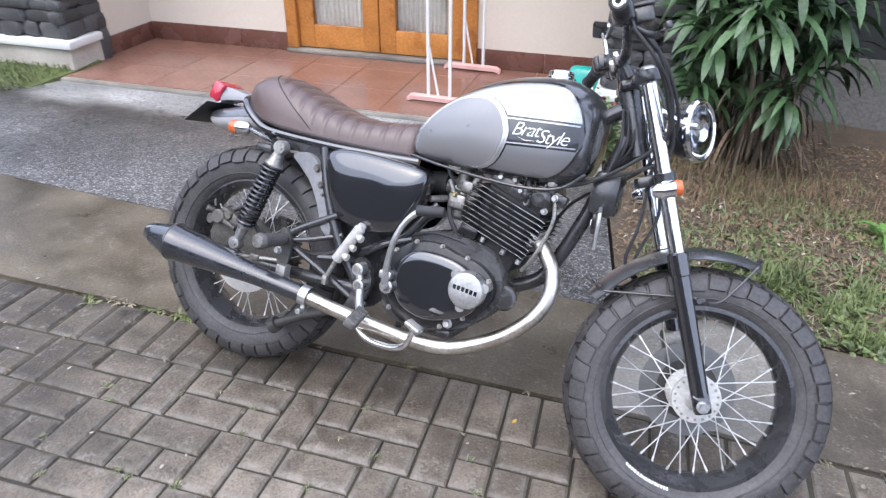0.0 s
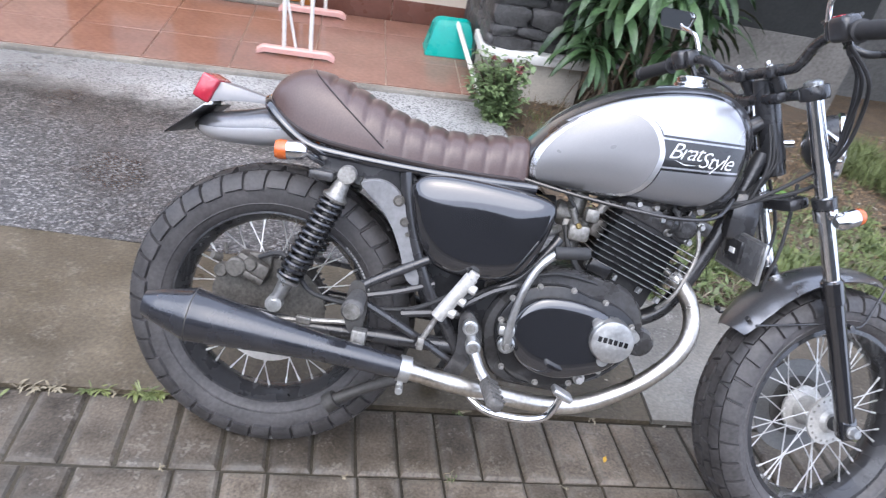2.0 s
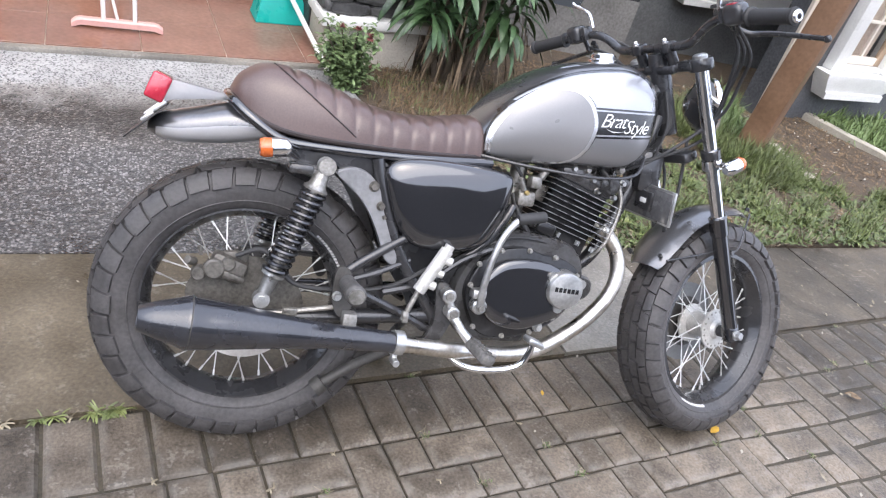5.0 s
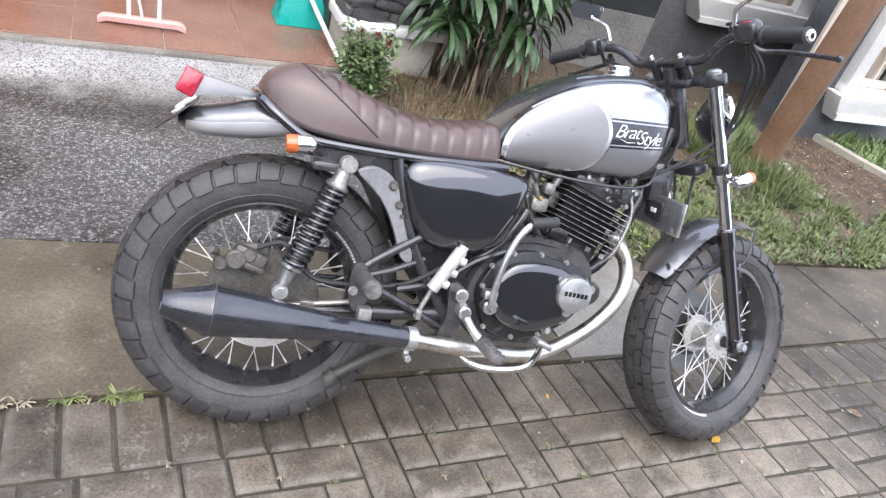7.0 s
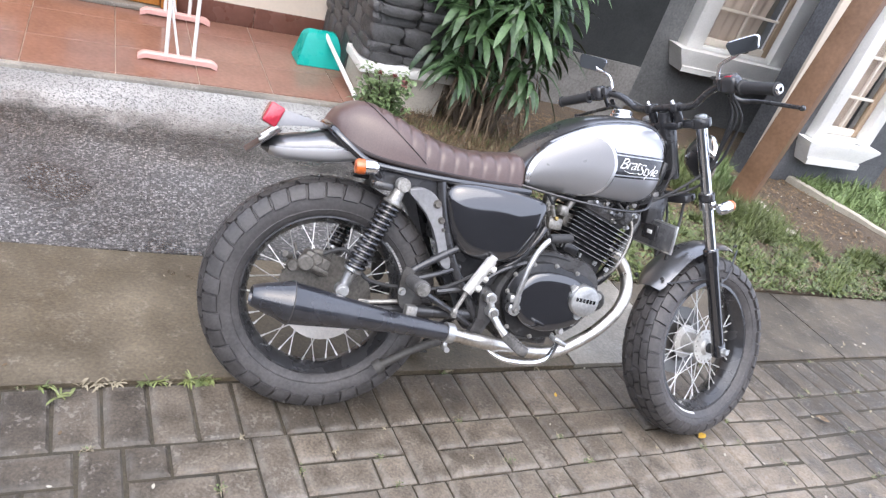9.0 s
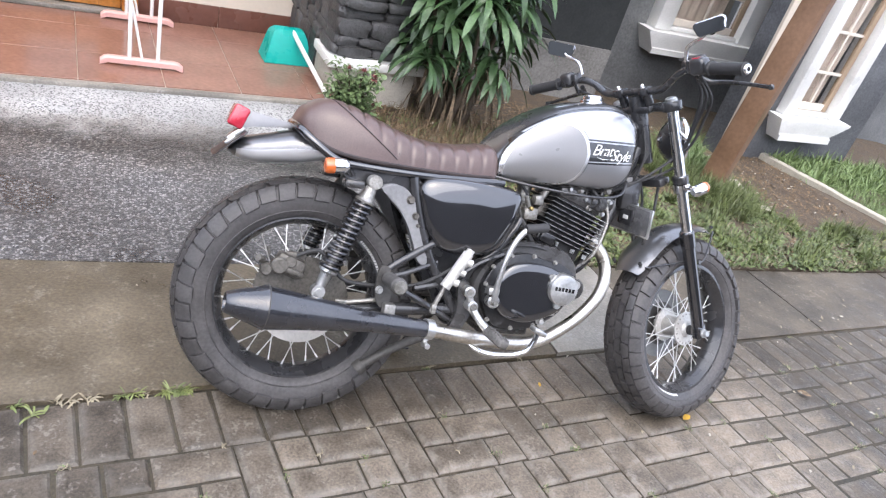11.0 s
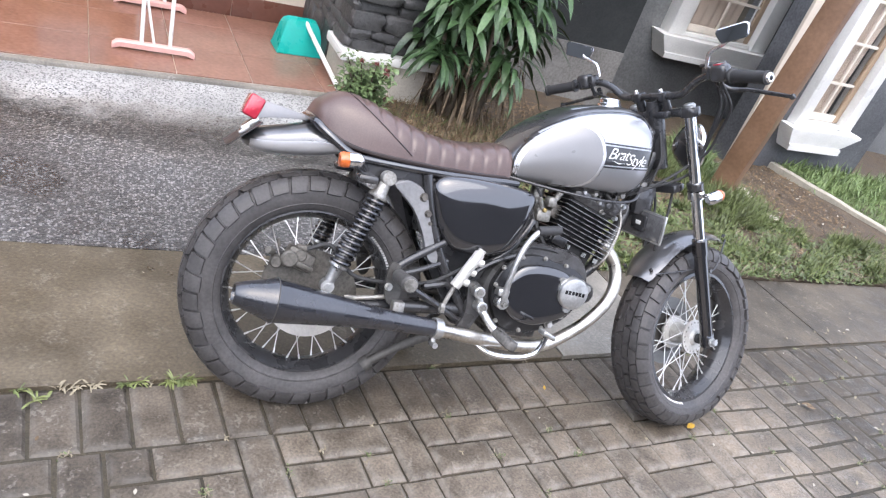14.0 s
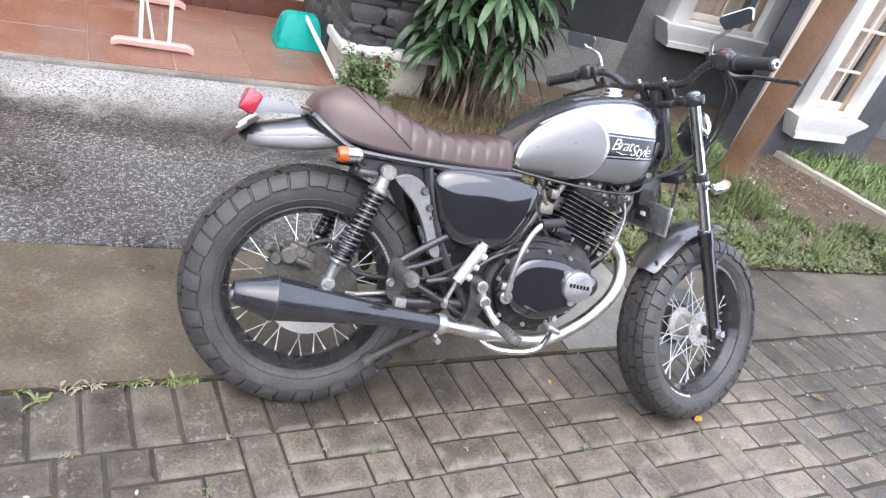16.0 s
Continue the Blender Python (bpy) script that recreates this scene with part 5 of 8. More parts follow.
inner = pillow(outline([(0.285, 0.215), (0.36, 0.225), (0.46, 0.20), (0.475, 0.10), (0.46, 0.0), (0.42, -0.035), (0.385, -0.02), (0.345, 0.055), (0.30, 0.12)], 4), [(1, -0.062), (1, -0.072)])
ip = part("frame_plate", inner, M_BLACK, BIKE, "black frame side plate with bolts")
for x, z, r in ((0.455, 0.155, 0.0105), (0.468, 0.105, 0.006), (0.372, 0.178, 0.006)):
    part("bolt", bolt((x, -0.072, z), (x, -0.098, z), r), M_GRIMY, ip)

# -- stands --
st = tube([(0.40, -0.095, -0.05), (0.34, -0.10, -0.065), (0.25, -0.105, -0.105), (0.175, -0.11, -0.15)], [0.012, 0.013, 0.012, 0.013], 10)
lathe([(0.010, 0), (0.021, 0), (0.021, 0.024), (0.010, 0.024)], 14, st, along((0.178, -0.11, -0.148), (0.165, -0.11, -0.16)), True)
part("centre_stand", st, M_STAND, BIKE, "black centre stand leg, folded up")
ss = tube([(0.46, 0.10, -0.03), (0.42, 0.17, -0.11), (0.395, 0.215, -0.196)], 0.011, 10)
box(0.39, 0.22, -0.2, 0.05, 0.045, 0.006, 0.002, pose(0, 0, 0), ss)
part("side_stand", ss, M_CASE, BIKE, "black side stand, folded down")

# -- engine --
case = pillow(outline([(0.455, 0.06), (0.47, 0.13), (0.52, 0.19), (0.62, 0.225), (0.74, 0.205), (0.785, 0.14), (0.775, 0.07), (0.73, 0.012), (0.66, -0.025), (0.57, -0.04), (0.49, -0.025)], 5), [(0.96, 0.115), (1, 0.105), (1, -0.095), (0.97, -0.102)])
ENG = part("engine", case, M_CASE, BIKE, "black single-cylinder air-cooled engine, oily")
cover = pillow(outline([(0.478, 0.07), (0.49, 0.13), (0.53, 0.178), (0.60, 0.195), (0.66, 0.182), (0.72, 0.172), (0.765, 0.140), (0.77, 0.09), (0.735, 0.04), (0.67, -0.006), (0.59, -0.026), (0.52, -0.012)], 6), [(1, -0.098), (1, -0.118), (0.985, -0.122), (0.96, -0.1235)])
part("side_cover", cover, M_COVER, ENG, "black right-hand engine cover")
dome = bulge(outline([(0.506, 0.078), (0.517, 0.128), (0.556, 0.164), (0.622, 0.172), (0.688, 0.160), (0.732, 0.128), (0.745, 0.088), (0.728, 0.048), (0.680, 0.020), (0.610, 0.001), (0.540, 0.020)], 8), 0.118, 0.128, 0.020, -1, 4.8)
part("clutch_dome", dome, M_GLOSSBLACK, ENG, "gloss black domed clutch cover")
cap = lathe([(0, 0), (0.046, 0), (0.046, 0.028), (0.043, 0.033), (0.036, 0.0345), (0, 0.035)], 40, None, along((0.713, -0.128, 0.108), (0.713, -0.2, 0.108)))
for k in range(3):
    a = radians(20 + 120 * k)
    lathe([(0, 0), (0.012, 0), (0.012, 0.03), (0, 0.03)], 14, cap, along((0.713 + 0.046 * math.cos(a), -0.122, 0.108 + 0.046 * math.sin(a)), (0.713 + 0.046 * math.cos(a), -0.2, 0.108 + 0.046 * math.sin(a))))
cp = part("round_cap", cap, M_ALLOY, ENG, "bright alloy round cap with a dark emblem")
bars = bmesh.new()
for k in range(6):
    box(-0.0275 + k * 0.011, 0, 0, 0.0075, 0.0012, 0.011, 0.0, Matrix.Translation((0.713, -0.1635, 0.110)) @ pose(0, 0, 0, 0, 4, 0), bars)
part("emblem", bars, M_STRIPE, cp)
first = None
for x, z in ((0.486, 0.10), (0.50, 0.15), (0.55, 0.185), (0.62, 0.190), (0.69, 0.178), (0.755, 0.138), (0.71, 0.03), (0.655, -0.008), (0.585, -0.020), (0.508, 0.0)):
    if first is None:
        first = part("cover_bolt", bolt((0, -0.122, 0), (0, -0.131, 0), 0.0052), M_DULLALLOY, ENG)
        first.matrix_basis = Matrix.Translation((x, 0, z))
    else:
        share(first, ENG, Matrix.Translation((x, 0, z)), "cover_bolt")
part("drain_bolt", bolt((0.674, -0.122, 0.006), (0.674, -0.137, 0.006), 0.0095), M_ALLOY, ENG)
part("sump", box(0.59, 0, -0.04, 0.16, 0.15, 0.03, 0.01), M_CASE, ENG)
# cylinder leaning forward
CYL = Matrix.Translation((0.715, 0, 0.195)) @ pose(0, 0, 0, 0, 17, 0)
part("cylinder", box(0, 0, 0.08, 0.155, 0.15, 0.2, 0.02, CYL), M_FIN, ENG)


def fin(z, wx, wy):
    """One cooling fin with a polished rim."""
    pts = outline([(-wx, -wy * 0.9), (-wx * 0.9, -wy), (wx * 0.9, -wy), (wx, -wy * 0.9), (wx, wy * 0.9), (wx * 0.9, wy), (-wx * 0.9, wy), (-wx, wy * 0.9)], 2)
    bm = loft([[CYL @ Vector((x * k, y * k, z + dz)) for x, y in pts] for k, dz in ((1, -0.0013), (1, 0.0013))])
    n = len(bm.faces)
    loft([[CYL @ Vector((x * k, y * k, z + dz)) for x, y in pts] for k, dz in ((1.001, -0.0008), (1.010, -0.0005), (1.010, 0.0005), (1.001, 0.0008))], bm, False)
    bm.faces.ensure_lookup_table()
    for f in bm.faces[n:]:
        f.material_index = 1
    part("fin", bm, [M_FIN, M_FINEDGE], ENG, "thin black fin with polished edge")


for k in range(9):
    fin(0.043 + k * 0.0128, 0.096 - 0.0012 * abs(k - 5), 0.098)
ba = box(-0.06, -0.075, 0.03, 0.05, 0.05, 0.03, 0.006, CYL)
CB = part("cylinder_base", ba, M_COVER, ENG)
for x in (-0.08, -0.02, 0.04, 0.085):
    part("base_nut", lathe([(0, 0), (0.007, 0), (0.007, 0.012), (0, 0.012)], 6, None, CYL @ Matrix.Translation((x, -0.085, 0.022))), M_ALLOY, ENG)
hd = box(0.0, 0, 0.175, 0.16, 0.165, 0.045, 0.014, CYL)
box(0.015, 0, 0.208, 0.13, 0.13, 0.04, 0.018, CYL, hd)
for k in (-1, 1):
    box(0.0, k * 0.045, 0.232, 0.11, 0.022, 0.016, 0.006, CYL, hd)
head = part("cylinder_head", hd, M_CASE, ENG, "black cylinder head with inspection caps")
ic = lathe([(0, 0), (0.026, 0), (0.026, 0.012), (0.02, 0.018), (0.012, 0.019), (0.012, 0.024), (0, 0.024)], 24, None, CYL @ along((0.055, -0.075, 0.188), (0.055, -0.12, 0.188)))
box(0.095, -0.06, 0.205, 0.035, 0.03, 0.03, 0.006, CYL, ic)
part("inspection_cap", ic, M_CASE, head)
for x, z in ((-0.055, 0.185), (0.005, 0.18), (0.085, 0.205), (0.078, 0.165), (-0.03, 0.215)):
    c = CYL @ Vector((x, -0.078, z))
    part("head_bolt", bolt(c, c + Vector((0, -0.014, 0)), 0.0065), M_ALLOY, ENG)
for k in range(5):
    part("head_rib", box(-0.045 + 0.024 * k, -0.072, 0.208, 0.006, 0.02, 0.034, 0.002, CYL), M_CASE, ENG)
for x, z, r in ((-0.062, 0.222, 0.009), (0.035, 0.238, 0.007), (0.062, 0.232, 0.008), (-0.02, 0.196, 0.006), (0.03, 0.162, 0.006)):
    c = CYL @ Vector((x, -0.076, z))
    part("boss", lathe([(0, 0), (r * 1.5, 0), (r * 1.5, 0.006), (r, 0.009), (r, 0.015), (0, 0.015)], 14, None, along(c, c + Vector((0, -1, 0)))), M_DULLALLOY, ENG)
part("tensioner", box(-0.098, -0.05, 0.10, 0.03, 0.035, 0.04, 0.006, CYL), M_GRIMY, ENG)
part("oil_line", tube([CYL @ Vector((0.1, -0.07, 0.01)), CYL @ Vector((0.112, -0.085, 0.06)), CYL @ Vector((0.11, -0.08, 0.15)), CYL @ Vector((0.085, -0.07, 0.2))], 0.005, 8), M_DULLALLOY, ENG)
part("breather_hose", tube([(0.66, -0.05, 0.20), (0.63, -0.075, 0.225), (0.60, -0.07, 0.265), (0.585, -0.05, 0.31)], 0.0065, 8), M_GRIP, BIKE)
part("wiring", tube([(0.52, -0.10, 0.19), (0.58, -0.108, 0.215), (0.66, -0.10, 0.21), (0.70, -0.09, 0.19)], 0.0042, 8), M_GRIP, BIKE)
part("starter_cover", lathe([(0, 0), (0.03, 0), (0.032, 0.02), (0.026, 0.026), (0, 0.027)], 24, None, along((0.79, -0.07, 0.10), (0.79, -0.2, 0.10))), M_CASE, ENG)
part("plug_lead", tube([(0.79, -0.095, 0.345), (0.80, -0.12, 0.365), (0.78, -0.08, 0.40), (0.72, -0.03, 0.42)], 0.0045, 8), M_GRIP, BIKE)
# carburettor
cb = rod((0.64, -0.01, 0.312), (0.56, -0.01, 0.335), 0.026, 18, 0.003)
box(0.60, -0.02, 0.30, 0.05, 0.06, 0.055, 0.012, pose(0, 0, 0), cb)
rod((0.602, -0.02, 0.33), (0.606, -0.02, 0.385), 0.02, 16, 0.003, cb)
rod((0.60, -0.05, 0.315), (0.60, -0.075, 0.315), 0.012, 12, 0.002, cb)
rod((0.575, -0.045, 0.30), (0.545, -0.085, 0.293), 0.009, 12, 0.001, cb)
box(0.612, -0.062, 0.302, 0.046, 0.03, 0.036, 0.008, None, cb)
box(0.632, -0.06, 0.343, 0.03, 0.03, 0.03, 0.007, None, cb)
rod((0.645, -0.06, 0.352), (0.660, -0.06, 0.380), 0.010, 12, 0.002, cb)
rod((0.60, -0.075, 0.322), (0.585, -0.078, 0.352), 0.007, 10, 0.001, cb)
carb = part("carburettor", cb, M_DULLALLOY, BIKE, "dirty grey carburettor with brass fittings")
part("brass_fitting", rod((0.606, -0.078, 0.318), (0.606, -0.088, 0.318), 0.006, 12, 0.002), M_BRASS, carb, "tarnished brass tap")
part("float_bowl", lathe([(0, 0), (0.02, 0), (0.027, 0.008), (0.028, 0.035), (0, 0.035)], 20, None, pose(0.602, -0.02, 0.252)), M_DULLALLOY, carb)
part("inlet_rubber", tube([(0.56, -0.01, 0.335), (0.52, -0.01, 0.33), (0.48, -0.01, 0.32)], 0.03, 14), M_GRIP, carb)
for pts, r in (([(0.60, -0.07, 0.34), (0.585, -0.075, 0.36), (0.56, -0.07, 0.385), (0.52, -0.06, 0.39)], 0.004), ([(0.625, -0.05, 0.37), (0.66, -0.05, 0.385), (0.72, -0.045, 0.38), (0.80, -0.03, 0.40)], 0.004), ([(0.58, -0.06, 0.265), (0.55, -0.09, 0.235), (0.53, -0.1, 0.19)], 0.004)):
    part("fuel_line", tube(pts, r, 8, 6), M_GRIP, BIKE)
part("rear_stay", tube([(0.40, -0.11, 0.12), (0.50, -0.105, 0.185), (0.55, -0.10, 0.25), (0.572, -0.09, 0.285)], 0.011, 10), M_BLACK, BIKE)
part("lower_stay", tube([(0.40, -0.118, 0.11), (0.46, -0.115, 0.155), (0.53, -0.11, 0.185)], 0.008, 8), M_BLACK, BIKE)

# -- exhaust --
hp = [(0.815, -0.045, 0.262), (0.850, -0.055, 0.238), (0.885, -0.066, 0.196), (0.897, -0.076, 0.14), (0.878, -0.085, 0.082), (0.824, -0.092, 0.020), (0.757, -0.10, -0.026), (0.685, -0.114, -0.056), (0.60, -0.135, -0.062), (0.50, -0.162, -0.048), (0.40, -0.185, -0.033), (0.30, -0.203, -0.015)]
ex = part("exhaust_pipe", tube(hp, 0.0185, 18, 8), M_STEEL, BIKE, "bright steel header pipe, slightly heat-stained")
part("port_flange", lathe([(0.02, 0), (0.034, 0), (0.034, 0.008), (0.02, 0.008)], 24, None, along((0.828, -0.049, 0.254), (0.845, -0.053, 0.242)), True), M_DULLALLOY, ex)
A, Bv = Vector((0.305, -0.202, -0.015)), Vector((-0.203, -0.232, 0.030))
mlen = (Bv - A).length
mu = lathe([(0, 0), (0.021, 0), (0.0225, 0.01), (0.027, 0.16), (0.037, 0.27), (0.049, 0.385), (0.0515, 0.412), (0.0528, 0.4165), (0.0528, 0.4215), (0.0515, 0.426), (0.046, 0.440), (0.034, mlen - 0.03), (0.0245, mlen - 0.002), (0.022, mlen), (0.0195, mlen - 0.004), (0.0185, mlen - 0.06), (0, mlen - 0.06)], 44, None, along(A, Bv))
mf = part("muffler", mu, M_MUFFLER, BIKE, "matt black megaphone muffler with reverse cone")
part("weld_seam", lathe([(0.0522, 0.4175), (0.0536, 0.4182), (0.0536, 0.4200), (0.0522, 0.4207)], 44, None, along(A, Bv), True), M_STAND, mf, "worn dull weld seam")
cl = lathe([(0.0225, 0), (0.0265, 0), (0.0265, 0.022), (0.0225, 0.022)], 24, None, along((0.318, -0.2005, -0.0165), (0.29, -0.2035, -0.0133)), True)
box(0.305, -0.20, -0.047, 0.012, 0.012, 0.03, 0.002, None, cl)
rod((0.305, -0.19, -0.055), (0.305, -0.226, -0.055), 0.0075, 10, 0.001, cl)
part("muffler_clamp", cl, M_ALLOY, ex, "bright pipe clamp with bolt")
part("muffler_hanger", box(0.205, -0.168, 0.012, 0.03, 0.03, 0.05, 0.004), M_DULLALLOY, BIKE)
# -- side covers --


def side_panel(s):
    pts = outline([(0.252, 0.335), (0.275, 0.362), (0.34, 0.372), (0.44, 0.371), (0.522, 0.364), (0.548, 0.345), (0.540, 0.285), (0.513, 0.212), (0.472, 0.184), (0.40, 0.172), (0.330, 0.184), (0.287, 0.228), (0.262, 0.288)], 8)
    bm = bulge(pts, 0.085, 0.110, 0.042, s, 4.0)
    part("side_panel", bm, M_GLOSSBLACK, BIKE, "gloss black bulging side panel")


mirrored(side_panel)
part("battery_box", box(0.38, 0, 0.27, 0.2, 0.17, 0.17, 0.02), M_BLACK, BIKE)

# -- tank --
TX = [0.462, 0.475, 0.49, 0.522, 0.559, 0.637, 0.738, 0.816, 0.87, 0.90, 0.918, 0.926]
TT = [0.445, 0.471, 0.490, 0.528, 0.560, 0.607, 0.638, 0.645, 0.632, 0.609, 0.577, 0.54]
TB = [0.400, 0.392, 0.389, 0.386, 0.384, 0.381, 0.378, 0.382, 0.395, 0.416, 0.450, 0.49]
TW = [0.070, 0.086, 0.095, 0.106, 0.114, 0.125, 0.132, 0.130, 0.118, 0.098, 0.068, 0.035]
TN = 3.2


def flowing(x, xs, ys):
    """A smooth line through the table's points."""
    x = max(xs[0], min(xs[-1], x))
    i = max(0, min(len(xs) - 2, int(np.searchsorted(xs, x)) - 1))
    h = xs[i + 1] - xs[i]
    d = (ys[i + 1] - ys[i]) / h
    m0 = d if i == 0 else ((ys[i] - ys[i - 1]) / (xs[i] - xs[i - 1]) + d) / 2
    m1 = d if i == len(xs) - 2 else (d + (ys[i + 2] - ys[i + 1]) / (xs[i + 2] - xs[i + 1])) / 2
    t = (x - xs[i]) / h
    return ys[i] * (1 + 2 * t) * (1 - t) ** 2 + m0 * h * t * (1 - t) ** 2 + ys[i + 1] * t * t * (3 - 2 * t) + m1 * h * t * t * (t - 1)


def tank_dims(x):
    t, b = flowing(x, TX, TT), flowing(x, TX, TB)
    return flowing(x, TX, TW), (t + b) / 2, (t - b) / 2


def tank_skin(x, z, off, s):
    """A place on the tank's flank, lifted off it."""
    w, c, h = tank_dims(x)
    t = max(-0.985, min(0.985, (z - c) / h))
    y = w * (1 - abs(t) ** TN) ** (1 / TN)
    n = Vector((0, (y / w) ** (TN - 1) / w, math.copysign(abs(t) ** (TN - 1), t) / h)).normalized()
    return Vector((x, s * (y + n.y * off), z + n.z * off))


def soften(fn):
    return lambda x: (fn(x - 0.012) + fn(x - 0.006) + fn(x) + fn(x + 0.006) + fn(x + 0.012)) / 5


secs = []
for x in [*np.linspace(0.462, 0.90, 40), *np.linspace(0.902, 0.926, 10)]:
    w = (soften(lambda q: tank_dims(q)[0]))(x) if x < 0.9 else tank_dims(x)[0]
    _, c, h = tank_dims(x)
    secs.append([(x, w * math.copysign(abs(math.cos(a)) ** (2 / TN), math.cos(a)), c + h * math.copysign(abs(math.sin(a)) ** (2 / TN), math.sin(a))) for a in np.linspace(0, 2 * math.pi, 48, endpoint=False)])
TANK = part("fuel_tank", loft(secs), M_GUNMETAL, BIKE, "gunmetal teardrop tank with silver panels, black stripe", None, 60)


def flank(name, x0, x1, lo, hi, off, material, s, label="", nx=44, nz=10):
    """A thin panel on the tank's flank between two heights that follow x."""
    bm = bmesh.new()
    rows = []
    for i in range(nx + 1):
        x = x0 + (x1 - x0) * i / nx
        a, b = lo(x), hi(x)
        b = max(b, a + 0.0005)
        rows.append([bm.verts.new(tank_skin(x, a + (b - a) * j / nz, off if 0 < j < nz else off, s)) for j in range(nz + 1)])
    for a, b in zip(rows, rows[1:]):
        for j in range(nz):
            bm.faces.new((a[j], b[j], b[j + 1], a[j + 1]))
    rim = [r[0] for r in rows] + rows[-1][1:] + [r[-1] for r in rows[-2::-1]] + rows[0][-2:0:-1]
    low = [bm.verts.new(Vector((v.co.x, v.co.y - s * (off + 0.002), v.co.z))) for v in rim]
    for i in range(len(rim)):
        j = (i + 1) % len(rim)
        bm.faces.new((rim[i], rim[j], low[j], low[i]))
    return part(name, bm, material, TANK, label, None, 50)


def at_t(t):
    return lambda x: tank_dims(x)[1] + tank_dims(x)[2] * t


def panel_hi(k, x_mid=0.79, x_end=0.892):
    def f(x):
        q = 1 - max(0.0, (x - x_mid) / (x_end - x_mid)) ** 3
        w, c, h = tank_dims(x)
        return c + h * k * max(0.0, q) ** 0.5
    return f


def band_top(x):
    return 0.534 + (x - 0.718) * 0.07


def band_low(x):
    return 0.463 + (x - 0.70) * 0.10


PAD_X = [0.477, 0.481, 0.490, 0.503, 0.522, 0.545, 0.575, 0.606, 0.636, 0.663, 0.685, 0.703, 0.715, 0.723, 0.7265]
PAD_HI = [0.430, 0.450, 0.468, 0.486, 0.507, 0.5265, 0.547, 0.5595, 0.5655, 0.566, 0.5585, 0.544, 0.527, 0.508, 0.492]
PAD_LO = [0.418, 0.404, 0.398, 0.395, 0.394, 0.394, 0.394, 0.395, 0.396, 0.400, 0.408, 0.422, 0.440, 0.464, 0.486]
PAD_MID = 0.602


def tank_side(s):
    flank("pinstripe", 0.50, 0.8955, panel_hi(-0.86, 0.79, 0.897), panel_hi(0.86, 0.79, 0.897), 0.0012, M_STRIPE, s)
    flank("upper_panel", 0.53, 0.8915, lambda x: min(band_top(x), panel_hi(0.81)(x)), panel_hi(0.81), 0.0022, M_SILVER, s, "silver metallic upper panel")
    flank("stripe", 0.66, 0.8912, lambda x: max(band_low(x), panel_hi(-0.81)(x)), lambda x: min(band_top(x), panel_hi(0.81)(x)), 0.0024, M_STRIPE, s, "black stripe")
    flank("lower_panel", 0.60, 0.889, panel_hi(-0.81), lambda x: max(band_low(x), panel_hi(-0.81)(x)), 0.0022, M_GREYPAINT, s, "grey metallic lower panel")
    flank("nose_edge", 0.9155, 0.9245, at_t(-0.72), at_t(0.74), 0.0022, M_CHROMEPAINT, s, "bright silver edge")
    for z in (band_top, band_low):
        d = -0.0065 if z is band_top else 0.0065
        flank("stripe_line", 0.68, 0.884, lambda x: z(x) + d - 0.0018, lambda x: z(x) + d + 0.0018, 0.0030, M_SILVER, s, "", 40, 1)
    

    def shrink(k):
        def lo(x):
            q = PAD_MID + (x - PAD_MID) / k
            m = (lerp(q, PAD_X, PAD_LO) + lerp(q, PAD_X, PAD_HI)) / 2
            return m + (lerp(q, PAD_X, PAD_LO) - m) * k
        def hi(x):
            q = PAD_MID + (x - PAD_MID) / k
            m = (lerp(q, PAD_X, PAD_LO) + lerp(q, PAD_X, PAD_HI)) / 2
            return m + (lerp(q, PAD_X, PAD_HI) - m) * k
        return lo, hi
    for nm, k, off, mt, lab in (("pad_line", 1.025, 0.0030, M_STRIPE, ""), ("pad_border", 1.0, 0.0055, M_CHROMEPAINT, "bright silver border"), ("pad_slope", 0.955, 0.0085, M_CHROMEPAINT, ""), ("knee_panel", 0.905, 0.0100, M_PAD, "satin grey raised knee panel")):
        lo, hi = shrink(k)
        flank(nm, PAD_MID + (0.4775 - PAD_MID) * k, PAD_MID + (0.726 - PAD_MID) * k, lo, hi, off, mt, s, lab, 80)


mirrored(tank_side)


def lettering(s):
    """The words on the stripe, laid onto the tank's flank."""
    out = bmesh.new()
    for word, x0, z0, size in (("Brat", 0.731, 0.4920, 0.045), ("Style", 0.793, 0.4850, 0.045)):
        cu = bpy.data.curves.new("lettering", "FONT")
        cu.body, cu.size, cu.shear, cu.offset, cu.space_character = word, size, 0.34, -0.0004, 0.84
        cu.resolution_u = 3
        tmp = bpy.data.objects.new("lettering", cu)
        me = tmp.to_mesh()
        q = bmesh.new()
        q.from_mesh(me)
        tmp.to_mesh_clear()
        bpy.data.objects.remove(tmp)
        bmesh.ops.triangulate(q, faces=q.faces)
        bmesh.ops.subdivide_edges(q, edges=[e for e in q.edges if e.calc_length() > 0.006], cuts=1)
        for v in q.verts:
            px = v.co.x * 1.02
            x = x0 + px if s < 0 else 0.90 - (px + x0 - 0.737)
            v.co = tank_skin(x, z0 + v.co.y + 0.08 * px, 0.0034, s)
        tm = bpy.data.meshes.new("tmp")
        q.to_mesh(tm)
        q.free()
        out.from_mesh(tm)
        bpy.data.meshes.remove(tm)
    sw = [(0.746, 0.4905), (0.769, 0.486), (0.796, 0.4885), (0.770, 0.4838)]
    out.faces.new([out.verts.new(tank_skin(x if s < 0 else 1.637 - x, z, 0.0034, s)) for x, z in sw])
    part("lettering", out, M_LETTER, TANK, "off-white script words")


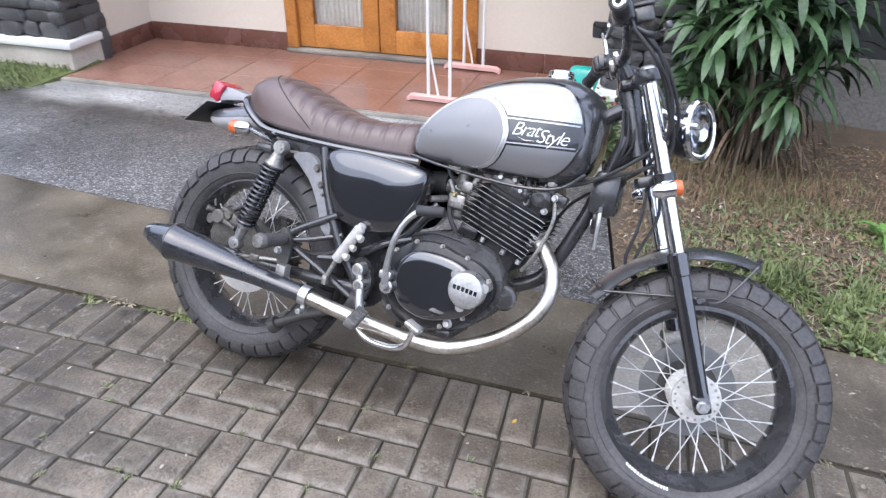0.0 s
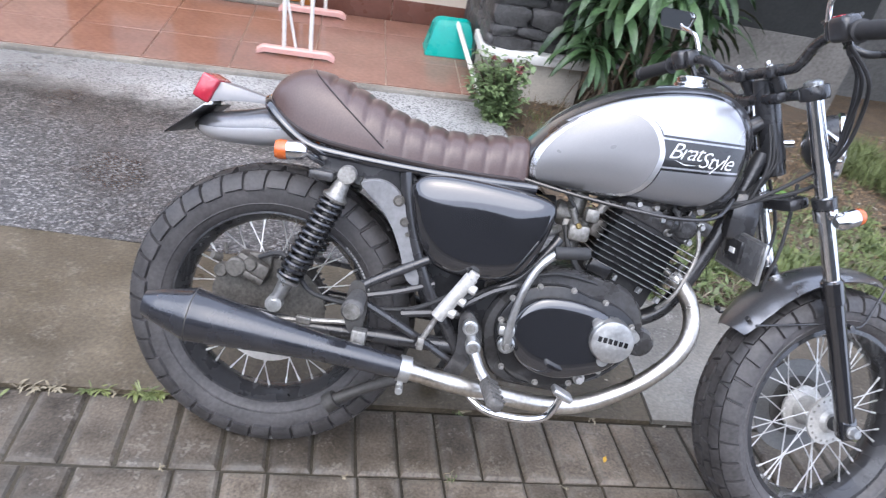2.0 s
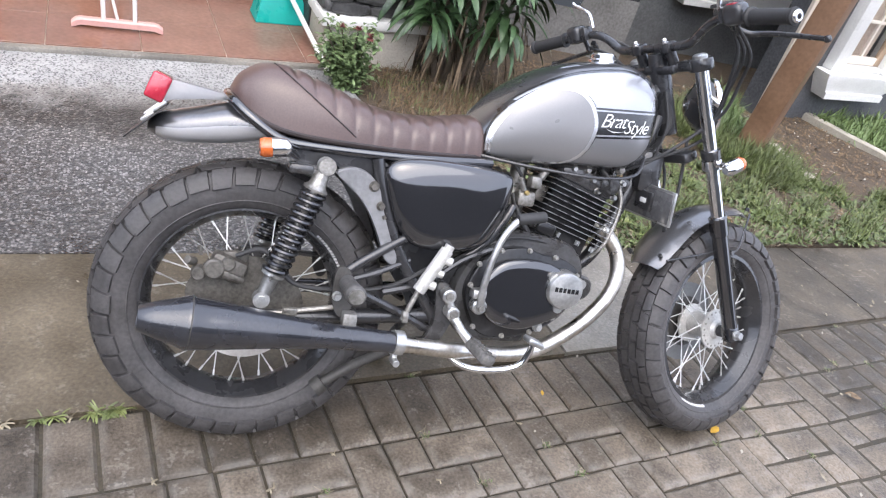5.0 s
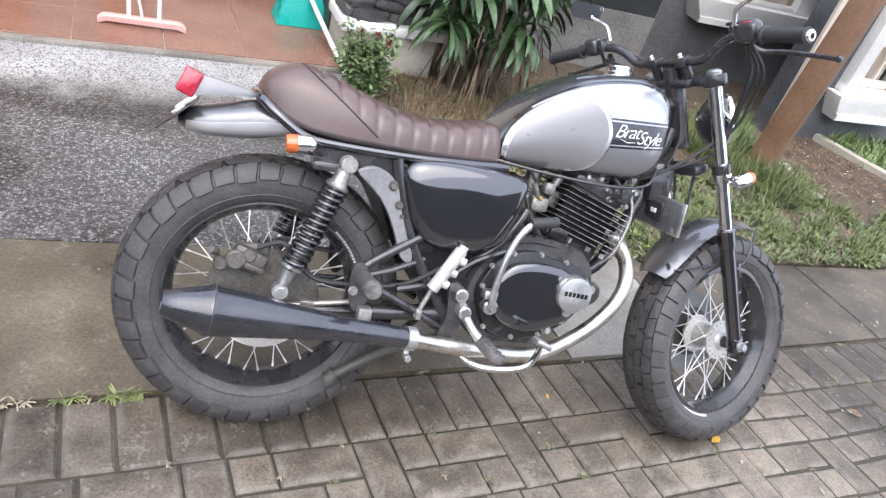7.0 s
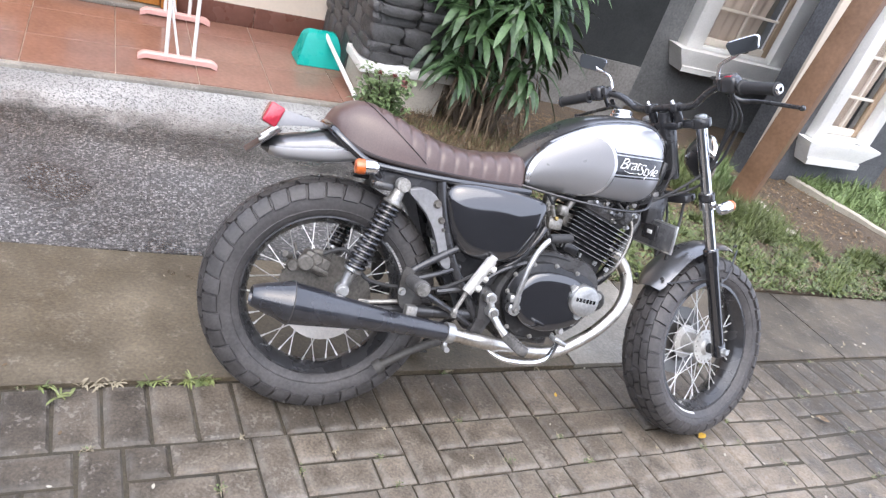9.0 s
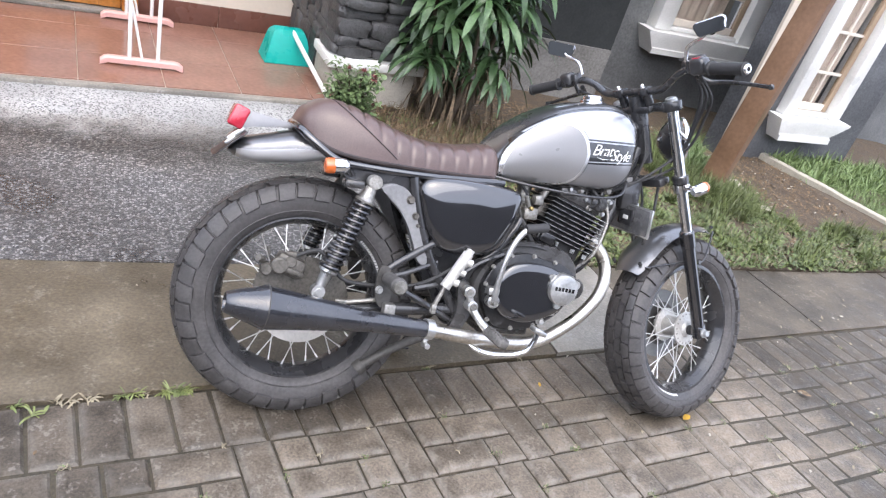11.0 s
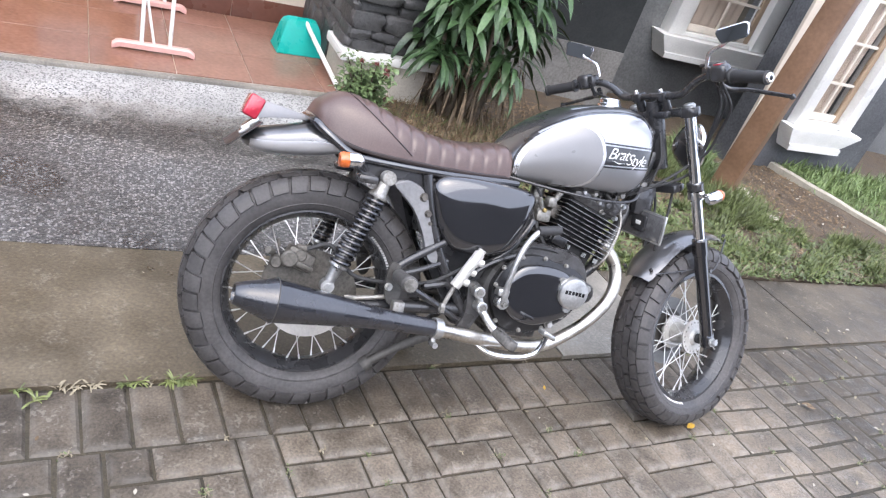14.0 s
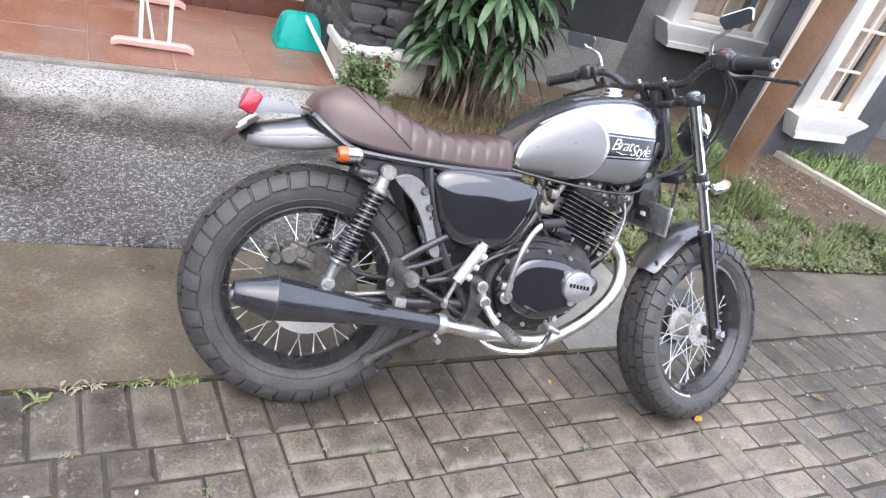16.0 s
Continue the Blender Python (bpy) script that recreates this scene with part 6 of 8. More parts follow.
mirrored(lettering)
part("tank_lip", tube([(0.47, -0.09, 0.392), (0.57, -0.112, 0.383), (0.70, -0.128, 0.377), (0.80, -0.126, 0.379), (0.87, -0.11, 0.395), (0.91, -0.07, 0.435)], 0.004, 8), M_BLACK, TANK)
cap = lathe([(0, 0), (0.036, 0), (0.036, 0.008), (0.031, 0.011), (0.031, 0.02), (0.027, 0.024), (0, 0.025)], 32, None, Matrix.Translation((0.785, 0, 0.640)) @ pose(0, 0, 0, 0, -4, 0))
part("filler_cap", cap, M_CHROME, TANK, "chrome screw-on filler cap")

# -- seat --
SX = [-0.066, -0.055, -0.035, -0.01, 0.02, 0.055, 0.10, 0.145, 0.19, 0.24, 0.31, 0.40, 0.45, 0.472, 0.480]
ST = [0.462, 0.484, 0.503, 0.517, 0.521, 0.517, 0.504, 0.489, 0.474, 0.462, 0.455, 0.462, 0.471, 0.468, 0.450]
SB = [0.448, 0.438, 0.424, 0.409, 0.397, 0.390, 0.386, 0.384, 0.383, 0.382, 0.382, 0.384, 0.387, 0.388, 0.390]
SW = [0.050, 0.075, 0.092, 0.104, 0.112, 0.118, 0.122, 0.122, 0.121, 0.119, 0.114, 0.105, 0.099, 0.095, 0.085]


def seam_x(z):
    return 0.012 + (0.520 - z) * 1.40


def seat_point(x, a, lift=0.0):
    t, b, w = flowing(x, SX, ST), flowing(x, SX, SB), flowing(x, SX, SW)
    c, s = math.cos(a), math.sin(a)
    y = w * math.copysign(abs(c) ** 0.62, c)
    z = b + (t - b) * max(0.0, s) ** 0.62
    g = 0.0
    if x > seam_x(z) + 0.006:
        ph = ((x - 0.055) / 0.0415) % 1.0
        g = 0.0052 * math.exp(-((min(ph, 1 - ph)) / 0.16) ** 2) * min(1, (x - seam_x(z)) / 0.03) * min(1, max(0, 0.475 - x) / 0.02) * min(1.0, 0.25 + s)
    n = Vector((0, c, max(0.0, s)))
    return Vector((x, y, z)) + n * (lift - g)


secs = [[seat_point(x, a) for a in np.linspace(0, math.pi, 30)] for x in [*np.linspace(-0.066, 0.05, 40), *np.linspace(0.0515, 0.480, 230)]]
SEAT = part("seat", loft(secs), M_LEATHER, BIKE, "brown leather seat, plain hump and ribbed front", None, 60)
for s in (-1, 1):
    pts = []
    for z in np.linspace(0.519, 0.398, 16):
        x = seam_x(z)
        t, b = flowing(x, SX, ST), flowing(x, SX, SB)
        q = min(1.0, max(0.0, (z - b) / (t - b)))
        a = math.asin(q ** (1 / 0.62))
        pts.append(seat_point(x, a if s > 0 else math.pi - a, 0.0008))
    part("seam_piping", tube(pts, 0.0014, 7, 2), M_PIPING, SEAT, "dark seam piping")
base = [(x, (flowing(x, SX, SW) * 0.98), flowing(x, SX, SB)) for x in np.linspace(-0.064, 0.478, 24)]
sb = bmesh.new()
for s in (-1, 1):
    tube([(x, s * y, z - 0.001) for x, y, z in base], 0.006, 8, 1, sb)
part("seat_edge", sb, M_PIPING, SEAT, "dark brown lower seat edge")

# -- tail --
TLX = [-0.218, -0.20, -0.17, -0.12, -0.06, -0.01, 0.02]
TLT = [0.372, 0.388, 0.398, 0.412, 0.428, 0.422, 0.395]
TLB = [0.352, 0.342, 0.336, 0.338, 0.345, 0.356, 0.366]
TLW = [0.035, 0.058, 0.070, 0.078, 0.084, 0.09, 0.092]
secs = []
for x in np.linspace(-0.218, 0.02, 30):
    t, b, w = flowing(x, TLX, TLT), flowing(x, TLX, TLB), flowing(x, TLX, TLW)
    c, h = (t + b) / 2, (t - b) / 2
    secs.append([(x, w * math.copysign(abs(math.cos(a)) ** 0.75, math.cos(a)), c + h * math.copysign(abs(math.sin(a)) ** 0.8, math.sin(a))) for a in np.linspace(0, 2 * math.pi, 32, endpoint=False)])
cowl = loft(secs)
for f in cowl.faces:
    c = f.calc_center_median()
    f.material_index = 1 if c.z < lerp(c.x, TLX, TLB) * 0.52 + lerp(c.x, TLX, TLT) * 0.48 and c.x > -0.2 else 0
TAIL = part("tail_cowl", cowl, [M_GUARD, M_SWOOSH], BIKE, "duck-tail rear cowl, gunmetal over pale silver", None, 60)
tl = [[(x, y * k, zz) for y, zz in ((-w, b), (w, b), (w, (b + t) / 2), (w * 0.8, t), (-w * 0.8, t), (-w, (b + t) / 2))] for x, k, w, b, t in ((-0.19, 1, 0.040, 0.414, 0.457), (-0.17, 1, 0.040, 0.420, 0.457), (-0.12, 1, 0.033, 0.428, 0.450), (-0.065, 1, 0.026, 0.432, 0.442))]
LAMP = part("tail_lamp", loft(tl), M_LAMPGREY, BIKE, "dull silver tail lamp with red lens")
part("lens", box(0, 0, 0, 0.038, 0.094, 0.054, 0.006, Matrix.Translation((-0.203, 0, 0.440)) @ pose(0, 0, 0, 0, 20, 0), None, 3), M_RED, LAMP, "ribbed red lens")
pm = Matrix.Translation((-0.222, -0.01, 0.372)) @ pose(0, 0, 0, 0, -43, 0)
PLATE = part("number_plate", box(0.004, 0, 0, 0.098, 0.18, 0.003, 0.0012, pm), M_PLATE, BIKE, "small dark number plate, blank")
part("plate_bracket", box(0.03, 0, 0.008, 0.05, 0.06, 0.012, 0.003, pm, box(0.01, -0.04, 0.005, 0.03, 0.012, 0.008, 0.002, pm)), M_ALLOY, PLATE)


def rear_signal(s):
    bm = lathe([(0, 0), (0.009, 0), (0.017, 0.008), (0.0185, 0.02), (0.0185, 0.036), (0, 0.036)], 20, None, along((0.046, s * 0.188, 0.368), (0.0, s * 0.190, 0.363)))
    rod((0.04, s * 0.188, 0.367), (0.07, s * 0.125, 0.345), 0.0065, 10, 0.001, bm)
    sg = part("rear_indicator", bm, M_CHROME, BIKE, "chrome rear indicator with amber lens")
    part("lens", lathe([(0.0185, 0), (0.019, 0.014), (0.016, 0.022), (0, 0.024)], 20, None, along((0.0105, s * 0.1895, 0.364), (-0.03, s * 0.191, 0.36))), M_AMBER, sg, "amber lens")


mirrored(rear_signal)

# -- front end, built in the steering's axes --
AX = -0.751


def fork(s):
    up = rod((0.03, s * 0.098, 0.002), (0.03, s * 0.098, -0.43), 0.0168, 20)
    f = part("fork_tube", up, M_CHROME, BIKE, "chromed fork tube", STEER)
    low = rod((0.03, s * 0.098, -0.405), (0.03, s * 0.098, -0.46), 0.0235, 20, 0.004)
    rod((0.03, s * 0.098, -0.45), (0.03, s * 0.098, AX + 0.02), 0.0205, 20, 0.003, low)
    box(0.03, s * 0.098, AX + 0.005, 0.04, 0.034, 0.05, 0.008, None, low)
    lo = part("fork_leg", low, M_GLOSSBLACK, BIKE, "black painted fork leg", STEER)
    part("fork_bolt", bolt((0.03, s * 0.114, AX), (0.03, s * 0.132, AX), 0.011), M_ALLOY, lo, "", STEER)
    part("fork_cap", lathe([(0, 0), (0.018, 0), (0.018, 0.007), (0.012, 0.011), (0, 0.011)], 16, None, Matrix.Translation((0.03, s * 0.098, 0.001))), M_ALLOY, f, "", STEER)


mirrored(fork)
yk = box(0.0, 0, -0.012, 0.05, 0.12, 0.024, 0.008)
for s in (-1, 1):
    lathe([(0, -0.014), (0.028, -0.014), (0.03, -0.011), (0.03, 0.011), (0.028, 0.014), (0, 0.014)], 24, yk, Matrix.Translation((0.03, s * 0.098, -0.013)))
    box(0.018, s * 0.07, -0.012, 0.045, 0.05, 0.022, 0.006, None, yk)
part("top_yoke", yk, M_BLACK, BIKE, "satin black top fork yoke", STEER)
lk = box(0.0, 0, -0.238, 0.05, 0.13, 0.026, 0.008)
for s in (-1, 1):
    lathe([(0, -0.012), (0.0235, -0.012), (0.0245, 0.010), (0, 0.012)], 24, lk, Matrix.Translation((0.03, s * 0.098, -0.238)))
part("bottom_yoke", lk, M_BLACK, BIKE, "", STEER)
part("front_axle", rod((0.03, -0.12, AX), (0.03, 0.12, AX), 0.008), M_ALLOY, BIKE, "", STEER)
sl = lathe([(0, 0), (0.016, 0), (0.016, 0.03), (0.011, 0.034), (0, 0.034)], 20, None, along((0.03, -0.045, AX), (0.03, -0.09, AX)))
part("axle_spacer", sl, M_GRIP, BIKE, "", STEER)
fc = box(0.02, 0.10, AX + 0.10, 0.05, 0.05, 0.085, 0.01)
part("front_caliper", fc, M_DULLALLOY, BIKE, "", STEER)
for s in (-1, 1):
    rz = rod((-0.002, s * 0.045, 0.0), (-0.012, s * 0.045, 0.038), 0.014, 14, 0.003)
    box(-0.014, s * 0.045, 0.042, 0.036, 0.028, 0.026, 0.005, None, rz)
    cp = part("bar_clamp", rz, M_BLACK, BIKE, "", STEER)
    part("clamp_bolt", bolt((-0.024, s * 0.045, 0.054), (-0.026, s * 0.045, 0.066), 0.006), M_CHROME, cp, "chrome clamp bolt", STEER)
right = [(-0.014, 0.0, 0.042), (-0.014, -0.075, 0.042), (-0.011, -0.112, 0.048), (-0.009, -0.155, 0.078), (-0.012, -0.20, 0.093), (-0.03, -0.27, 0.092), (-0.052, -0.385, 0.084)]
bar = [(x, -y, z) for x, y, z in right[:0:-1]] + right
BAR = part("handlebar", tube(bar, 0.011, 12, 6), M_BLACK, BIKE, "satin black handlebar", STEER)


def grip(s):
    a, b = Vector((-0.033, s * 0.282, 0.0912)), Vector((-0.054, s * 0.395, 0.0833))
    L = (b - a).length
    prof = [(0, 0), (0.02, 0), (0.02, 0.005), (0.0158, 0.008)]
    for k in range(14):
        z = 0.010 + (L - 0.022) * k / 13
        prof += [(0.0162, z), (0.0152, z + 0.003)]
    prof += [(0.0175, L - 0.008), (0.0185, L - 0.004), (0.0175, L), (0.0, L)]
    g = part("grip", lathe(prof, 20, None, along(a, b)), M_GRIP, BAR, "black rubber grip", STEER)
    part("bar_end", lathe([(0.006, 0), (0.0135, 0), (0.0135, 0.006), (0.010, 0.009), (0.006, 0.009), (0.006, -0.004)], 20, None, along(b, b + (b - a))), M_CHROME, BAR, "chrome bar end", STEER)
    sw = box(-0.026, s * 0.245, 0.100, 0.044, 0.045, 0.046, 0.012, None, None, 3)
    box(-0.020, s * 0.215, 0.10, 0.034, 0.02, 0.036, 0.006, None, sw)
    rod((-0.01, s * 0.235, 0.083), (-0.005, s * 0.23, 0.05), 0.006, 8, 0.001, sw)
    q = part("switch_box", sw, M_BLACK, BAR, "black handlebar switch", STEER)
    if s < 0:
        part("stop_switch", box(-0.034, -0.244, 0.121, 0.016, 0.022, 0.006, 0.003), M_RED, BAR, "red engine stop switch", STEER)
        rs = box(0.022, -0.19, 0.098, 0.04, 0.05, 0.032, 0.006)
        box(0.022, -0.19, 0.118, 0.046, 0.056, 0.008, 0.003, None, rs)
        part("brake_reservoir", rs, M_CASE, BAR, "", STEER)
    lev = tube([(0.0, s * 0.215, 0.070), (0.028, s * 0.235, 0.046), (0.040, s * 0.28, 0.040), (0.032, s * 0.36, 0.028), (0.022, s * 0.41, 0.021)], [0.0075, 0.007, 0.0062, 0.0058, 0.0056], 10)
    lathe([(0, -0.008), (0.006, -0.006), (0.008, 0), (0.006, 0.006), (0, 0.008)], 12, lev, Matrix.Translation((0.022, s * 0.412, 0.021)))
    part("lever", lev, M_BLACK, BAR, "black control lever", STEER)


mirrored(grip)


def mirror(s):
    p = [(-0.014, s * 0.195, 0.112), (-0.012, s * 0.20, 0.142), (-0.012, s * 0.212, 0.156), (-0.008, s * 0.25, 0.172), (-0.006, s * 0.26, 0.182)]
    mm = part("mirror", tube(p, [0.0055, 0.0055, 0.005, 0.005, 0.005], 10, 6), M_CHROME, BIKE, "chrome-stemmed rear-view mirror", STEER)
    hm = Matrix.Translation((-0.006, s * 0.275, 0.196)) @ (pose(0, 0, 0, 22, 10, 25) if s > 0 else pose(0, 0, 0, -8, 7, 29))
    wide, tall = (0.094, 0.044) if s > 0 else (0.084, 0.039)
    shape = []
    for cx, cz, a0 in ((0.5, 0.5, 0), (-0.5, 0.5, 90), (-0.44, -0.5, 180), (0.44, -0.5, 270)):
        for k in range(7):
            a = radians(a0 + 15 * k)
            r = 0.011
            shape.append((cx * wide - math.copysign(r, cx) + r * math.cos(a), cz * tall - math.copysign(r, cz) + r * math.sin(a)))
    turn = hm @ pose(0, 0, 0, 0, 0, 90)
    sh = pillow(shape, [(1.0, 0.004), (1.0, -0.002), (0.96, -0.007), (0.84, -0.011)])
    sh.transform(turn)
    rod(hm @ Vector((0.008, 0, -0.008)), hm @ Vector((0.020, 0, -0.012)), 0.012, 12, 0.003, sh)
    part("mirror_shell", sh, M_BLACK, mm, "black mirror shell", STEER)
    part("mirror_rim", pillow(shape, [(1.005, 0.0035), (1.015, 0.005), (1.0, 0.0066), (0.92, 0.0068)]), M_CHROME, mm, "thin chrome rim", STEER @ turn, 20)
    part("mirror_glass", pillow(shape, [(0.90, 0.0064), (0.90, 0.0076)]), M_MIRROR, mm, "reflecting glass", STEER @ turn, 10)


mirrored(mirror)


def front_signal(s):
    z, y = -0.264, s * 0.168
    bm = rod((0.03, s * 0.115, z), (0.018, y, z), 0.0075, 12)
    lathe([(0, 0), (0.009, 0), (0.0165, 0.010), (0.0182, 0.022), (0.0182, 0.046), (0, 0.046)], 20, bm, along((-0.012, y, z), (0.1, y, z)))
    lathe([(0.0215, -0.012), (0.025, -0.012), (0.025, 0.012), (0.0215, 0.012)], 20, bm, Matrix.Translation((0.03, s * 0.098, z)), True)
    sg = part("front_indicator", bm, M_CHROME, BIKE, "chrome front indicator with amber lens", STEER)
    part("lens", lathe([(0.0178, 0), (0.0180, 0.010), (0.015, 0.016), (0, 0.018)], 20, None, along((0.0335, y, z), (0.1, y, z))), M_AMBER, sg, "amber lens", STEER)


mirrored(front_signal)
HL = STEER @ Matrix.Translation((0.094, -0.006, -0.134)) @ pose(0, 0, 0, 0, 0, -38) @ pose(0, 0, 0, 0, 90 + 12, 0) @ Matrix.Scale(0.85, 4)
hb = lathe([(0, -0.026), (0.026, -0.023), (0.050, -0.010), (0.066, 0.006), (0.072, 0.010), (0.060, 0.010), (0, 0.0)], 36, None, HL)
HEAD = part("headlamp", hb, M_BLACK, BIKE, "round headlamp, black bowl and chrome rim")
part("rim_band", lathe([(0.072, 0.008), (0.0755, 0.016), (0.079, 0.048), (0.076, 0.048), (0.071, 0.012)], 40, None, HL, True), M_BLACK, HEAD, "deep black band")
part("rim", lathe([(0.079, 0.048), (0.085, 0.052), (0.085, 0.062), (0.079, 0.068), (0.073, 0.064)], 40, None, HL, True), M_CHROME, HEAD, "chrome rim")
part("reflector", lathe([(0.072, 0.056), (0.055, 0.03), (0.03, 0.015), (0, 0.012)], 36, None, HL), M_CHROME, HEAD)
part("lens", lathe([(0.074, 0.060), (0.065, 0.069), (0.04, 0.076), (0, 0.079), (0, 0.076), (0.04, 0.073), (0.064, 0.066), (0.072, 0.058)], 36, None, HL), M_LENS, HEAD, "clear domed glass")
for s in (-1, 1):
    part("lamp_bracket", tube([(0.045, s * 0.088, -0.09), (0.085, s * 0.088, -0.125), (0.115, s * 0.074, -0.135)], 0.009, 10), M_CHROME, BIKE, "", STEER)

# front mudguard: an arc over the tyre with rolled edges
fm = STEER @ Matrix.Translation((0.03, -0.003, AX + 0.022)) @ pose(0, 0, 0, 0, RAKE, 0)
secs = []
for a in np.linspace(radians(76), radians(151), 34):
    ends = min(1.0, (a - radians(76)) / 0.25, (radians(151) - a) / 0.25) ** 0.5
    hw = 0.045 + 0.022 * max(0.0, ends)
    row = []
    for k in np.linspace(-1, 1, 13):
        row.append((k, 0.326 - 0.022 * abs(k) ** 2.4))
    ring = [(r * math.cos(a), k * hw, r * math.sin(a)) for k, r in row] + [((r - 0.003) * math.cos(a), k * hw * 0.97, (r - 0.003) * math.sin(a)) for k, r in row[::-1]]
    secs.append(ring)
GUARD = part("front_mudguard", loft(secs), M_GUARD, BIKE, "short gunmetal front mudguard", fm, 60)
for s in (-1, 1):
    stays = tube([(0.31 * math.cos(radians(146)), s * 0.062, 0.31 * math.sin(radians(146))), (-0.06, s * 0.085, 0.208), (-0.045, s * 0.09, 0.203)], 0.0028, 8)
    tube([(0.315 * math.cos(radians(79)), s * 0.062, 0.315 * math.sin(radians(79))), (0.0, s * 0.085, 0.22), (-0.03, s * 0.09, 0.205)], 0.0028, 8, 6, stays)
    rod((-0.055, s * 0.092, 0.205), (-0.055, s * 0.108, 0.205), 0.007, 8, 0.001, stays)
    for a in (146, 79):
        rod((0.322 * math.cos(radians(a)), s * 0.05, 0.322 * math.sin(radians(a))), (0.332 * math.cos(radians(a)), s * 0.052, 0.332 * math.sin(radians(a))), 0.006, 8, 0.001, stays)
    part("mudguard_stay", stays, M_BLACK, GUARD, "thin black steel stay", fm)

# rectangular plate behind the forks, with a small emblem
py, pz = Vector((-0.025, 0.146, 0.011)).normalized(), Vector((0.0, -0.032, 0.084))
pz = (pz - py * pz.dot(py)).normalized()
pl = Matrix.Translation((0.965, -0.053, 0.326)) @ Matrix((py.cross(pz), py, pz)).transposed().to_4x4()
HP = part("regulator_plate", box(0, 0, 0, 0.008, 0.165, 0.088, 0.003, pl), M_ALLOY, BIKE, "rectangular alloy-edged black plate")
part("plate_face", box(-0.0045, 0, 0, 0.003, 0.152, 0.076, 0.001, pl), M_PLATEGREY, HP, "scratched dark grey face")
part("plate_boss", box(-0.010, 0.012, 0.004, 0.012, 0.06, 0.05, 0.008, pl), M_BLACK, HP)
part("plate_emblem", box(-0.017, 0.008, 0.004, 0.003, 0.02, 0.012, 0.001, pl), M_LETTER, HP)
part("horn_body", box(0.96, 0.0, 0.40, 0.07, 0.09, 0.11, 0.02, pose(0, 0, 0)), M_BLACK, BIKE)


def S(p):
    return STEER @ Vector(p)


cab = [
    [S((-0.005, -0.225, 0.06)), S((0.03, -0.215, 0.0)), S((0.050, -0.155, -0.08)), S((0.035, -0.10, -0.16)), (0.93, -0.06, 0.425), (0.80, -0.05, 0.378)],
    [S((0.01, -0.20, 0.08)), S((0.045, -0.19, 0.01)), S((0.060, -0.13, -0.10)), S((0.035, -0.08, -0.2)), (0.90, -0.06, 0.42), (0.75, -0.06, 0.40)],
    [S((-0.01, -0.235, 0.07)), S((0.025, -0.235, 0.0)), S((0.055, -0.18, -0.07)), S((0.050, -0.13, -0.14)), S((0.02, -0.07, -0.18))],
    [S((0.02, 0.20, 0.08)), S((0.08, 0.16, 0.03)), S((0.09, 0.10, -0.08)), S((0.02, 0.06, -0.2)), (0.88, 0.02, 0.36), (0.83, 0.04, 0.25)],
    [S((-0.005, 0.225, 0.06)), S((0.06, 0.20, 0.01)), S((0.08, 0.12, -0.10)), S((0.02, 0.05, -0.18))],
    [S((0.015, -0.205, 0.06)), S((0.055, -0.180, -0.01)), S((0.075, -0.115, -0.12)), S((0.04, -0.06, -0.19))],
    [S((0.04, 0.07, -0.2)), S((0.03, 0.06, -0.32)), S((-0.05, 0.05, -0.43)), S((-0.02, 0.075, -0.52)), S((0.03, 0.085, -0.62))],
    [S((0.02, -0.04, -0.2)), S((-0.03, -0.03, -0.33)), S((-0.075, -0.01, -0.42)), S((-0.03, 0.03, -0.5))],
]
for pts in cab:
    part("control_cable", tube(pts, 0.0042, 8, 7), M_GRIP, BIKE, "")
wl = bmesh.new()
for k in range(5):
    tube([(0.955 + 0.01 * k, -0.035 + 0.012 * k, 0.60), (0.97 + 0.012 * k, -0.05 + 0.01 * k, 0.52), (0.955 - 0.005 * k, -0.045 + 0.015 * k, 0.44)], 0.0035, 6, 5, wl)
part("wiring_loom", wl, M_GRIP, BIKE)
# ---- plants ----


def strap_leaf(bm, base, yaw, up, length, width, droop, twist=0.0):
    """One arching leaf with a folded middle, from its base outwards."""
    n = 6
    d = Vector((math.cos(yaw) * math.cos(up), math.sin(yaw) * math.cos(up), math.sin(up)))
    side = Vector((-math.sin(yaw), math.cos(yaw), twist)).normalized()
    p = Vector(base)
    rows = []
    for i in range(n + 1):
        t = i / n
        w = width * (0.35 + 1.3 * t) * (1 - t ** 3) * 0.9 + 0.001
        nrm = side.cross(d).normalized()
        rows.append([bm.verts.new(p + side * w - nrm * w * 0.25), bm.verts.new(p), bm.verts.new(p - side * w - nrm * w * 0.25)])
        d = (d + Vector((0, 0, -droop / n))).normalized()
        p = p + d * (length / n)
    for a, b in zip(rows, rows[1:]):
        bm.faces.new((a[0], b[0], b[1], a[1]))
        bm.faces.new((a[1], b[1], b[2], a[2]))


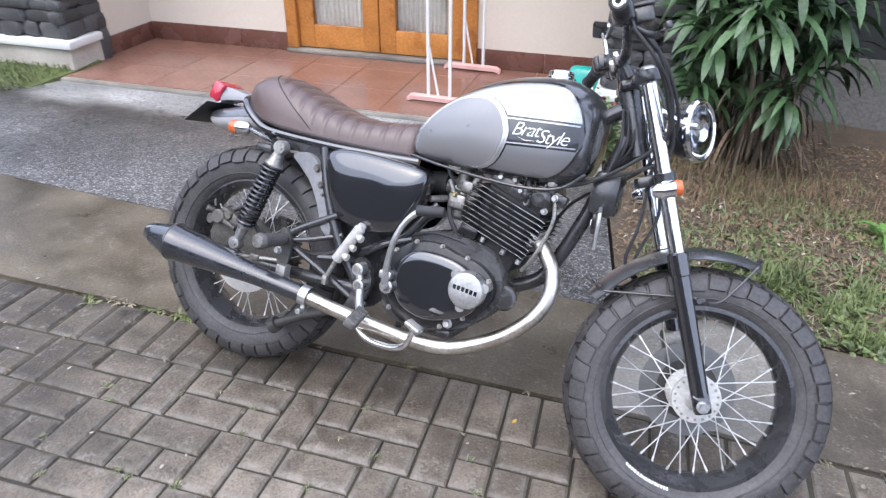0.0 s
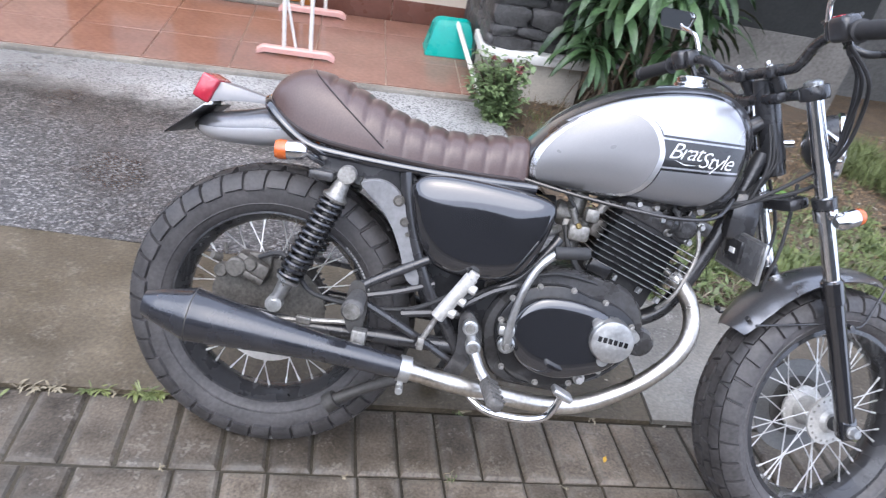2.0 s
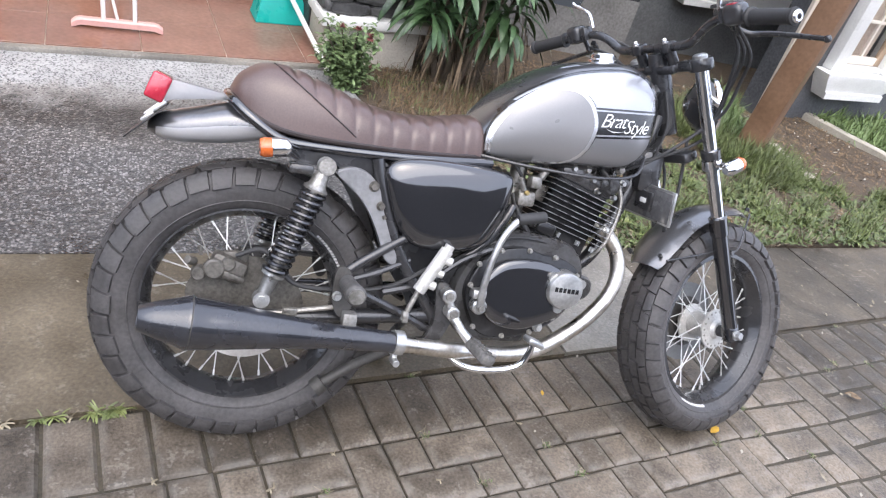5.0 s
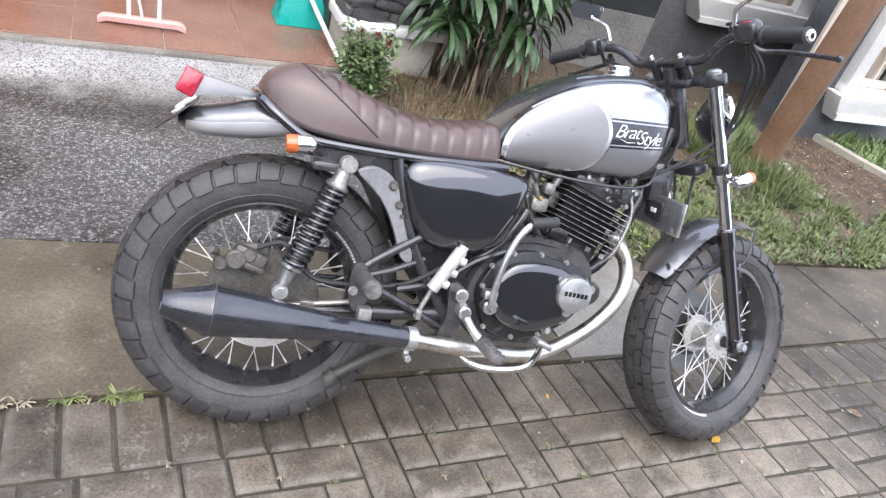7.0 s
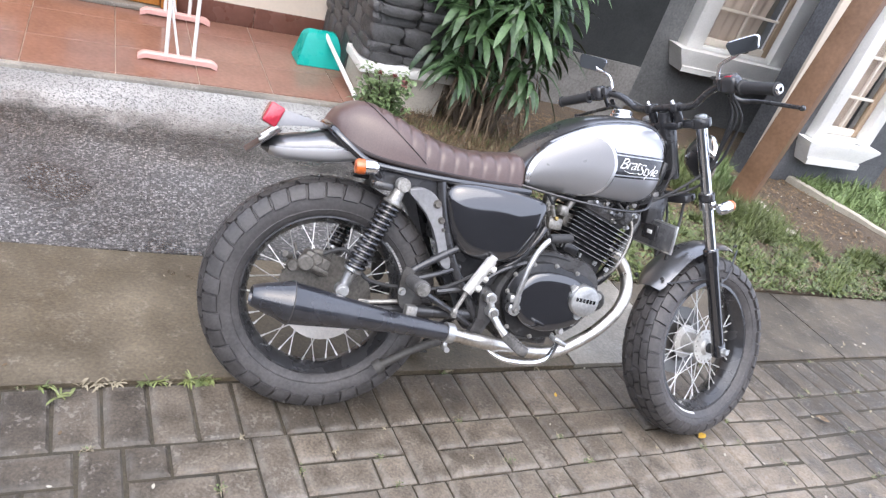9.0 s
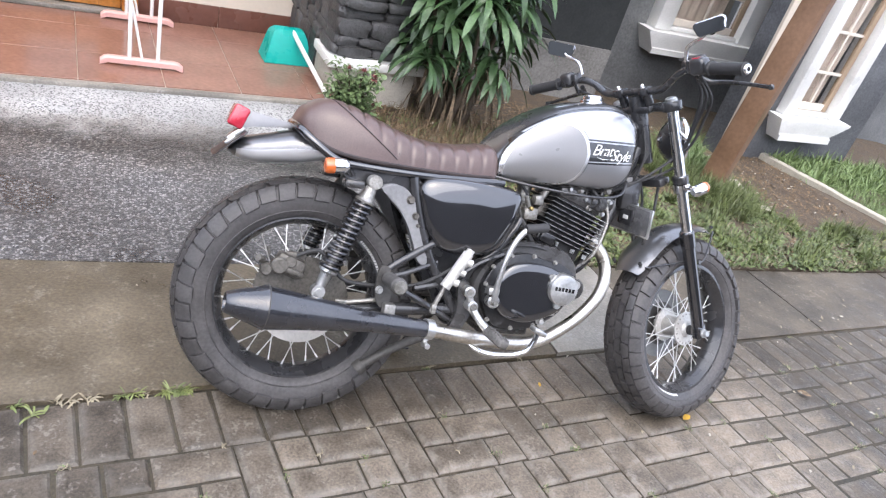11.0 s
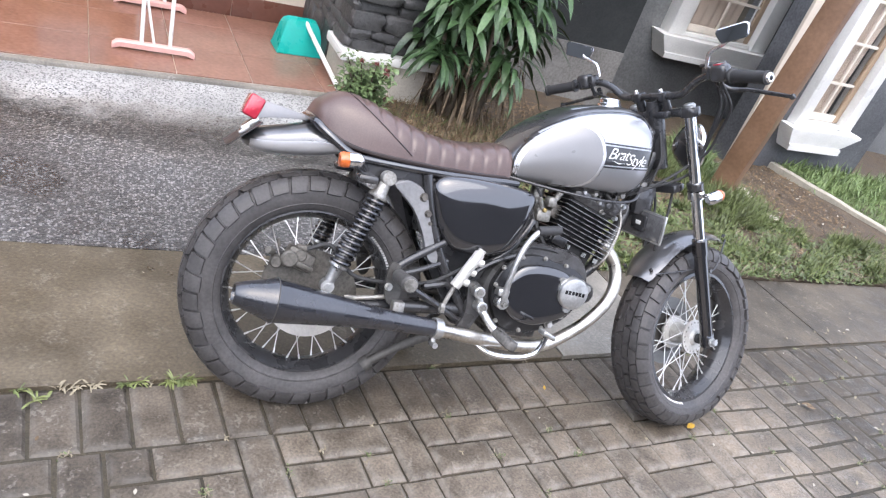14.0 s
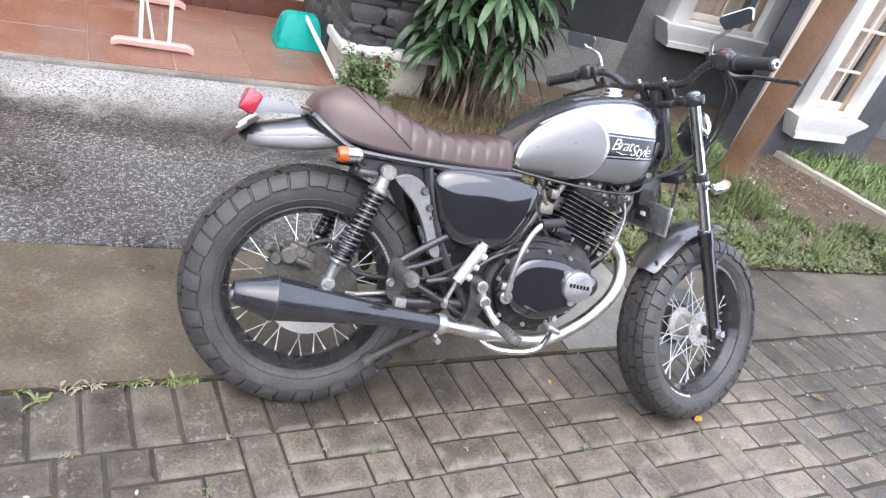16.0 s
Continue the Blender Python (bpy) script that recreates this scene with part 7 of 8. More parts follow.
def strap_bush():
    rnd = random.Random(11)
    b = thing("strap_leaf_shrub", pose(1.05, 2.66, -0.14), "dense shrub of long drooping glossy green leaves on canes", "shrub")
    meshes = []
    for k in range(6):
        bm = bmesh.new()
        for i in range(17):
            strap_leaf(bm, (0, 0, rnd.uniform(-0.05, 0.05)), i * 2.4 + rnd.uniform(-0.3, 0.3), rnd.uniform(0.0, 1.1), rnd.uniform(0.2, 0.34), rnd.uniform(0.016, 0.026), rnd.uniform(1.2, 2.6), rnd.uniform(-0.3, 0.3))
        meshes.append(part("rosette", bm, M_LEAF, b, "", None, 80))
    heads = []
    for k in range(66):
        a, r = rnd.uniform(0, 2 * math.pi), 0.44 * math.sqrt(rnd.random())
        z = rnd.uniform(0.36, 1.4)
        heads.append(Vector((-0.03 + r * math.cos(a) * 0.76, -0.02 + r * math.sin(a) * 0.62, z)))
    for k, h in enumerate(heads):
        m = Matrix.Translation(h) @ pose(0, 0, 0, rnd.uniform(-25, 25), rnd.uniform(-25, 25), rnd.uniform(0, 360)) @ Matrix.Scale(rnd.uniform(0.8, 1.15), 4)
        if k < 6:
            meshes[k].matrix_basis = m
        else:
            share(meshes[k % 6], b, m, "rosette")
    for k in range(22):
        h = heads[k * 3]
        foot = Vector((h.x * 0.45, h.y * 0.45, -0.03))
        part("cane", tube([foot, foot.lerp(h, 0.5) + Vector((rnd.uniform(-0.05, 0.05), rnd.uniform(-0.05, 0.05), 0)), h], [0.016, 0.013, 0.010], 8), M_BARK, b)
    dead = bmesh.new()
    for k in range(170):
        a = rnd.uniform(0, 2 * math.pi)
        strap_leaf(dead, (0.36 * math.cos(a) * rnd.random() ** 0.5, 0.26 * math.sin(a) * rnd.random() ** 0.5, rnd.uniform(0.10, 0.46)), a, rnd.uniform(-1.3, 0.1), rnd.uniform(0.12, 0.26), 0.0045, 1.6)
    part("dead_leaves", dead, M_DEAD, b, "withered brown hanging leaves", None, 80)["kind"] = "stuff"


strap_bush()


def rose_bush():
    rnd = random.Random(4)
    b = thing("rose_bush", pose(0.325, 2.36, -0.125) @ Matrix.Scale(1.06, 4), "small green bush with a few faded red flowers", "bush")
    stems, leaves, fl = bmesh.new(), bmesh.new(), bmesh.new()
    for k in range(20):
        a = rnd.uniform(0, 2 * math.pi)
        r = rnd.uniform(0.03, 0.13)
        top = Vector((r * math.cos(a), r * math.sin(a) * 0.8, rnd.uniform(0.14, 0.315)))
        tube([Vector((0, 0, -0.02)), top * 0.5 + Vector((0, 0, 0.03)), top], 0.003, 6, 4, stems)
        for j in range(95):
            t = rnd.uniform(0.22, 1.05)
            p = top * t + Vector((rnd.uniform(-0.045, 0.045), rnd.uniform(-0.045, 0.045), rnd.uniform(-0.04, 0.03)))
            strap_leaf(leaves, p, rnd.uniform(0, 6.3), rnd.uniform(-0.4, 0.8), rnd.uniform(0.022, 0.036), rnd.uniform(0.0065, 0.0115), 0.8)
        if k % 3 == 0:
            for j in range(12):
                strap_leaf(fl, top + Vector((rnd.uniform(-0.01, 0.01), rnd.uniform(-0.01, 0.01), 0.012)), rnd.uniform(0, 6.3), rnd.uniform(0.1, 1.3), 0.018, 0.006, 0.6)
    part("stem", stems, M_BARK, b)
    part("foliage", leaves, M_BUSHLEAF, b, "", None, 80)["kind"] = "stuff"
    part("flowers", fl, M_ROSE, b, "faded red blossom", None, 80)["kind"] = "stuff"


rose_bush()


def scatter(name, n, seed, place, shape, material, label, category):
    """Many small blades or leaves as one mesh; shape gives each one's length, width, up, droop."""
    rnd = random.Random(seed)
    verts, faces = [], []
    for k in range(n):
        p = place(rnd)
        if p is None:
            continue
        L, w, up, droop = shape(rnd)
        yaw = rnd.uniform(0, 6.283)
        d = Vector((math.cos(yaw) * math.cos(up), math.sin(yaw) * math.cos(up), math.sin(up)))
        s = Vector((-math.sin(yaw), math.cos(yaw), rnd.uniform(-0.4, 0.4))) * w
        q = Vector(p)
        mid = q + d * L * 0.5
        tip = mid + (d + Vector((0, 0, -droop))).normalized() * L * 0.5
        i = len(verts)
        verts += [q - s * 0.6, q + s * 0.6, mid + s, mid - s, tip]
        faces += [(i, i + 1, i + 2, i + 3), (i + 3, i + 2, i + 4)]
    me = bpy.data.meshes.new(name)
    me.from_pydata(verts, [], faces)
    me.materials.append(material)
    return tagged(new(name, me), label, category, kind="stuff")


def clumpy(x, y, scale, cut):
    return noise.noise((x * scale, y * scale, 7.7)) > cut


def bed(rnd):
    """A place in the front part of the bed, thinning towards the back."""
    x = rnd.uniform(0.66, 5.2)
    y = 1.022 + 0.05 * x + rnd.random() ** 1.3 * 1.2
    if x < 2.0 and not clumpy(x, y, 4, 0.0) and rnd.random() < 0.5:
        return None
    if x >= 2.0 and not clumpy(x, y, 5, -0.02) and rnd.random() < 0.5:
        return None
    if y > 1.75 + 0.05 * x and not clumpy(x, y, 3, 0.12):
        return None
    if x > 3.15 and y > 1.62:
        return None
    return (x, y, garden_z(x, y) - 0.004)


def grassy(rnd):
    return rnd.uniform(0.03, 0.085), rnd.uniform(0.0015, 0.003), rnd.uniform(0.5, 1.5), rnd.uniform(0.1, 1.0)


def broad(rnd):
    return rnd.uniform(0.025, 0.055), rnd.uniform(0.005, 0.010), rnd.uniform(0.0, 1.1), rnd.uniform(0.2, 1.0)


def litter(rnd):
    return rnd.uniform(0.012, 0.036), rnd.uniform(0.003, 0.007), rnd.uniform(-0.1, 0.5), rnd.uniform(-0.2, 0.5)


def any_bed(rnd):
    x, y = rnd.uniform(0.55, 4.1), rnd.uniform(1.25, 3.2)
    if x < drive_right(y) + 0.03 or (y < 1.9 and x > 1.6 and rnd.random() < 0.75):
        return None
    return (x, y, garden_z(x, y) + 0.004)


scatter("grass", 5000, 21, bed, grassy, M_GRASS, "ragged green grass along the bed's edge", "grass")
scatter("low_weeds", 9500, 22, bed, broad, M_BEDLEAF, "low broad-leaved weeds among the grass", "weeds")


def clump(rnd):
    """A place in one of many small tufts strewn over the front of the bed."""
    k = rnd.randrange(90)
    q = random.Random(900 + k)
    cx = q.uniform(1.0, 5.0)
    cy = 1.07 + 0.05 * cx + q.random() * (0.75 if cx > 1.9 else 0.35)
    if cx > 3.2:
        cy = min(cy, 1.62)
    x, y = cx + rnd.gauss(0, 0.035), cy + rnd.gauss(0, 0.03)
    return (x, max(y, 1.03 + 0.05 * x), garden_z(x, y) - 0.004)


scatter("grass_tufts", 5200, 31, clump, lambda r: (r.uniform(0.06, 0.15), r.uniform(0.0015, 0.0035), r.uniform(0.6, 1.5), r.uniform(0.2, 1.1)), M_GRASS, "taller uneven grass tufts behind the slab", "grass")
scatter("leafy_weeds", 9500, 32, clump, lambda r: (r.uniform(0.03, 0.07), r.uniform(0.008, 0.017), r.uniform(0.0, 1.0), r.uniform(0.2, 1.0)), M_BEDLEAF, "leafy olive-green weeds in uneven clumps", "weeds")
scatter("bright_weeds", 4200, 34, clump, lambda r: (r.uniform(0.025, 0.055), r.uniform(0.006, 0.014), r.uniform(0.2, 1.2), r.uniform(0.2, 1.0)), M_YELLOWGREEN, "yellow-green young weeds in the clumps", "weeds")
scatter("straw_blades", 4200, 33, bed, lambda r: (r.uniform(0.03, 0.09), r.uniform(0.001, 0.0025), r.uniform(0.1, 1.2), r.uniform(0.1, 0.9)), M_STRAW, "dry straw blades among the grass", "grass")


def mossy_bed(rnd):
    """Green patches on the soil between the slabs and the shrub."""
    x, y = rnd.uniform(1.0, 2.5), rnd.uniform(1.25, 2.3)
    return (x, y, garden_z(x, y) + 0.003) if clumpy(x, y, 2.6, 0.04) else None


scatter("ground_cover", 6000, 27, mossy_bed, lambda r: (r.uniform(0.014, 0.034), r.uniform(0.003, 0.007), r.uniform(0.0, 0.9), r.uniform(0.2, 1.0)), M_GRASS, "low green ground cover in patches on the soil", "weeds")
scatter("leaf_litter", 16000, 23, any_bed, litter, M_DRYGRASS, "dead brown leaves lying on damp soil", "leaves")
scatter("pale_litter", 600, 24, any_bed, litter, M_KERB, "bleached dry leaves on the soil", "leaves")


def tuft_spots(rnd):
    for cx, cy, r in ((2.45, 2.55, 0.25), (2.62, 2.05, 0.18), (2.75, 1.85, 0.2), (2.95, 1.95, 0.15), (2.55, 2.3, 0.15)):
        if rnd.random() < 0.28:
            a, q = rnd.uniform(0, 6.28), r * math.sqrt(rnd.random())
            x, y = cx + q * math.cos(a), cy + q * math.sin(a)
            return (x, y, garden_z(x, y))
    return None


scatter("tall_grass", 5000, 25, tuft_spots, lambda r: (r.uniform(0.08, 0.2), r.uniform(0.0015, 0.003), r.uniform(0.7, 1.5), r.uniform(0.2, 1.0)), M_GRASS, "taller grass tufts round the post and shrub", "grass")


def post_foot(rnd):
    cx, cy, r = rnd.choice(((2.86, 2.48, 0.17), (3.0, 2.66, 0.16), (2.80, 2.28, 0.10), (3.1, 2.78, 0.14)))
    a, q = rnd.uniform(0, 6.28), r * math.sqrt(rnd.random())
    x, y = cx + q * math.cos(a), cy + q * math.sin(a)
    return (x, y, garden_z(x, y))


scatter("post_grass", 2400, 36, post_foot, lambda r: (r.uniform(0.08, 0.24), r.uniform(0.002, 0.006), r.uniform(0.5, 1.5), r.uniform(0.3, 1.2)), M_LAWN, "bright leafy grass clump at the post's foot", "grass")


def under_shrub(rnd):
    x, y = rnd.gauss(1.05, 0.42), rnd.gauss(2.35, 0.22)
    if x < drive_right(y) + 0.04 or y > 2.9:
        return None
    return (x, y, garden_z(x, y))


scatter("sparse_grass", 900, 29, under_shrub, grassy, M_GRASS, "sparse thin grass in front of the shrub", "grass")
scatter("dry_stalks", 3800, 26, under_shrub, lambda r: (r.uniform(0.03, 0.11), r.uniform(0.001, 0.002), r.uniform(0.3, 1.4), r.uniform(0.0, 0.8)), M_DRYGRASS, "dry straw stalks under the shrub", "grass")
scatter("lawn_grass", 20000, 27, lambda r: (lambda x, y: (x, y, garden_z(x, y)) if x > 4.08 + 0.37 * (2.9 - y) else None)(r.uniform(4.0, 6.5), r.uniform(1.2, 3.0)), grassy, M_LAWN, "green lawn beyond the kerb", "grass")
scatter("wall_foot_grass", 3600, 37, lambda r: (lambda x, v: (x, 2.80 + 0.052 * (x - 3.9) - 0.42 * v * v, garden_z(x, 2.7) - 0.01) if x > 4.06 + 0.16 * v else None)(r.uniform(4.02, 6.3), r.random()), lambda r: (r.uniform(0.08, 0.25) * (0.6 + 0.4 * r.random()), r.uniform(0.003, 0.007), r.uniform(0.6, 1.5), r.uniform(0.2, 1.2)), M_LAWN, "taller leafy grass along the wall's foot", "grass")
scatter("side_grass", 7000, 28, lambda r: (lambda x, v: (x, 1.75 + v * 0.95 + 0.06 * (x + 3.2), -0.07))(r.uniform(-5.2, -3.27), r.random()), lambda r: (r.uniform(0.03, 0.07), r.uniform(0.002, 0.003), r.uniform(0.5, 1.5), r.uniform(0.1, 0.8)), M_GRASS, "short green grass beside the porch", "grass")


def weed(x, y, n, size, seed, material=M_GRASS):
    rnd = random.Random(seed)
    bm = bmesh.new()
    for k in range(n):
        strap_leaf(bm, (rnd.uniform(-0.3, 0.3) * size, rnd.uniform(-0.12, 0.12) * size, 0), rnd.uniform(0, 6.28), rnd.uniform(0.1, 1.0), size * rnd.uniform(0.35, 1.0), size * rnd.uniform(0.025, 0.075), rnd.uniform(0.6, 1.8), rnd.uniform(-0.5, 0.5))
    ob = finish("joint_weed", bm, material, 80)
    ob.matrix_basis = pose(x, y, road_z(x, y) + 0.002)
    return tagged(ob, "small weed growing out of the paving joint", "weed", "weeds in the joint")


for k, (x, n, size, dry) in enumerate(((-1.035, 12, 0.028, 0), (-0.945, 9, 0.035, 1), (-0.915, 16, 0.04, 1), (-0.875, 12, 0.034, 1), (-0.80, 14, 0.030, 0), (-0.775, 18, 0.034, 0), (-0.745, 9, 0.024, 1), (-0.695, 26, 0.034, 0), (-0.668, 34, 0.038, 0), (-0.642, 24, 0.034, 0), (-0.2, 7, 0.02, 1), (0.1, 7, 0.02, 1), (0.45, 8, 0.022, 1))):
    weed(x, edge_y(x) - 0.004, n, size, 40 + k, M_STRAW if dry else M_YELLOWGREEN if k % 2 else M_GRASS)
weed(-0.985, 0.250, 8, 0.055, 60, M_YELLOWGREEN)
for k, (x, y) in enumerate(((0.04, 0.03), (-0.24, 0.01), (-0.19, 0.14), (-0.34, 0.06), (0.33, 0.18), (-0.58, 0.11), (0.72, 0.05), (1.1, 0.3))):
    weed(x, y, 5, 0.018, 70 + k, M_STRAW)


def broad_weed(x, y, seed):
    rnd = random.Random(seed)
    w = thing("broad_weed", pose(x, y, garden_z(x, y)), "bright green broad-leaved weed in the bed", "weed")
    for k in range(26):
        bm = bmesh.new()
        strap_leaf(bm, (0, 0, rnd.uniform(-0.005, 0.05)), rnd.uniform(0, 6.28), rnd.uniform(0.1, 1.1), rnd.uniform(0.08, 0.15), rnd.uniform(0.012, 0.02), rnd.uniform(0.8, 1.8))
        part("leaf", bm, M_LEAFBRIGHT, w, "", None, 80)


broad_weed(1.62, 2.0, 5)


def fallen_leaf(x, y, turn, size, material, label):
    bm = bmesh.new()
    n = 8
    rows = []
    for i in range(n + 1):
        t = i / n
        w = size * 0.26 * math.sin(math.pi * min(1, t * 0.97 + 0.015)) ** 0.8
        rows.append([bm.verts.new((size * (t - 0.5), -w, 0.004 + w * 0.3)), bm.verts.new((size * (t - 0.5), 0, 0.003 + 0.004 * t)), bm.verts.new((size * (t - 0.5), w, 0.004 + w * 0.3))])
    for a, b in zip(rows, rows[1:]):
        bm.faces.new((a[0], b[0], b[1], a[1]))
        bm.faces.new((a[1], b[1], b[2], a[2]))
    ob = finish("fallen_leaf", bm, material, 80)
    ob.matrix_basis = pose(x, y, road_z(x, y) + 0.006, 0, 0, turn)
    return tagged(ob, label, "leaf", "fallen leaves")


fallen_leaf(0.938, 0.083, 20, 0.042, M_YELLOW, "small yellow leaf fallen on the pavers")
fallen_leaf(1.628, 0.162, -35, 0.055, M_DRYGRASS, "dry brown leaf fallen on the pavers")
fallen_leaf(0.449, 0.277, 70, 0.02, M_YELLOW, "tiny yellow leaf scrap on the pavers")
fallen_leaf(0.62, 1.34, 10, 0.07, M_KERB, "pale dry leaf on the grass edge")
rnd = random.Random(9)
for k in range(95):
    x, y = rnd.uniform(-1.3, 3.6), rnd.uniform(-0.6, 1.0)
    if (-0.75 < x < 0.2 or 0.7 < x < 1.0) and 0.1 < y < 0.55:
        continue
    fallen_leaf(x, y, rnd.uniform(0, 360), rnd.uniform(0.007, 0.017) if x < 1.6 else rnd.uniform(0.012, 0.034), rnd.choice((M_KERB, M_KERB, M_KERB, M_DRYGRASS)), "small dry leaf scrap lying on wet paving")
# ---- things on the porch ----


def drying_rack():
    r = thing("clothes_rack", Matrix.Translation((-0.71, 2.745, PORCH_Z)) @ pose(0, 0, 0, 0, 0, 1.0), "white folding clothes rack on pale pink plastic feet", "clothes rack")
    for y in (0.0, 0.70):
        secs = []
        for t in np.linspace(-1, 1, 22):
            e = max(0.0, abs(t) - 0.84) / 0.16
            drop = 0.022 * e ** 1.6
            h = 0.034 - 0.006 * e
            z = 0.012 - 0.012 * min(1, e * 1.2) + 0.0
            top = 0.046 - drop
            bot = 0.014 - 0.014 * min(1.0, e * 1.5)
            wid = 0.021
            secs.append([(t * 0.2, y - wid, bot), (t * 0.2, y - wid, top - 0.008), (t * 0.2, y - wid + 0.008, top), (t * 0.2, y + wid - 0.008, top), (t * 0.2, y + wid, top - 0.008), (t * 0.2, y + wid, bot)])
        part("foot", loft(secs), M_PINK, r, "pale pink plastic foot")
        for x in (-0.062, 0.075):
            part("upright", tube([(x, y, 0.03), (x * 1.02, y, 1.2)], 0.0105, 10), M_PLASTICWHITE, r)
        part("brace", tube([(0.0, y + 0.008, 0.035), (-0.058, y + 0.008, 0.33)], 0.007, 8), M_PLASTICWHITE, r)
    for x in (-0.062, 0.075):
        part("rail", tube([(x, 0.0, 1.2), (x, 0.70, 1.2)], 0.0105, 10), M_PLASTICWHITE, r)


drying_rack()


def dustpan():
    d = thing("dustpan", Matrix.Translation((0.11, 3.11, PORCH_Z)) @ pose(0, 0, 0, 0, 0, 4), "teal plastic lobby dustpan with a long white handle, propped up", "dustpan")
    outer = [[(-0.15, -0.06, 0.0), (0.15, -0.06, 0.0), (0.15, 0.12, 0.0), (-0.15, 0.12, 0.0)],
             [(-0.145, -0.055, 0.02), (0.145, -0.055, 0.02), (0.145, 0.115, 0.02), (-0.145, 0.115, 0.02)],
             [(-0.105, -0.01, 0.19), (0.105, -0.01, 0.19), (0.115, 0.10, 0.19), (-0.115, 0.10, 0.19)],
             [(-0.092, 0.008, 0.225), (0.092, 0.008, 0.225), (0.10, 0.09, 0.225), (-0.10, 0.09, 0.225)],
             [(-0.07, 0.02, 0.24), (0.07, 0.02, 0.24), (0.075, 0.08, 0.24), (-0.075, 0.08, 0.24)]]
    bm = loft([[(x, y, z * 0.8) for x, y, z in row] for row in outer])
    bmesh.ops.bevel(bm, geom=bm.edges[:], offset=0.005, segments=2, affect="EDGES")
    part("pan", bm, M_TEAL, d, "teal plastic pan")
    part("rib", box(0, -0.04, 0.08, 0.2, 0.004, 0.006, 0.001, pose(0, 0, 0, -15, 0, 0)), M_TEAL, d)
    part("handle", tube([(0.025, 0.02, 0.180), (0.034, -0.045, 0.155), (0.12, -0.64, -0.02)], 0.0135, 12, 2), M_PLASTICWHITE, d, "white plastic tube handle")


dustpan()
# ---- porch tiles ----


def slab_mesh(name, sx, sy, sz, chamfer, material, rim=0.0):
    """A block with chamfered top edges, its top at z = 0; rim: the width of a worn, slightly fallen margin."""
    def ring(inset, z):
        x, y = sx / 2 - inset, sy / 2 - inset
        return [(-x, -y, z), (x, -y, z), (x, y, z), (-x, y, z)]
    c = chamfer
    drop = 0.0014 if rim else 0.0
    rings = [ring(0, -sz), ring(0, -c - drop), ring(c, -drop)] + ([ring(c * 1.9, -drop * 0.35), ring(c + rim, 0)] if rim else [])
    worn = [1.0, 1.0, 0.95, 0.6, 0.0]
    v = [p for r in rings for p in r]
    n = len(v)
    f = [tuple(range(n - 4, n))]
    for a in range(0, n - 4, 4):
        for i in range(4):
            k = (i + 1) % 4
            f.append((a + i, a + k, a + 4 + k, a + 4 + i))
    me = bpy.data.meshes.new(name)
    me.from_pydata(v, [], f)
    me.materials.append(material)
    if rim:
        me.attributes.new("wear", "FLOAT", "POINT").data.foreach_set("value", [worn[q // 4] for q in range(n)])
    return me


TILES = {}
xs = [-3.3, -3.0, -2.61, -2.21, -1.81, -1.41, -1.0, -0.605, -0.225, 0.17, 0.32]
ys = [0.0, 0.36, 0.76, WALL_Y - 0.013]
for x0, x1 in zip(xs, xs[1:]):
    for y0, y1 in zip(ys, ys[1:]):
        key = (round(x1 - x0, 3), round(y1 - y0, 3))
        if key not in TILES:
            TILES[key] = slab_mesh("tile", key[0] - 0.005, key[1] - 0.005, 0.008, 0.0012, M_TILE)
        t = new("tile", TILES[key])
        t.parent = porch
        t.matrix_basis = HOUSE @ pose((x0 + x1) / 2, (y0 + y1) / 2, PORCH_Z)

# ---- pavers: a soldier course along the edge, herringbone beyond ----
GRID = pose(0, EDGE_Y, 0, 0, 0, EDGE_TURN)
PL, PW, GAP, KU, KV = 0.2175, 0.1005, 0.0072, 0.0985, 0.103
rnd = random.Random(77)
near, rest = [], []
BLOCKS = {}


def lay(u0, u1, v0, v1):
    """One paver of the course grid: u along the edge, v out into the street."""
    u, v = (u0 + u1) / 2, (v0 + v1) / 2 + bend((u0 + u1) / 2)
    p = GRID @ Vector((u, -v, 0))
    z = road_z(p.x, p.y) + rnd.uniform(-0.0025, 0.0015)
    key = (round(u1 - u0, 2), round(v1 - v0, 2))
    m = Matrix.Translation((p.x, p.y, z)) @ pose(0, 0, 0, math.degrees(-SLOPE_Y) + rnd.uniform(-0.5, 0.5), math.degrees(SLOPE_X) + rnd.uniform(-0.5, 0.5), EDGE_TURN + rnd.uniform(-0.9, 0.9) - math.degrees((bend(u + 0.05) - bend(u - 0.05)) / 0.1))
    if key not in BLOCKS:
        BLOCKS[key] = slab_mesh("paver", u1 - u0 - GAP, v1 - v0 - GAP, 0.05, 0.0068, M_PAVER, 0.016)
    (near if -1.25 < u < 2.3 and v < 0.78 else rest).append((key, m))


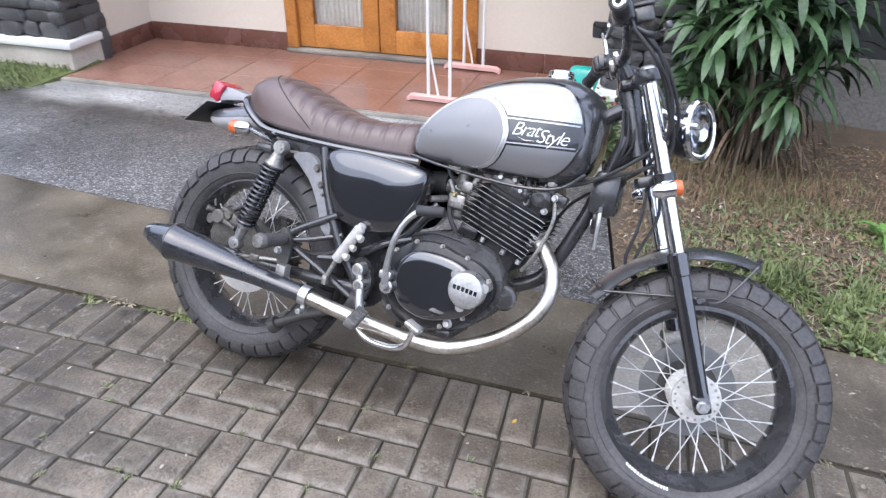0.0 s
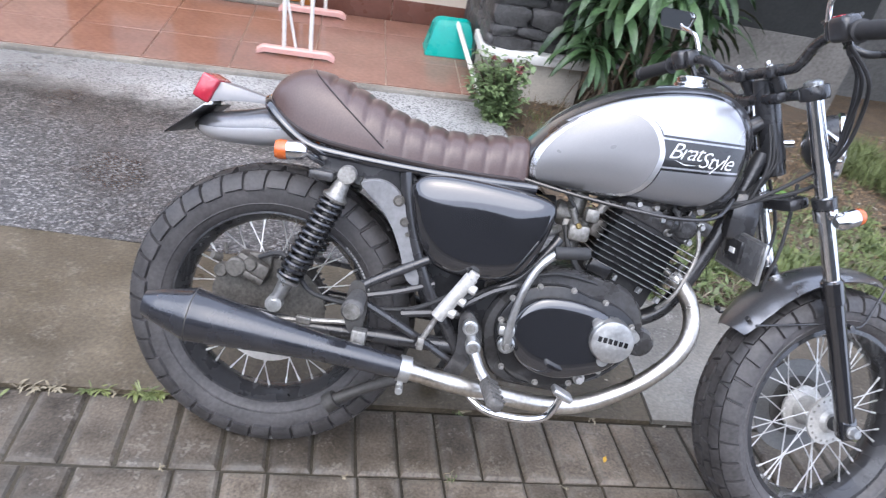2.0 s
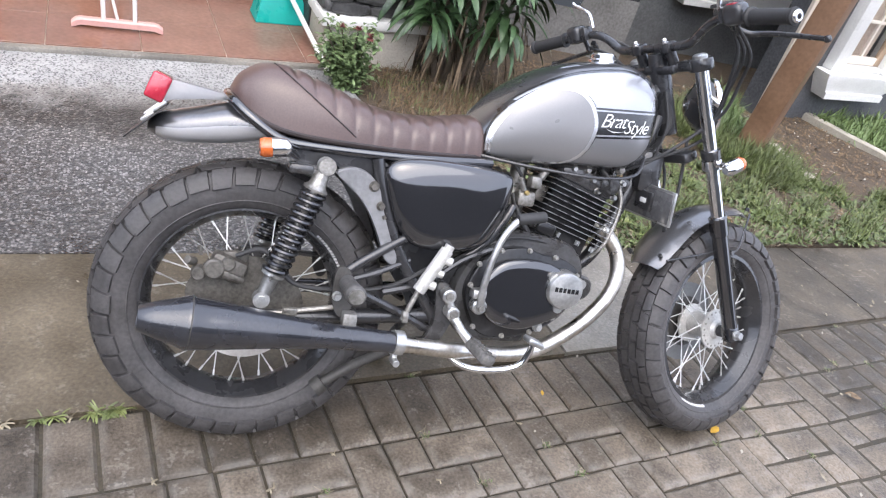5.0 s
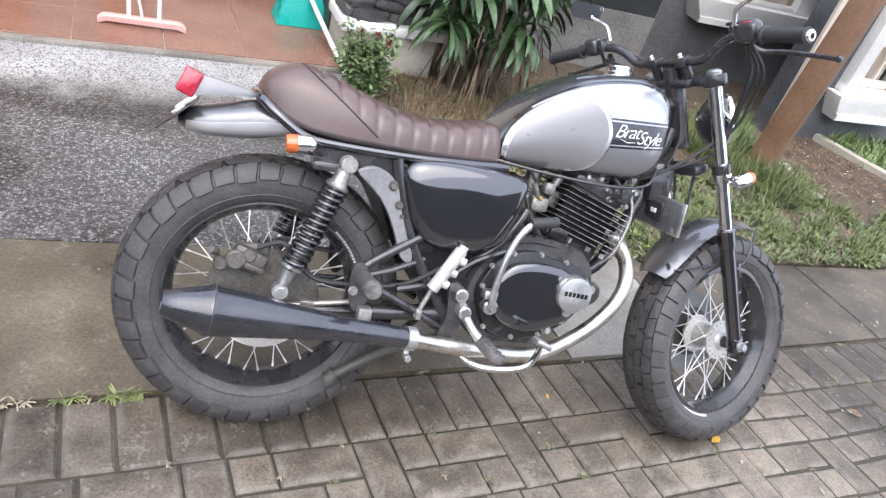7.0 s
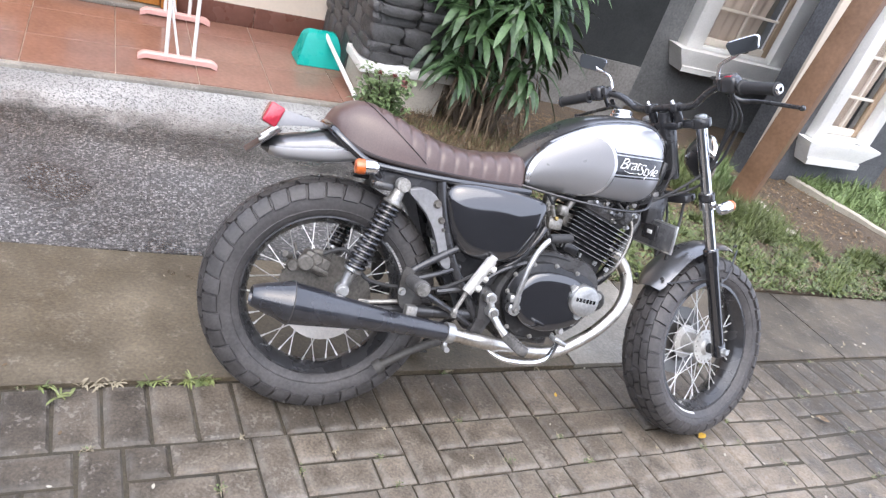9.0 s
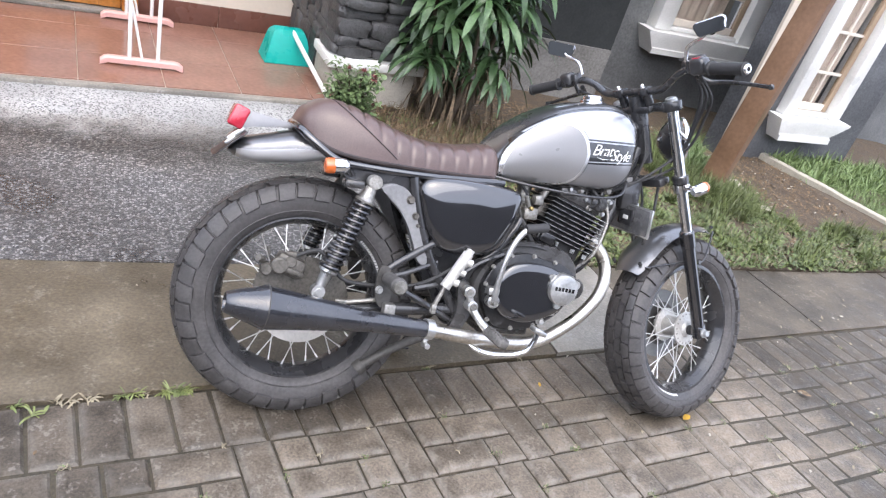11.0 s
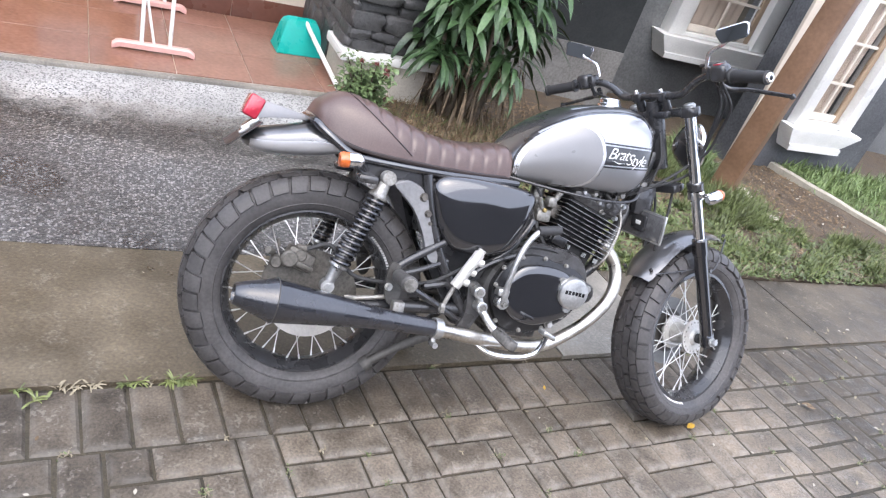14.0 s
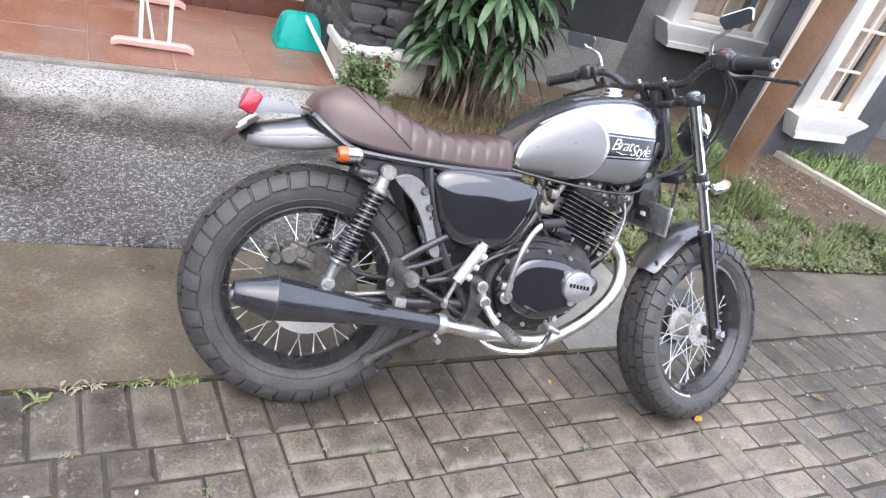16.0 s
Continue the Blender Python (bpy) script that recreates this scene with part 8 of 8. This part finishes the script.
u = -1.018 - 0.107 * 50
for count, width in ((55, 0.107), (7, 0.0997), (3, 0.0945), (12, 0.1015), (6, 0.1025), (3, 0.118), (40, 0.107)):
    for n in range(count):
        lay(u, u + width, 0.004, PL)
        u += width
for band in range(15):
    v0 = PL + 2 * KV * band
    shift = 0.215 - 0.119 * band - 20 * 4 * KU
    for n in range(46):
        u = shift + n * 4 * KU
        if u < -5 or u > 6:
            continue
        lay(u, u + KU, v0, v0 + 2 * KV)
        lay(u + KU, u + 2 * KU, v0, v0 + KV)
        lay(u + 2 * KU, u + 4 * KU, v0, v0 + KV)
        if rnd.random() < 0.7:
            lay(u + KU, u + 3 * KU, v0 + KV, v0 + 2 * KV)
        else:
            lay(u + KU, u + 2 * KU, v0 + KV, v0 + 2 * KV)
            lay(u + 2 * KU, u + 3 * KU, v0 + KV, v0 + 2 * KV)
        lay(u + 3 * KU, u + 4 * KU, v0 + KV, v0 + 2 * KV)
near.sort(key=lambda q: (q[1].translation - Vector((0.35, 0.0, 0))).length)
for key, m in near[:300]:
    ob = new("paver", BLOCKS[key])
    ob.parent = road
    ob.matrix_basis = m
verts, faces, worn = [], [], []
for key, m in near[300:] + rest:
    me = BLOCKS[key]
    i = len(verts)
    verts += [m @ v.co for v in me.vertices]
    faces += [tuple(i + q for q in p.vertices) for p in me.polygons]
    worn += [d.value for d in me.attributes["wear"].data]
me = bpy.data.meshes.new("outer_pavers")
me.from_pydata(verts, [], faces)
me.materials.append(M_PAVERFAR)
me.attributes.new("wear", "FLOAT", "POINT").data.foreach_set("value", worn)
far_pavers = new("outer_pavers", me)
far_pavers.parent = road
far_pavers["kind"] = "stuff"


# ---- dry scraps caught in the paver joints ----
rnd = random.Random(123)
spots = []
for key, m in near:
    if -1.3 < m.translation.x < 2.4 and rnd.random() < 0.34:
        side = rnd.choice((-1, 1))
        t = rnd.uniform(-0.5, 0.5)
        local = (t * key[0], side * key[1] / 2, -0.002) if rnd.random() < 0.5 else (side * key[0] / 2, t * key[1], -0.002)
        spots.append(m @ Vector(local))


def in_joint(rnd):
    p = rnd.choice(spots)
    return (p.x + rnd.gauss(0, 0.007), p.y + rnd.gauss(0, 0.007), p.z)


scatter("joint_straw", 620, 124, in_joint, lambda r: (r.uniform(0.008, 0.026), r.uniform(0.0006, 0.0014), r.uniform(0.0, 0.6), r.uniform(0.0, 0.8)), M_STRAW, "dry straw scraps caught in the paver joints", "litter")
scatter("joint_moss", 900, 125, in_joint, lambda r: (r.uniform(0.004, 0.010), r.uniform(0.001, 0.0025), r.uniform(0.1, 1.0), r.uniform(0.0, 0.8)), M_BEDLEAF, "tiny olive moss shoots in the paver joints", "moss")


def on_paving(rnd):
    """A spot on the slabs or the pavers by them."""
    x, y = rnd.uniform(1.1, 3.2), rnd.uniform(-0.25, 0.98)
    return (x, y, road_z(x, y) + 0.011)


scatter("fallen_leaves", 70, 126, on_paving, lambda r: (r.uniform(0.014, 0.032), r.uniform(0.003, 0.006), r.uniform(-0.05, 0.3), r.uniform(-0.1, 0.4)), M_STRAW, "small dry leaves strewn on the slabs and pavers", "leaves")
